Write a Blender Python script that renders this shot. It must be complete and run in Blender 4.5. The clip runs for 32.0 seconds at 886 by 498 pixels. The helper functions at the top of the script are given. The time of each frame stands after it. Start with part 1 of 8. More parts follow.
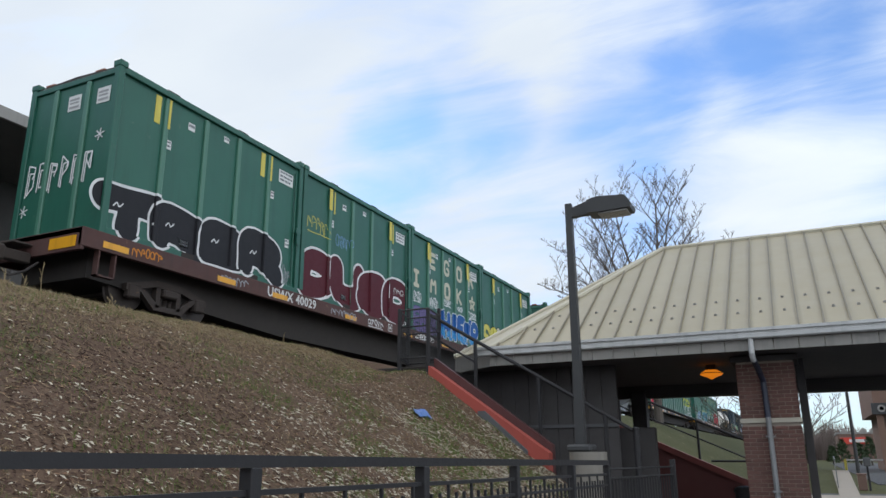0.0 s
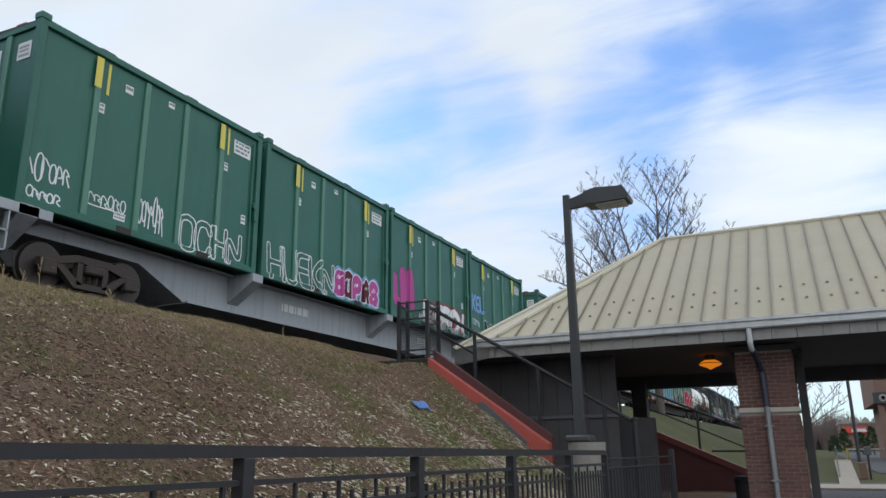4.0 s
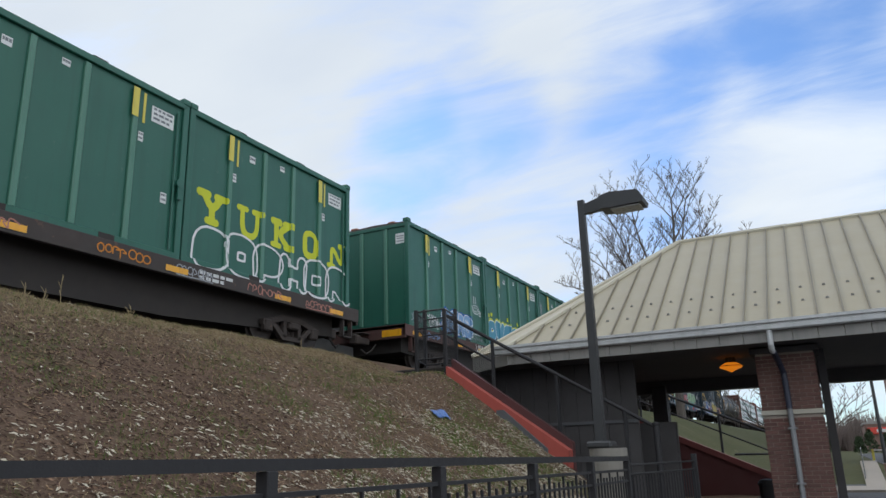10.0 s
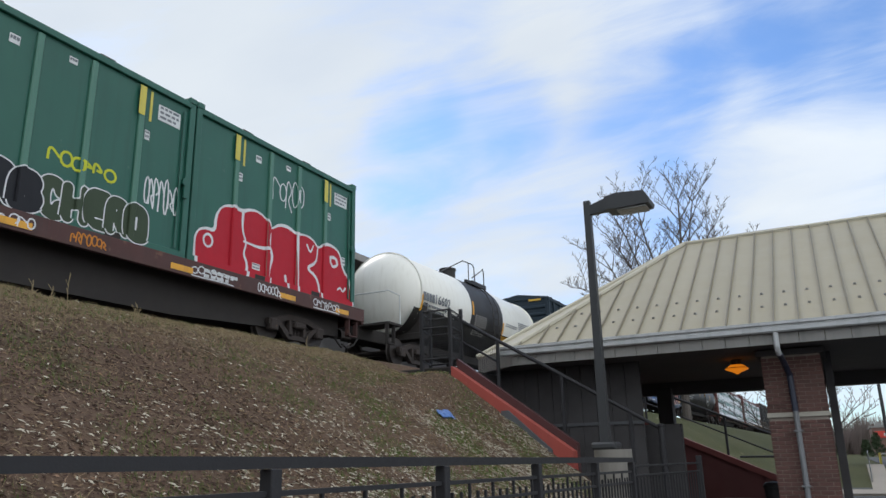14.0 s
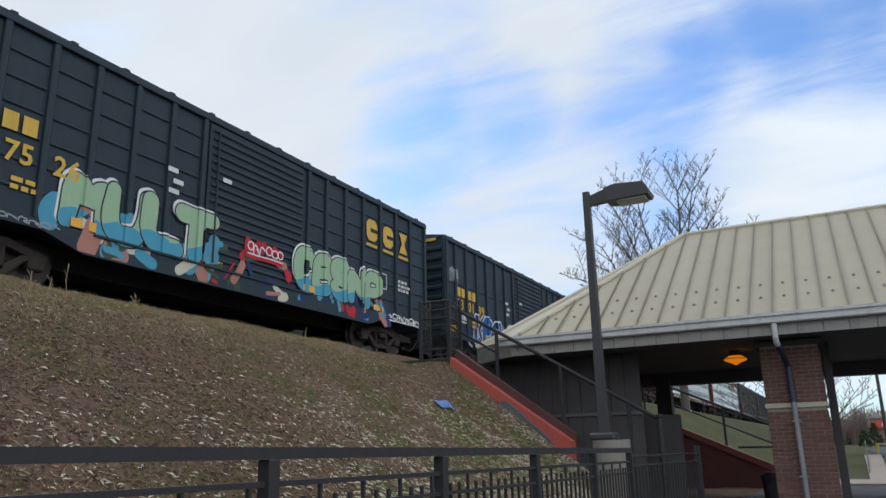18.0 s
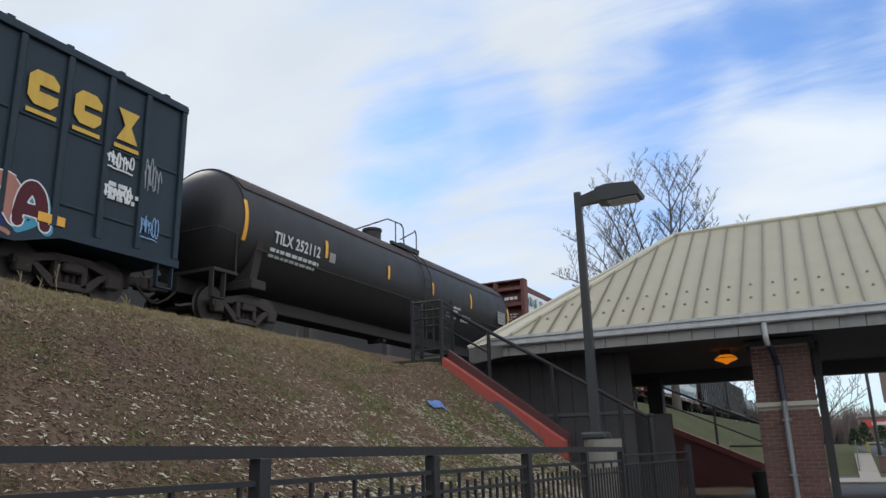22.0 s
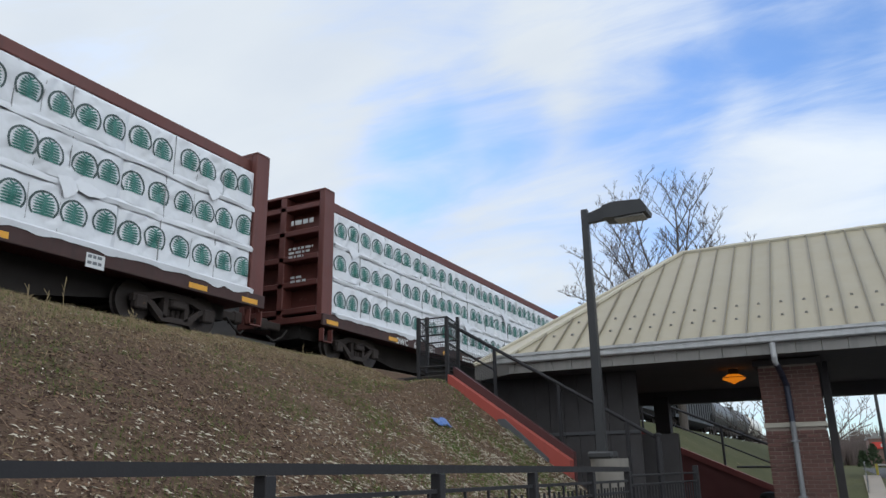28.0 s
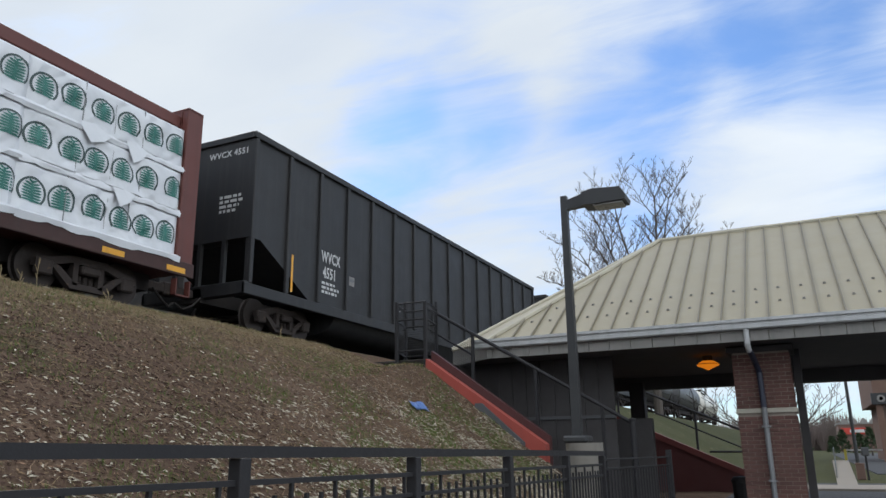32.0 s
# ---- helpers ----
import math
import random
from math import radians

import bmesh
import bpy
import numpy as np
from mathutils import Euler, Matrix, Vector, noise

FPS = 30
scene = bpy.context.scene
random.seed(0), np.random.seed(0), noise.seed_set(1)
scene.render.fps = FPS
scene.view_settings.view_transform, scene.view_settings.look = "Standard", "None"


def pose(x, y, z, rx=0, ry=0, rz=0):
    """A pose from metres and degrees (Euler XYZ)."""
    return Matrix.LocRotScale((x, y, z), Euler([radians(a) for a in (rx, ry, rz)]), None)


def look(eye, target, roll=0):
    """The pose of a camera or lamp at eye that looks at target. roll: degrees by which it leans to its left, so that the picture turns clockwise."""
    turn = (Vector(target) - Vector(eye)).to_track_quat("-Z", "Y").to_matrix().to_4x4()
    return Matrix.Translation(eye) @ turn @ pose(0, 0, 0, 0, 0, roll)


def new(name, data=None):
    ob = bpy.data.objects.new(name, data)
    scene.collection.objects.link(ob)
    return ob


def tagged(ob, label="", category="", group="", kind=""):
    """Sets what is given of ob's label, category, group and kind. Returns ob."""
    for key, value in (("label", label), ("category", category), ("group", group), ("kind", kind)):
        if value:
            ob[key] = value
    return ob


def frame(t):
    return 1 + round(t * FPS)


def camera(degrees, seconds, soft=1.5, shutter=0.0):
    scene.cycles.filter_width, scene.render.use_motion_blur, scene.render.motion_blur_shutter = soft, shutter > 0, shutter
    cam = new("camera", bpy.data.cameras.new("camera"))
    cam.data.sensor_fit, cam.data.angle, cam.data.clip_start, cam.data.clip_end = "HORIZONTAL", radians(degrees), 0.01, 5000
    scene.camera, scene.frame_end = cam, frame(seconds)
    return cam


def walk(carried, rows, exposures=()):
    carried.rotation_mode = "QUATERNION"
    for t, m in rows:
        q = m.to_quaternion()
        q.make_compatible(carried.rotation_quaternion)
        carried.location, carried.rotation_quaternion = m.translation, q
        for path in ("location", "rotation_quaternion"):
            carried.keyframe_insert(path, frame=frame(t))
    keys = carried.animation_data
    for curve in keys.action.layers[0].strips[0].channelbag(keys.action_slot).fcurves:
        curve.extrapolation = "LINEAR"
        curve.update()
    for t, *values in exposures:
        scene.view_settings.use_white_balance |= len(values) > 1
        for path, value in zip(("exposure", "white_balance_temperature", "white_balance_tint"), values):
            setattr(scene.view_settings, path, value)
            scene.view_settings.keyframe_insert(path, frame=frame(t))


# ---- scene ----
cam = camera(62.0, 32.0, soft=1.5)
EYE = 1.2                      # the camera's height over the car park
PATH = [
    (0, -0.052, 0.007, 1.215, 105.713, 0.299, 25.657),
    (0.5, -0.057, 0.007, 1.205, 105.713, 0.120, 25.732),
    (1, -0.054, 0.009, 1.207, 105.440, 0.451, 25.928),
    (1.5, -0.044, 0.007, 1.211, 105.206, 0.785, 25.989),
    (2, -0.037, 0.005, 1.206, 105.119, 0.992, 26.047),
    (2.5, -0.016, 0.005, 1.202, 105.036, 1.127, 26.186),
    (3, -0.001, 0.013, 1.196, 104.860, 0.885, 26.103),
    (3.5, 0.009, 0.018, 1.197, 104.966, 0.691, 25.951),
    (5.5, 0.010, 0.003, 1.204, 105.750, 0.788, 25.699),
    (6, 0.002, 0.005, 1.199, 105.886, 0.648, 25.572),
    (6.5, 0.004, -0.004, 1.203, 105.903, 0.688, 25.484),
    (7, 0.001, -0.009, 1.205, 105.821, 0.733, 25.470),
    (7.5, -0.001, -0.004, 1.202, 105.862, 0.965, 25.753),
    (8, 0.000, -0.001, 1.197, 105.721, 0.765, 25.786),
    (8.5, -0.007, -0.008, 1.199, 105.657, 0.953, 26.369),
    (9, -0.003, -0.003, 1.201, 105.694, 0.792, 26.694),
    (9.5, 0.008, -0.012, 1.201, 105.700, 0.935, 26.976),
    (10, 0.003, 0.003, 1.207, 105.792, 1.674, 27.372),
    (10.5, 0.018, -0.008, 1.197, 105.857, 1.519, 27.604),
    (11, 0.013, 0.005, 1.200, 105.909, 1.402, 27.698),
    (11.5, 0.022, -0.003, 1.201, 105.897, 1.307, 27.875),
    (12, 0.017, 0.005, 1.202, 105.866, 1.314, 28.091),
    (12.5, 0.016, 0.003, 1.204, 105.877, 1.350, 28.168),
    (13, 0.022, 0.002, 1.195, 105.899, 1.345, 28.156),
    (13.5, 0.013, 0.008, 1.197, 105.920, 1.361, 28.032),
    (14, 0.014, -0.000, 1.201, 105.828, 1.256, 27.749),
    (14.5, 0.016, 0.004, 1.200, 105.829, 1.298, 27.535),
    (16.5, 0.006, 0.010, 1.198, 105.285, 1.241, 27.378),
    (17, 0.013, 0.005, 1.192, 105.157, 1.220, 27.486),
    (17.5, 0.010, 0.007, 1.198, 105.103, 1.170, 27.528),
    (18, 0.018, 0.009, 1.203, 105.115, 1.233, 27.699),
    (18.5, 0.018, 0.013, 1.192, 105.234, 1.367, 27.789),
    (19, 0.018, 0.002, 1.197, 105.181, 0.874, 27.616),
    (19.5, 0.011, 0.016, 1.194, 105.216, 0.897, 27.466),
    (20, 0.014, 0.014, 1.198, 105.127, 0.662, 27.235),
    (20.5, 0.016, 0.015, 1.198, 105.103, 0.755, 27.066),
    (21, 0.021, 0.010, 1.198, 105.044, 1.041, 27.091),
    (21.5, 0.021, 0.015, 1.193, 105.144, 1.493, 27.174),
    (22, 0.030, 0.004, 1.191, 105.160, 1.481, 27.146),
    (22.5, 0.017, 0.012, 1.196, 105.604, 1.066, 26.929),
    (23, 0.021, 0.013, 1.203, 105.909, 1.072, 26.968),
    (23.5, 0.015, 0.010, 1.201, 106.050, 1.053, 27.023),
    (24, 0.016, 0.008, 1.200, 106.177, 1.331, 27.154),
    (24.5, 0.015, 0.003, 1.199, 106.278, 1.356, 27.249),
    (25, 0.014, 0.007, 1.199, 106.409, 1.273, 27.386),
    (25.5, 0.013, 0.012, 1.199, 106.522, 1.285, 27.559),
    (27.5, 0.018, 0.004, 1.195, 106.565, 1.052, 27.607),
    (28, 0.014, 0.010, 1.196, 106.440, 0.930, 27.468),
    (28.5, 0.016, 0.009, 1.200, 106.389, 0.696, 27.281),
    (29, 0.016, 0.005, 1.196, 106.337, 0.689, 27.101),
    (29.5, 0.019, 0.004, 1.198, 106.279, 0.756, 26.774),
    (30, 0.028, 0.006, 1.197, 106.160, 0.710, 26.568),
    (30.5, 0.020, 0.005, 1.195, 105.967, 0.808, 26.215),
    (31, 0.026, 0.014, 1.196, 105.729, 0.751, 26.075),
    (31.5, 0.020, 0.021, 1.194, 105.459, 0.656, 25.849),
    (32, 0.028, 0.012, 1.195, 105.233, 0.705, 25.799),
]
walk(cam, [(t, pose(x, y, z, a, b, c)) for t, x, y, z, a, b, c in PATH], exposures=[(0, 0.10), (3.5, 0.09), (6, 0.05), (8, 0.0), (32, 0.0)])

# ---------------------------------------------------------------- light
SUN_AZ, SUN_EL = -62.0, 46.0   # degrees from the track's far direction, and over the horizon


def make_world():
    w = bpy.data.worlds.new("sky")
    scene.world = w
    w.use_nodes = True
    nt = w.node_tree
    for n in list(nt.nodes):
        nt.nodes.remove(n)
    N, L = nt.nodes.new, nt.links.new
    out, bg = N("ShaderNodeOutputWorld"), N("ShaderNodeBackground")
    sky = N("ShaderNodeTexSky")
    sky.sky_type, sky.sun_disc = "NISHITA", False
    sky.sun_elevation, sky.sun_rotation = radians(SUN_EL), radians(SUN_AZ)
    sky.air_density, sky.dust_density, sky.ozone_density = 1.0, 0.6, 1.6
    tc = N("ShaderNodeTexCoord")
    sep = N("ShaderNodeSeparateXYZ")
    L(tc.outputs["Generated"], sep.inputs[0])
    # cloud layer: the direction laid on a flat sheet overhead
    zz = N("ShaderNodeMath")
    zz.operation = "MAXIMUM"
    zz.inputs[1].default_value = 0.02
    L(sep.outputs[2], zz.inputs[0])
    za = N("ShaderNodeMath")
    za.operation = "ADD"
    za.inputs[1].default_value = 0.22
    L(zz.outputs[0], za.inputs[0])
    dv = N("ShaderNodeVectorMath")
    dv.operation = "DIVIDE"
    cz = N("ShaderNodeCombineXYZ")
    for i in range(3):
        L(za.outputs[0], cz.inputs[i])
    L(tc.outputs["Generated"], dv.inputs[0])
    L(cz.outputs[0], dv.inputs[1])
    mp = N("ShaderNodeMapping")
    mp.inputs["Location"].default_value = CLOUD_AT
    mp.inputs["Rotation"].default_value = (0, 0, radians(CLOUD_TURN))
    mp.inputs["Scale"].default_value = CLOUD_SCALE
    L(dv.outputs[0], mp.inputs["Vector"])
    n1 = N("ShaderNodeTexNoise")
    n1.inputs["Scale"].default_value, n1.inputs["Detail"].default_value = 1.0, 7.0
    n1.inputs["Roughness"].default_value, n1.inputs["Distortion"].default_value = 0.52, 0.35
    L(mp.outputs[0], n1.inputs["Vector"])
    # long streaks: the direction laid along, across and over the way the high wind blows
    axes = N("ShaderNodeCombineXYZ")
    for k, (axis, stretch) in enumerate((((0.966, 0.221, 0.133), 2.6), ((0.024, 0.436, -0.90), 9.5), ((-0.257, 0.873, 0.416), 2.0))):
        d = N("ShaderNodeVectorMath")
        d.operation = "DOT_PRODUCT"
        L(tc.outputs["Generated"], d.inputs[0])
        d.inputs[1].default_value = Vector(axis) * stretch
        L(d.outputs["Value"], axes.inputs[k])
    n3 = N("ShaderNodeTexNoise")
    n3.inputs["Scale"].default_value, n3.inputs["Detail"].default_value = 1.25, 8.0
    n3.inputs["Roughness"].default_value, n3.inputs["Distortion"].default_value = 0.6, 0.5
    L(axes.outputs[0], n3.inputs["Vector"])
    both = N("ShaderNodeMath")
    both.operation = "MULTIPLY_ADD"
    both.inputs[1].default_value = 0.62
    L(n3.outputs["Fac"], both.inputs[0])
    half = N("ShaderNodeMath")
    half.operation = "MULTIPLY"
    half.inputs[1].default_value = 0.38
    L(n1.outputs["Fac"], half.inputs[0])
    L(half.outputs[0], both.inputs[2])
    cover = both.outputs[0]
    # soft banks of cloud and blue openings, each a direction, a width and a weight
    for (dx, dy, dz), width, weight in CLOUD_BANKS:
        d = N("ShaderNodeVectorMath")
        d.operation = "DOT_PRODUCT"
        L(tc.outputs["Generated"], d.inputs[0])
        d.inputs[1].default_value = Vector((dx, dy, dz)).normalized()
        m = N("ShaderNodeMapRange")
        m.interpolation_type = "SMOOTHSTEP"
        m.inputs["From Min"].default_value = math.cos(radians(width))
        m.inputs["From Max"].default_value = 1.0
        m.inputs["To Min"].default_value, m.inputs["To Max"].default_value = 0.0, weight
        L(d.outputs["Value"], m.inputs["Value"])
        a = N("ShaderNodeMath")
        L(cover, a.inputs[0])
        L(m.outputs[0], a.inputs[1])
        cover = a.outputs[0]
    ramp = N("ShaderNodeValToRGB")
    ramp.color_ramp.interpolation = "EASE"
    ramp.color_ramp.elements[0].position, ramp.color_ramp.elements[0].color = 0.31, (0, 0, 0, 1)
    ramp.color_ramp.elements[1].position, ramp.color_ramp.elements[1].color = 0.75, (1, 1, 1, 1)
    L(cover, ramp.inputs[0])
    # thicker cloud is a little greyer
    n2 = N("ShaderNodeTexNoise")
    n2.inputs["Scale"].default_value, n2.inputs["Detail"].default_value = 2.3, 5.0
    L(mp.outputs[0], n2.inputs["Vector"])
    tone = N("ShaderNodeMixRGB")
    tone.inputs[1].default_value, tone.inputs[2].default_value = CLOUD_DARK, CLOUD_LIGHT
    L(n2.outputs["Fac"], tone.inputs[0])
    mul = N("ShaderNodeMixRGB")
    mul.blend_type = "MULTIPLY"
    mul.inputs[0].default_value = 1.0
    mul.inputs[2].default_value = SKY_TINT
    L(sky.outputs[0], mul.inputs[1])
    # cloud facing the sun is brightened as fill: a smooth change right across the sky
    d = N("ShaderNodeVectorMath")
    d.operation = "DOT_PRODUCT"
    L(tc.outputs["Generated"], d.inputs[0])
    d.inputs[1].default_value = (-math.sin(radians(SUN_AZ)), -math.cos(radians(SUN_AZ)), 0.0)
    m = N("ShaderNodeMapRange")
    m.inputs["From Min"].default_value, m.inputs["From Max"].default_value = -0.6, 1.0
    m.inputs["To Min"].default_value, m.inputs["To Max"].default_value = 1.0, CLOUD_FILL
    L(d.outputs["Value"], m.inputs["Value"])
    lit = N("ShaderNodeVectorMath")
    lit.operation = "SCALE"
    L(tone.outputs[0], lit.inputs[0])
    L(m.outputs[0], lit.inputs["Scale"])
    mix = N("ShaderNodeMixRGB")
    L(ramp.outputs[0], mix.inputs[0])
    L(mul.outputs[0], mix.inputs[1])
    L(lit.outputs[0], mix.inputs[2])
    bg.inputs["Strength"].default_value = 0.115
    L(mix.outputs[0], bg.inputs[0])
    L(bg.outputs[0], out.inputs[0])


# raised so that cloud out of view fills the train's seen side
CLOUD_FILL = 2.1
CLOUD_AT, CLOUD_TURN, CLOUD_SCALE = (3.1, 1.7, 0.0), 28.0, (1.0, 1.9, 1.0)
CLOUD_DARK, CLOUD_LIGHT, SKY_TINT = (5.6, 6.3, 7.3, 1), (7.3, 7.8, 8.15, 1), (1.06, 1.34, 1.68, 1)
# thick cloud overhead, to the left and behind; thin veils and blue openings in between
CLOUD_BANKS = [((-0.75, 0.62, 0.5), 40, 0.25), ((0.5, -0.8, 0.45), 95, 0.32), ((0.7, 0.2, 0.6), 50, 0.2), ((-0.40, 0.80, 0.42), 15, -0.08),
               ((-0.387, 0.755, 0.53), 10, 0.05), ((-0.28, 0.822, 0.496), 7, 0.10), ((-0.448, 0.774, 0.447), 5, -0.16), ((-0.347, 0.826, 0.444), 6, -0.20),
               ((-0.462, 0.802, 0.379), 6, -0.16), ((-0.163, 0.878, 0.45), 7, -0.10), ((-0.046, 0.889, 0.446), 6, -0.10), ((0.051, 0.904, 0.424), 6, -0.10),
               ((0.044, 0.86, 0.52), 7, -0.13), ((0.039, 0.879, 0.475), 4, 0.05), ((-0.245, 0.889, 0.388), 5, 0.02), ((-0.216, 0.817, 0.534), 8, 0.11), ((-0.112, 0.857, 0.503), 5, 0.05),
               ((-0.481, 0.758, 0.43), 3, 0.06), ((-0.01, 0.94, 0.34), 8, 0.11), ((0.043, 0.963, 0.266), 12, 0.14), ((-0.296, 0.913, 0.282), 10, 0.08)]
make_world()

sun = new("sun", bpy.data.lights.new("sun", "SUN"))
sun.data.energy, sun.data.angle, sun.data.color = 1.1, radians(20), (1.0, 0.95, 0.88)
az, el = radians(SUN_AZ), radians(SUN_EL)
sun.matrix_world = look((math.sin(az) * math.cos(el) * 80, math.cos(az) * math.cos(el) * 80, math.sin(el) * 80), (0, 0, 0))

# ---------------------------------------------------------------- mesh helpers


class Geo:
    """Vertices and faces of one part."""

    def __init__(self):
        self.v, self.f, self.smooth = [], [], False

    def add(self, verts, faces):
        k = len(self.v)
        self.v += [tuple(p) for p in verts]
        self.f += [tuple(i + k for i in q) for q in faces]
        return self

    def box(self, x0, x1, y0, y1, z0, z1, c=0.0):
        """A box, with its edges chamfered by c."""
        if c <= 0:
            v = [(x, y, z) for z in (z0, z1) for y in (y0, y1) for x in (x0, x1)]
            return self.add(v, [(0, 2, 3, 1), (4, 5, 7, 6), (0, 1, 5, 4), (2, 6, 7, 3), (0, 4, 6, 2), (1, 3, 7, 5)])
        c = min(c, (x1 - x0) / 2.5, (y1 - y0) / 2.5, (z1 - z0) / 2.5)
        lo, hi = (x0, y0, z0), (x1, y1, z1)
        v, ix = [], {}
        for s in [(a, b, d) for a in (0, 1) for b in (0, 1) for d in (0, 1)]:
            for ax in range(3):
                p = [(hi[i] if s[i] else lo[i]) for i in range(3)]
                for i in range(3):
                    if i != ax:
                        p[i] += -c if s[i] else c
                ix[s, ax] = len(v)
                v.append(tuple(p))
        f = []
        for ax in range(3):
            o = [i for i in range(3) if i != ax]
            for e in (0, 1):
                q = []
                for a, b in ((0, 0), (1, 0), (1, 1), (0, 1)):
                    s = [0, 0, 0]
                    s[ax], s[o[0]], s[o[1]] = e, a, b
                    q.append(ix[tuple(s), ax])
                f.append(tuple(q))
            for a, b in ((0, 0), (1, 0), (1, 1), (0, 1)):
                s0, s1 = [0, 0, 0], [0, 0, 0]
                s0[o[0]], s0[o[1]] = a, b
                s1[o[0]], s1[o[1]] = a, b
                s1[ax] = 1
                s0, s1 = tuple(s0), tuple(s1)
                f.append((ix[s0, o[0]], ix[s1, o[0]], ix[s1, o[1]], ix[s0, o[1]]))
        for s in [(a, b, d) for a in (0, 1) for b in (0, 1) for d in (0, 1)]:
            f.append(tuple(ix[s, ax] for ax in range(3)))
        return self.add(v, f)

    def cyl(self, p0, p1, r0, r1=None, n=12, caps=True):
        r1 = r0 if r1 is None else r1
        p0, p1 = Vector(p0), Vector(p1)
        d = (p1 - p0).normalized()
        u = d.orthogonal().normalized()
        w = d.cross(u)
        v = []
        for p, r in ((p0, r0), (p1, r1)):
            v += [p + (u * math.cos(2 * math.pi * i / n) + w * math.sin(2 * math.pi * i / n)) * r for i in range(n)]
        f = [(i, (i + 1) % n, n + (i + 1) % n, n + i) for i in range(n)]
        if caps:
            f += [tuple(range(n - 1, -1, -1)), tuple(range(n, 2 * n))]
        return self.add(v, f)

    def tube(self, pts, r, n=8, closed=False):
        pts = [Vector(p) for p in pts]
        m = len(pts)
        v = []
        up = None
        for i, p in enumerate(pts):
            a = pts[i - 1] if (i or closed) else p
            b = pts[(i + 1) % m] if (i < m - 1 or closed) else p
            d = (b - a).normalized()
            if up is None:
                up = d.orthogonal().normalized()
            up = (up - d * up.dot(d)).normalized()
            w = d.cross(up)
            v += [p + (up * math.cos(2 * math.pi * j / n) + w * math.sin(2 * math.pi * j / n)) * r for j in range(n)]
        f = []
        for i in range(m if closed else m - 1):
            k = (i + 1) % m
            f += [(i * n + j, i * n + (j + 1) % n, k * n + (j + 1) % n, k * n + j) for j in range(n)]
        if not closed:
            f += [tuple(range(n - 1, -1, -1)), tuple((m - 1) * n + j for j in range(n))]
        return self.add(v, f)

    def prism(self, outline, ax, a, b):
        """An outline in the plane across axis ax (the two other axes in order), drawn out from a to b."""
        n = len(outline)
        o = [i for i in range(3) if i != ax]
        v = []
        for e in (a, b):
            for p in outline:
                q = [0.0, 0.0, 0.0]
                q[ax], q[o[0]], q[o[1]] = e, p[0], p[1]
                v.append(q)
        f = [(i, (i + 1) % n, n + (i + 1) % n, n + i) for i in range(n)]
        return self.add(v, f + [tuple(range(n - 1, -1, -1)), tuple(range(n, 2 * n))])

    def lathe(self, prof, p0, axis, n=28):
        """A profile of (distance along axis, radius) turned about it."""
        p0, d = Vector(p0), Vector(axis).normalized()
        u = d.orthogonal().normalized()
        w = d.cross(u)
        v = []
        for s, r in prof:
            v += [p0 + d * s + (u * math.cos(2 * math.pi * j / n) + w * math.sin(2 * math.pi * j / n)) * max(r, 1e-4) for j in range(n)]
        m = len(prof)
        f = [(i * n + j, i * n + (j + 1) % n, (i + 1) * n + (j + 1) % n, (i + 1) * n + j) for i in range(m - 1) for j in range(n)]
        return self.add(v, f + [tuple(range(n - 1, -1, -1)), tuple((m - 1) * n + j for j in range(n))])

    def moved(self, m):
        self.v = [tuple(m @ Vector(p)) for p in self.v]
        return self

    def mesh(self, name, mat, fix=True):
        me = bpy.data.meshes.new(name)
        me.from_pydata(self.v, [], self.f)
        if fix and len(self.f) < 20000:
            bm = bmesh.new()
            bm.from_mesh(me)
            bmesh.ops.recalc_face_normals(bm, faces=bm.faces)
            bm.to_mesh(me)
            bm.free()
        if mat:
            me.materials.append(mat)
        if self.smooth:
            me.polygons.foreach_set("use_smooth", [True] * len(me.polygons))
            me.set_sharp_from_angle(angle=radians(38))
        me.update()
        return me


def part(name, geo, material, parent, label="", at=None):
    """One mesh object under a thing or a part. geo is a Geo or a finished mesh."""
    me = geo if isinstance(geo, bpy.types.Mesh) else geo.mesh(name, material)
    ob = new(name, me)
    ob.parent = parent
    if at is not None:
        ob.matrix_basis = at
    return tagged(ob, label)


def thing(name, label, category, at=None, group="", kind=""):
    ob = new(name)
    ob.empty_display_size = 0.3
    if at is not None:
        ob.matrix_basis = at
    return tagged(ob, label, category, group, kind)


def solid(name, geo, material, label, category="", group="", kind="", at=None):
    ob = new(name, geo if isinstance(geo, bpy.types.Mesh) else geo.mesh(name, material))
    if at is not None:
        ob.matrix_basis = at
    return tagged(ob, label, category, group, kind)


def lettering(name, body, size, material, parent, at, label="", depth=0.003, squeeze=1.0):
    """Words in the built-in font as a thin mesh; they read along local x, up along local y."""
    cu = bpy.data.curves.new(name, "FONT")
    cu.body, cu.size, cu.align_x, cu.align_y = body, size, "CENTER", "CENTER"
    cu.extrude, cu.resolution_u, cu.space_character = depth, 2, 1.08
    cu.offset = size * 0.02
    tmp = bpy.data.objects.new(name, cu)
    scene.collection.objects.link(tmp)
    me = bpy.data.meshes.new_from_object(tmp.evaluated_get(bpy.context.evaluated_depsgraph_get()))
    bpy.data.objects.remove(tmp)
    bpy.data.curves.remove(cu)
    me.name = name
    me.materials.clear()
    me.materials.append(material)
    me.transform(Matrix.Diagonal((squeeze, 1, 1, 1)))
    return part(name, me, material, parent, label, at)


# the side that the camera sees: local x of the writing runs along +y of the car, its face looks to +x
SIDE = Matrix(((0, 0, 1, 0), (1, 0, 0, 0), (0, 1, 0, 0), (0, 0, 0, 1)))
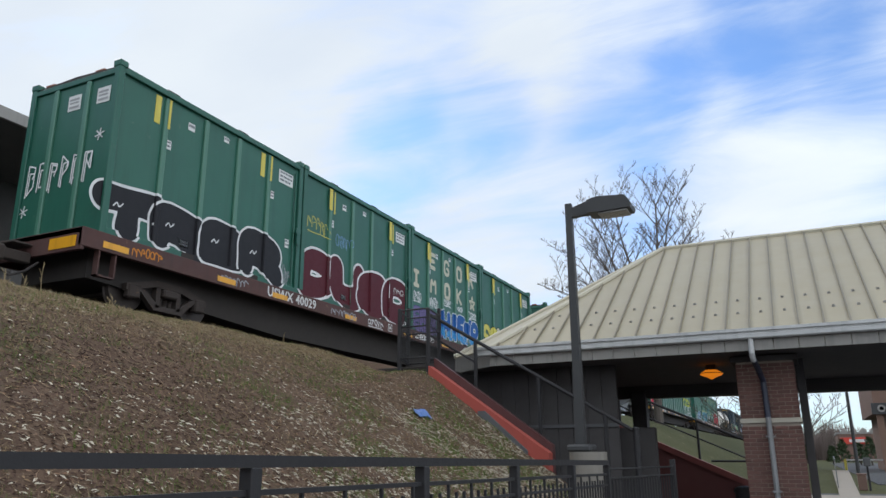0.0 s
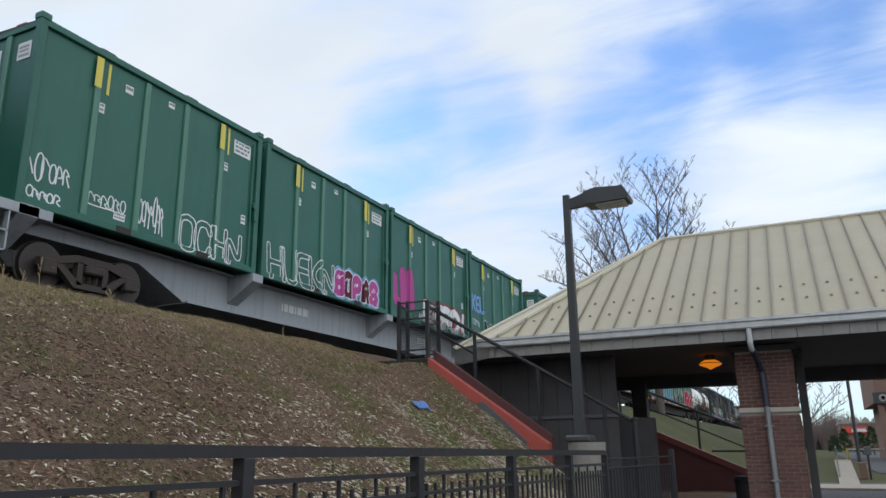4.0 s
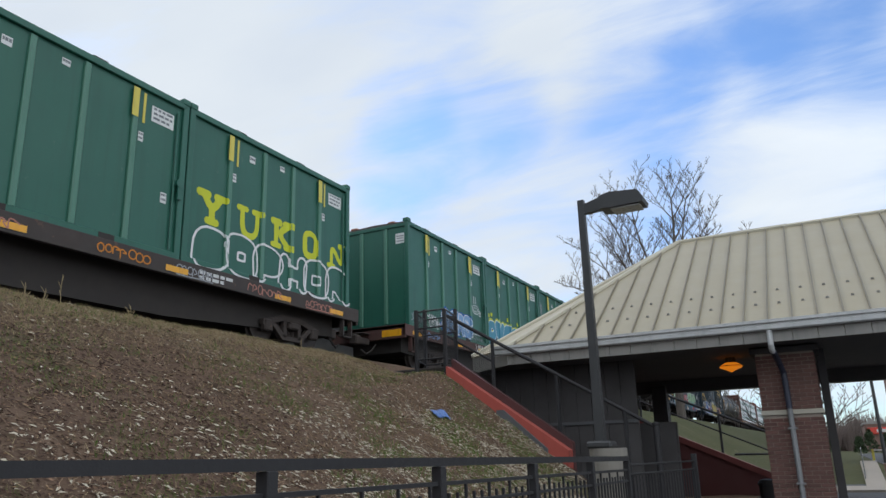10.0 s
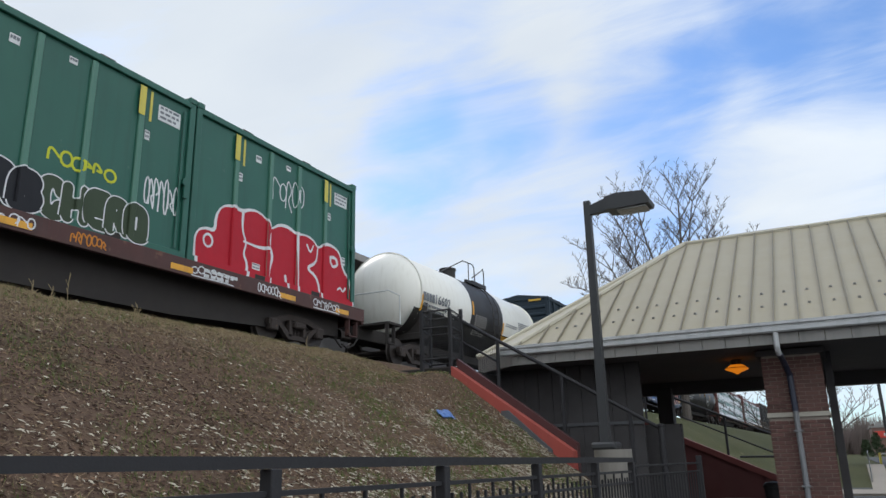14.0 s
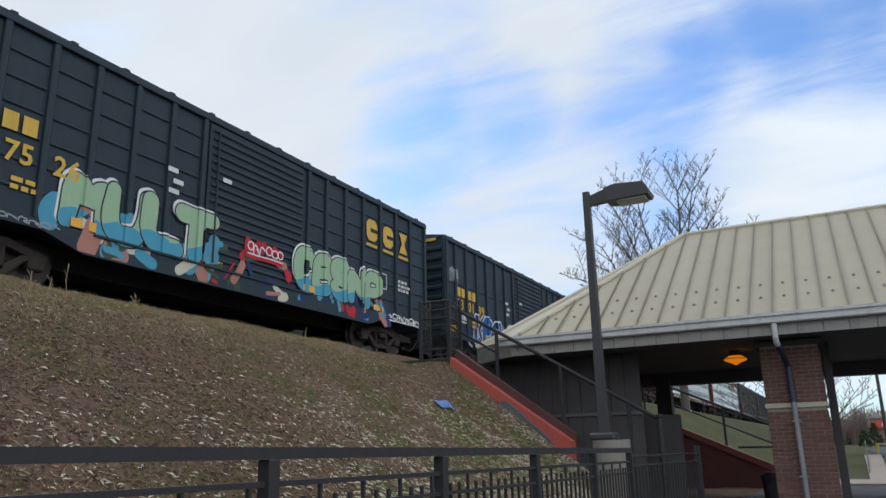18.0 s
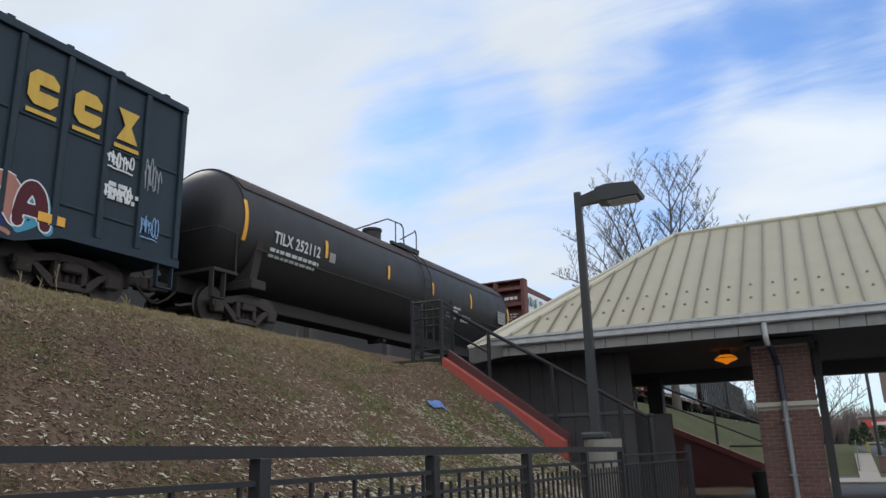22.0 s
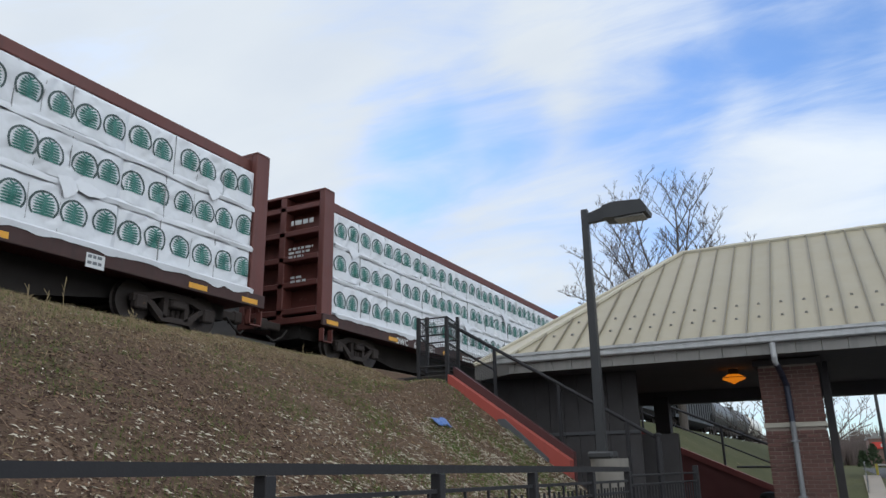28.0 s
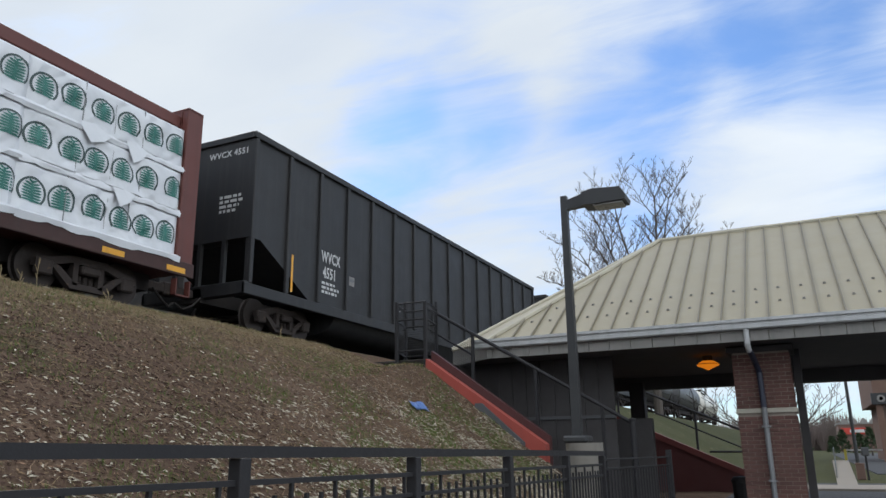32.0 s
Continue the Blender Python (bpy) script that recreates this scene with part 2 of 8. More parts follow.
# the car's near end: the face looks to -y
FRONT = Matrix(((1, 0, 0, 0), (0, 0, -1, 0), (0, 1, 0, 0), (0, 0, 0, 1)))


def on_side(x, y, z):
    return Matrix.Translation((x, y, z)) @ SIDE


def on_front(x, y, z):
    return Matrix.Translation((x, y, z)) @ FRONT


# ---------------------------------------------------------------- materials


def material(name, base, rough=0.6, metal=0.0, second=None, scale=3.0, fine=60.0, contrast=0.5, bump=0.15, bump_scale=80.0,
             spots=None, spot_scale=9.0, spot_at=0.62, per_object=0.0, streak=0.0, streak_color=(0.03, 0.025, 0.02), coat=0.0, spec=0.5):
    """A painted, metal, stone or earth surface: two tones mixed by broad noise, fine grain, spots of a third colour, streaks that
    run down, and a fine relief."""
    m = bpy.data.materials.new(name)
    m.use_nodes = True
    nt = m.node_tree
    N, L = nt.nodes.new, nt.links.new
    b = nt.nodes["Principled BSDF"]
    b.inputs["Roughness"].default_value, b.inputs["Metallic"].default_value = rough, metal
    b.inputs["Specular IOR Level"].default_value = spec
    b.inputs["Coat Weight"].default_value = coat
    tc = N("ShaderNodeTexCoord")
    second = second or tuple(c * 0.75 for c in base)

    def noise(sc, det=4.0, vec=None, rough_=0.55):
        n = N("ShaderNodeTexNoise")
        n.inputs["Scale"].default_value, n.inputs["Detail"].default_value, n.inputs["Roughness"].default_value = sc, det, rough_
        L(vec if vec else tc.outputs["Object"], n.inputs["Vector"])
        return n.outputs["Fac"]

    def span(v, a, c):
        r = N("ShaderNodeMapRange")
        r.inputs["From Min"].default_value, r.inputs["From Max"].default_value = a, c
        L(v, r.inputs["Value"])
        return r.outputs[0]

    def mixed(fac, c1, c2, blend="MIX"):
        x = N("ShaderNodeMixRGB")
        x.blend_type = blend
        L(fac, x.inputs[0])
        for i, c in ((1, c1), (2, c2)):
            if isinstance(c, tuple):
                x.inputs[i].default_value = (*c, 1)
            else:
                L(c, x.inputs[i])
        return x.outputs[0]

    w = contrast / 2
    col = mixed(span(noise(scale), 0.5 - 0.5 * (1.05 - w), 0.5 + 0.5 * (1.05 - w)), base, second)
    g = span(noise(fine, 2.0), 0.2, 0.8)
    col = mixed(g, mixed(g, col, tuple(c * 0.8 for c in base)), col)
    if spots:
        col = mixed(span(noise(spot_scale, 6.0, rough_=0.65), spot_at, spot_at + 0.06), col, spots)
    if streak > 0:
        mp = N("ShaderNodeMapping")
        mp.inputs["Scale"].default_value = (7.0, 7.0, 0.35)
        L(tc.outputs["Object"], mp.inputs["Vector"])
        s = span(noise(1.0, 5.0, mp.outputs[0], 0.6), 0.5, 0.78)
        k = N("ShaderNodeMath")
        k.operation = "MULTIPLY"
        k.inputs[1].default_value = streak
        L(s, k.inputs[0])
        col = mixed(k.outputs[0], col, streak_color)
    if per_object > 0:
        oi = N("ShaderNodeObjectInfo")
        hv = N("ShaderNodeHueSaturation")
        L(span(oi.outputs["Random"], 0, 1), hv.inputs["Value"])
        hv.inputs["Value"].default_value = 1
        r = N("ShaderNodeMapRange")
        r.inputs["To Min"].default_value, r.inputs["To Max"].default_value = 1 - per_object, 1 + per_object
        L(oi.outputs["Random"], r.inputs["Value"])
        L(r.outputs[0], hv.inputs["Value"])
        L(col, hv.inputs["Color"])
        col = hv.outputs[0]
    L(col, b.inputs["Base Color"])
    rr = N("ShaderNodeMapRange")
    rr.inputs["To Min"].default_value, rr.inputs["To Max"].default_value = max(rough - 0.12, 0.02), min(rough + 0.12, 1)
    L(noise(scale * 2.3), rr.inputs["Value"])
    L(rr.outputs[0], b.inputs["Roughness"])
    if bump > 0:
        bp = N("ShaderNodeBump")
        bp.inputs["Strength"].default_value, bp.inputs["Distance"].default_value = bump, 0.02
        L(noise(bump_scale, 5.0), bp.inputs["Height"])
        L(bp.outputs[0], b.inputs["Normal"])
    return m


def glowing(name, color, strength):
    m = bpy.data.materials.new(name)
    m.use_nodes = True
    b = m.node_tree.nodes["Principled BSDF"]
    b.inputs["Base Color"].default_value = (*color, 1)
    b.inputs["Emission Color"].default_value = (*color, 1)
    b.inputs["Emission Strength"].default_value = strength
    return m


GREEN = material("green_container_paint", (0.021, 0.112, 0.076), 0.42, second=(0.015, 0.085, 0.062), scale=0.8, contrast=0.8, bump=0.06, bump_scale=14, spec=0.35,
                 spots=(0.05, 0.12, 0.085), spot_scale=5.0, spot_at=0.66, per_object=0.05, streak=0.35, streak_color=(0.012, 0.05, 0.036))
GREEN_RIB = material("lighter_green_rib_paint", (0.062, 0.18, 0.125), 0.45, second=(0.045, 0.15, 0.10), scale=2.0, streak=0.4, streak_color=(0.02, 0.075, 0.05))
YELLOW = material("yellow_marking_paint", (0.62, 0.52, 0.06), 0.5, second=(0.52, 0.42, 0.08), scale=4, streak=0.3, streak_color=(0.2, 0.17, 0.05))
ORANGE = material("orange_reflector_sheet", (0.75, 0.36, 0.012), 0.35, second=(0.62, 0.28, 0.012), scale=5, streak=0.35, streak_color=(0.12, 0.07, 0.02))
WHITE = material("white_marking_paint", (0.62, 0.62, 0.60), 0.55, second=(0.45, 0.45, 0.44), scale=6, streak=0.2)
PLACARD = material("white_placard", (0.68, 0.68, 0.66), 0.5, second=(0.52, 0.53, 0.52), scale=9)
PRINTSOFT = material("faded_grey_print", (0.33, 0.33, 0.33), 0.6, scale=20)
PRINT = material("grey_print", (0.16, 0.17, 0.18), 0.6, scale=20)
SILL = material("dark_weathered_sill", (0.030, 0.027, 0.026), 0.75, second=(0.055, 0.034, 0.025), scale=1.6, spots=(0.09, 0.05, 0.035), spot_scale=3.0, spot_at=0.62, streak=0.3)
SILL_RED = material("faded_red_brown_sill", (0.085, 0.03, 0.024), 0.75, second=(0.05, 0.03, 0.027), scale=1.3, spots=(0.13, 0.06, 0.04), spot_scale=3.5, streak=0.4)
UNDER = material("sooty_black_underframe", (0.040, 0.036, 0.035), 0.9, spec=0.2, second=(0.054, 0.046, 0.040), scale=3, bump=0.3)
RUSTY = material("rusty_brown_cast_steel", (0.044, 0.031, 0.025), 0.85, second=(0.032, 0.025, 0.022), scale=6, bump=0.3, spots=(0.085, 0.05, 0.032))
WHEEL = material("worn_wheel_steel", (0.06, 0.05, 0.045), 0.55, 0.6, second=(0.04, 0.03, 0.026), scale=9)
GREYCAR = material("light_grey_car_paint", (0.30, 0.315, 0.33), 0.55, second=(0.24, 0.25, 0.26), scale=1.2, streak=0.45, streak_color=(0.08, 0.075, 0.07))
BLUECAR = material("dark_blue_boxcar_paint", (0.023, 0.036, 0.048), 0.55, spec=0.2, second=(0.018, 0.029, 0.039), scale=0.7, streak=0.4, streak_color=(0.03, 0.033, 0.04), spots=(0.045, 0.05, 0.058), spot_scale=7, spot_at=0.68)
GOLD = material("yellow_lettering", (0.60, 0.36, 0.03), 0.55, second=(0.48, 0.28, 0.03), scale=6, streak=0.25)
TANKBLACK = material("black_tank_paint", (0.022, 0.022, 0.023), 0.5, spec=0.3, second=(0.025, 0.020, 0.017), scale=0.7, streak=0.35, streak_color=(0.045, 0.030, 0.022), bump=0.04, bump_scale=10)
TANKRUST = material("rusted_black_tank_top", (0.026, 0.017, 0.014), 0.6, spec=0.3, second=(0.055, 0.028, 0.018), scale=1.0)
TANKWHITE = material("white_tank_paint", (0.80, 0.775, 0.71), 0.35, second=(0.72, 0.69, 0.61), scale=0.8, streak=0.2, streak_color=(0.30, 0.22, 0.13), bump=0.03, bump_scale=9)
GREYTANK = material("grey_tank_paint", (0.10, 0.10, 0.10), 0.5, second=(0.07, 0.07, 0.072), scale=0.8, streak=0.3)
# oxide red with grime; the sill's shade is put into its darker base
SILLRED = material("grimy_shaded_oxide_sill", (0.062, 0.024, 0.020), 0.75, second=(0.040, 0.022, 0.019), scale=2.2, streak=0.5, streak_color=(0.026, 0.020, 0.018), spots=(0.12, 0.06, 0.05), spot_scale=5, spot_at=0.66)
BEAMRED = material("oxide_red_car_paint", (0.135, 0.036, 0.026), 0.6, second=(0.095, 0.03, 0.024), scale=1.0, streak=0.4, streak_color=(0.05, 0.024, 0.02), spots=(0.18, 0.075, 0.055), spot_scale=4, spot_at=0.66)
WRAP = material("white_lumber_wrap", (0.72, 0.73, 0.745), 0.42, second=(0.64, 0.65, 0.675), scale=1.6, bump=0.5, bump_scale=5.0)
PRINTGREEN = material("green_wrap_print", (0.015, 0.105, 0.085), 0.5, second=(0.05, 0.24, 0.19), scale=20)
PRINTGREY = material("dark_grey_wrap_print", (0.045, 0.075, 0.072), 0.5, scale=20)
HOPPER = material("black_hopper_paint", (0.022, 0.022, 0.023), 0.55, spec=0.35, second=(0.027, 0.026, 0.026), scale=0.8, streak=0.5, streak_color=(0.05, 0.045, 0.042))
BLACKPAINT = material("black_railing_paint", (0.022, 0.021, 0.023), 0.6, spec=0.3, second=(0.028, 0.026, 0.027), scale=9, bump=0.1)
LAMPBRONZE = material("dark_bronze_lamp_paint", (0.036, 0.037, 0.039), 0.5, spec=0.3, second=(0.05, 0.05, 0.05), scale=5)
REDKERB = material("red_painted_concrete", (0.36, 0.062, 0.042), 0.7, second=(0.29, 0.055, 0.04), scale=1.5, bump=0.2, streak=0.25, streak_color=(0.12, 0.03, 0.025), spots=(0.40, 0.12, 0.09), spot_scale=7, spot_at=0.66)
CONCRETE = material("weathered_concrete", (0.23, 0.21, 0.18), 0.85, second=(0.15, 0.138, 0.12), scale=2.2, bump=0.3, streak=0.45, streak_color=(0.11, 0.10, 0.09))
PAVING = material("tan_concrete_paving", (0.30, 0.26, 0.21), 0.85, second=(0.24, 0.205, 0.17), scale=0.8, bump=0.2)
ASPHALT = material("asphalt", (0.055, 0.055, 0.057), 0.9, second=(0.042, 0.042, 0.044), scale=0.5, bump=0.5)
ROOF = material("beige_standing_seam_metal", (0.335, 0.29, 0.195), 0.45, second=(0.295, 0.255, 0.17), scale=0.7, bump=0.03, bump_scale=6, per_object=0.035, streak=0.2, streak_color=(0.25, 0.225, 0.15))
# roof tone darkened: the shadow beside each seam is in its colour
ROOFSEAM = material("shadowed_roof_seam", (0.20, 0.172, 0.12), 0.5, scale=3)
FASCIA = material("grey_painted_fascia", (0.27, 0.255, 0.235), 0.6, second=(0.22, 0.205, 0.19), scale=1.2, streak=0.6, streak_color=(0.13, 0.125, 0.12))
GUTTER = material("white_gutter", (0.50, 0.50, 0.49), 0.4, second=(0.40, 0.40, 0.40), scale=2, streak=0.3)
CEILING = material("brown_painted_ceiling", (0.13, 0.12, 0.118), 0.8, second=(0.105, 0.098, 0.095), scale=2)
SOFFIT = material("dark_brown_boards", (0.07, 0.065, 0.066), 0.8, second=(0.037, 0.032, 0.030), scale=2)
BRICK = material("red_brown_brick", (0.145, 0.066, 0.052), 0.85, second=(0.095, 0.045, 0.037), scale=9, per_object=0.22, bump=0.4)
MORTAR = material("grey_mortar", (0.30, 0.25, 0.21), 0.95, scale=12, bump=0.4)
STONE = material("pale_stone_band", (0.44, 0.40, 0.33), 0.8, second=(0.36, 0.33, 0.27), scale=4)
BARK = material("grey_brown_bark", (0.10, 0.083, 0.07), 0.9, second=(0.07, 0.058, 0.05), scale=6, bump=0.5)
GRASS = material("grass_blades", (0.08, 0.15, 0.026), 0.8, spec=0.1, second=(0.12, 0.16, 0.045), scale=3)
STRAW = material("dry_straw", (0.30, 0.23, 0.13), 0.85, spec=0.1, second=(0.22, 0.17, 0.10), scale=3)
LITTER = material("pale_dry_leaves", (0.52, 0.47, 0.375), 0.8, spec=0.15, second=(0.40, 0.345, 0.255), scale=8)
BLUEBAG = material("blue_plastic", (0.05, 0.13, 0.36), 0.4, second=(0.09, 0.17, 0.38), scale=8)
GRAVEL = material("dark_ballast", (0.075, 0.07, 0.066), 0.95, spec=0.15, second=(0.045, 0.042, 0.04), scale=9, bump=1.0, bump_scale=30)
TIE = material("creosoted_tie", (0.035, 0.027, 0.022), 0.9, scale=7)
RAILSTEEL = material("rail_steel", (0.10, 0.075, 0.06), 0.5, 0.7, scale=7)
LIGHTGLASS = glowing("amber_lamp_glass", (0.90, 0.25, 0.012), 0.6)

# ---------------------------------------------------------------- the ground
XC, ZR = -12.68, 3.95          # the track's middle and the top of its rails
PROFILE = [(-200, 0), (-40, 0), (-31, 3.0), (-26, 3.7), (-10.6, 3.70), (-9.3, 3.40), (-8.3, 3.17), (-7.4, 2.84), (-6.3, 2.27), (-5.0, 1.52),
           (-3.8, 0.78), (-2.6, 0.12), (-2.1, 0.0), (200, 0)]


def profile(x):
    for (a, za), (b, zb) in zip(PROFILE, PROFILE[1:]):
        if a <= x <= b:
            return za + (zb - za) * (x - a) / (b - a)
    return 0.0


KY, KX0, KX1 = 12.3, -6.25, -4.0      # the stair's red kerb: its plane, upper and lower end
KZ0, KZ1 = 2.84, 1.266


def kerb_z(x):
    return KZ0 + (KZ1 - KZ0) * (x - KX0) / (KX1 - KX0)


def height(x, y):
    z = profile(x)
    if y > 22.3:
        return z
    if y > KY + 0.08:
        return 0.0 if x > -6.42 else min(z, 2.85) if x > -9.0 else z
    if -7.6 < x < -2.6:
        w = math.exp(-((KY - y) / 1.7) ** 2) * min(1, max(0, (x + 7.6) / 1.0))
        t = kerb_z(min(max(x, KX0), KX1)) - 0.16 - 0.14 * min(1, max(0, (x - KX0) / (KX1 - KX0)))
        if x > KX1:
            t = max(t - 0.68 * (x - KX1), 0)
        z += (t - z) * w
    return z


def earth_material():
    m = material("leaf_strewn_earth_bank", (0.135, 0.088, 0.060), 0.95, second=(0.070, 0.046, 0.034), scale=1.6, fine=90, contrast=1.0, bump=0.5, bump_scale=55, spec=0.08)
    nt = m.node_tree
    N, L = nt.nodes.new, nt.links.new
    b = nt.nodes["Principled BSDF"]
    col = b.inputs["Base Color"].links[0].from_socket
    tc = nt.nodes["Texture Coordinate"]

    def layer(col, scale, lo, hi, color, detail=5.0, rough=0.6):
        n, r, x = N("ShaderNodeTexNoise"), N("ShaderNodeMapRange"), N("ShaderNodeMixRGB")
        n.inputs["Scale"].default_value, n.inputs["Detail"].default_value, n.inputs["Roughness"].default_value = scale, detail, rough
        L(tc.outputs["Object"], n.inputs["Vector"])
        r.inputs["From Min"].default_value, r.inputs["From Max"].default_value = lo, hi
        L(n.outputs["Fac"], r.inputs["Value"])
        L(r.outputs[0], x.inputs[0])
        L(col, x.inputs[1])
        x.inputs[2].default_value = (*color, 1)
        return x.outputs[0]
    col = layer(col, 0.8, 0.56, 0.80, (0.062, 0.066, 0.026))
    col = layer(col, 5.0, 0.60, 0.74, (0.060, 0.080, 0.020))
    col = layer(col, 40.0, 0.60, 0.70, (0.24, 0.18, 0.125), 3.0)
    L(col, b.inputs["Base Color"])
    return m


EARTH = earth_material()
LAWN = material("rough_lawn", (0.052, 0.060, 0.024), 0.9, second=(0.088, 0.080, 0.042), scale=0.4, bump=0.8, bump_scale=25, spots=(0.17, 0.14, 0.08), spot_scale=2, spec=0.08)


def spaced(*runs):
    out = []
    for a, b, step in runs:
        n = max(1, round((b - a) / step))
        out += [a + (b - a) * i / n for i in range(n)]
    return out + [runs[-1][1]]


def make_ground():
    xs = spaced((-3000, -300, 900), (-300, -60, 60), (-60, -20, 5), (-20, -10.5, 0.95), (-10.5, -1.5, 0.16), (-1.5, 8, 0.95), (8, 60, 6), (60, 300, 60), (300, 3000, 900))
    ys = spaced((-3000, -200, 700), (-200, -20, 30), (-20, -2, 2), (-2, 17, 0.16), (17, 24, 0.25), (24, 40, 1), (40, 160, 5), (160, 400, 40), (400, 3000, 900))
    v, f, mi = [], [], []
    for y in ys:
        for x in xs:
            z = height(x, y)
            if -9.8 < x < -2.2 and -3 < y < 24:
                q = Vector((x, y, 0))
                z += 0.06 * noise.noise(q * 0.7) + 0.035 * noise.noise(q * 2.6) + 0.02 * noise.noise(q * 6.1)
            v.append((x, y, z))
    nx = len(xs)
    for j in range(len(ys) - 1):
        for i in range(nx - 1):
            f.append((j * nx + i, j * nx + i + 1, (j + 1) * nx + i + 1, (j + 1) * nx + i))
            x, y = (xs[i] + xs[i + 1]) / 2, (ys[j] + ys[j + 1]) / 2
            if -15.2 < x < -10.2:
                k = 1
            elif -10.2 <= x < -2.0 and y < 22.3:
                k = 0
            elif x >= -2.0 and y < 28:
                k = 3
            else:
                k = 2
            mi.append(k)
    me = bpy.data.meshes.new("ground")
    me.from_pydata(v, [], f)
    for m in (EARTH, GRAVEL, LAWN, ASPHALT):
        me.materials.append(m)
    me.polygons.foreach_set("material_index", mi)
    me.polygons.foreach_set("use_smooth", [True] * len(me.polygons))
    return tagged(new("ground", me), "leaf-strewn earth embankment with patchy grass and paved flats", "ground", kind="structure")


make_ground()

# the track
track = thing("railway_track", "steel rails on dark wooden ties in ballast", "railway track", at=pose(XC, 0, ZR), kind="structure")
for sx in (-0.755, 0.755):
    part("rail", Geo().box(sx - 0.035, sx + 0.035, -250, 340, -0.04, 0.0).box(sx - 0.009, sx + 0.009, -250, 340, -0.15, -0.04).box(sx - 0.07, sx + 0.07, -250, 340, -0.17, -0.15), RAILSTEEL, track)
tie_mesh = Geo().box(-1.3, 1.3, -0.11, 0.11, -0.36, -0.175, 0.02).mesh("tie", TIE)
for i in range(130):
    part("tie", tie_mesh, TIE, track, at=pose(0, -20 + i * 0.55, 0))

# ---------------------------------------------------------------- stair with its red kerb and railing


GREYDARK = material("dull_grey_sheet", (0.085, 0.085, 0.09), 0.6, second=(0.065, 0.065, 0.068), scale=3)
stair = thing("outdoor_stair", "concrete stair with red painted kerb wall", "stair", kind="structure")
part("kerb_wall", Geo().prism([(KX0, 0.0), (KX0, KZ0), (KX1, KZ1), (KX1, 0.0)], 1, KY, KY + 0.22), REDKERB, stair, "red painted concrete kerb")
DARKRED = material("dark_red_painted_steel", (0.075, 0.018, 0.016), 0.6, second=(0.05, 0.014, 0.013), scale=2)
part("stringer", Geo().prism([(KX0, KZ0 - 0.4), (KX0, KZ0 + 0.17), (KX1, KZ1 + 0.13), (KX1, KZ1 - 0.4)], 1, KY + 0.24, KY + 0.38), DARKRED, stair, "dark red stringer")
part("drain_channel", Geo().prism([(-5.25, 1.98), (-5.12, 1.98), (-4.35, 1.30), (-4.35, 1.05), (-5.25, 1.72)], 1, KY - 0.06, KY - 0.015), GREYDARK, stair, "grey sheet metal drain channel")
RY = 13.2                      # the hand rail's plane


def rail_z(x):
    return EYE + 0.4 - 0.6018 * (x + 2.71)


n_steps = 13
for i in range(n_steps):
    x = -6.4 + 3.66 * i / n_steps
    z = max(0.05, rail_z(x + 3.66 / n_steps) - 2.0)
    # the asphalt's dark tone stands in for the shade over the steps
    part("step", Geo().box(x, x + 3.66 / n_steps, KY + 0.4, RY + 0.9, max(0.0, z - 0.25), z, 0.01), ASPHALT, stair)

stair_rail = thing("stair_railing", "black painted steel pipe railing along the stair", "railing")
part("handrail", Geo().tube([(x, RY, rail_z(x)) for x in (-6.69, -5.3, -3.8, -2.71)], 0.034, 10), BLACKPAINT, stair_rail)
part("mid_rail", Geo().tube([(x, RY, rail_z(x) - 0.42) for x in (-6.69, -5.68)], 0.022, 8), BLACKPAINT, stair_rail)
for x in (-5.68, -4.42, -3.22):
    part("post", Geo().box(x - 0.03, x + 0.03, RY - 0.03, RY + 0.03, max(0, rail_z(x) - 2.0), rail_z(x), 0.006), BLACKPAINT, stair_rail)
x, z = -2.71, rail_z(-2.71)
part("newel_post", Geo().cyl((x, RY, 0), (x, RY, z + 0.03), 0.055, n=14).lathe([(0, 0.05), (0.02, 0.066), (0.05, 0.066), (0.07, 0.03)], (x, RY, z + 0.02), (0, 0, 1), 16), BLACKPAINT, stair_rail, "round newel post with a flat cap")

# the landing on top, with mesh railing
landing = solid("landing", Geo().box(-9.4, -6.42, KY + 0.45, 22.0, 2.60, 2.90, 0.02), TIE, "dark planked stair landing beside the track", "landing", kind="structure")
land_rail = thing("landing_railing", "black steel railing with wire mesh on the landing", "railing")
MESHWIRE = material("dark_wire_mesh", (0.03, 0.03, 0.032), 0.8, scale=20)
P1, P2, P3, P4 = (-6.93, 12.42), (-7.19, 13.25), (-6.31, 12.42), (-6.46, 13.2)
for (x, y), top in zip((P1, P2, P3, P4), (3.99, 4.17, 3.95, 4.09)):
    part("post", Geo().box(x - 0.032, x + 0.032, y - 0.032, y + 0.032, 2.2, top, 0.006), BLACKPAINT, land_rail)
for (xa, ya), (xb, yb) in ((P1, P3), (P2, P4), (P3, P4), (P1, P2)):
    for z in (3.95, 3.62, 3.02):
        part("rail", Geo().tube([(xa, ya, z), (xb, yb, z)], 0.016, 6), BLACKPAINT, land_rail)
    g = Geo()
    n = int(math.hypot(xb - xa, yb - ya) / 0.045)
    for i in range(n + 1):
        t = i / n
        g.cyl((xa + (xb - xa) * t, ya + (yb - ya) * t, 3.0), (xa + (xb - xa) * t, ya + (yb - ya) * t, 3.95), 0.0026, n=3)
    for i in range(21):
        g.cyl((xa, ya, 3.02 + i * 0.045), (xb, yb, 3.02 + i * 0.045), 0.0026, n=3)
    tagged(part("wire_mesh", g, MESHWIRE, land_rail), kind="stuff")
g = Geo()
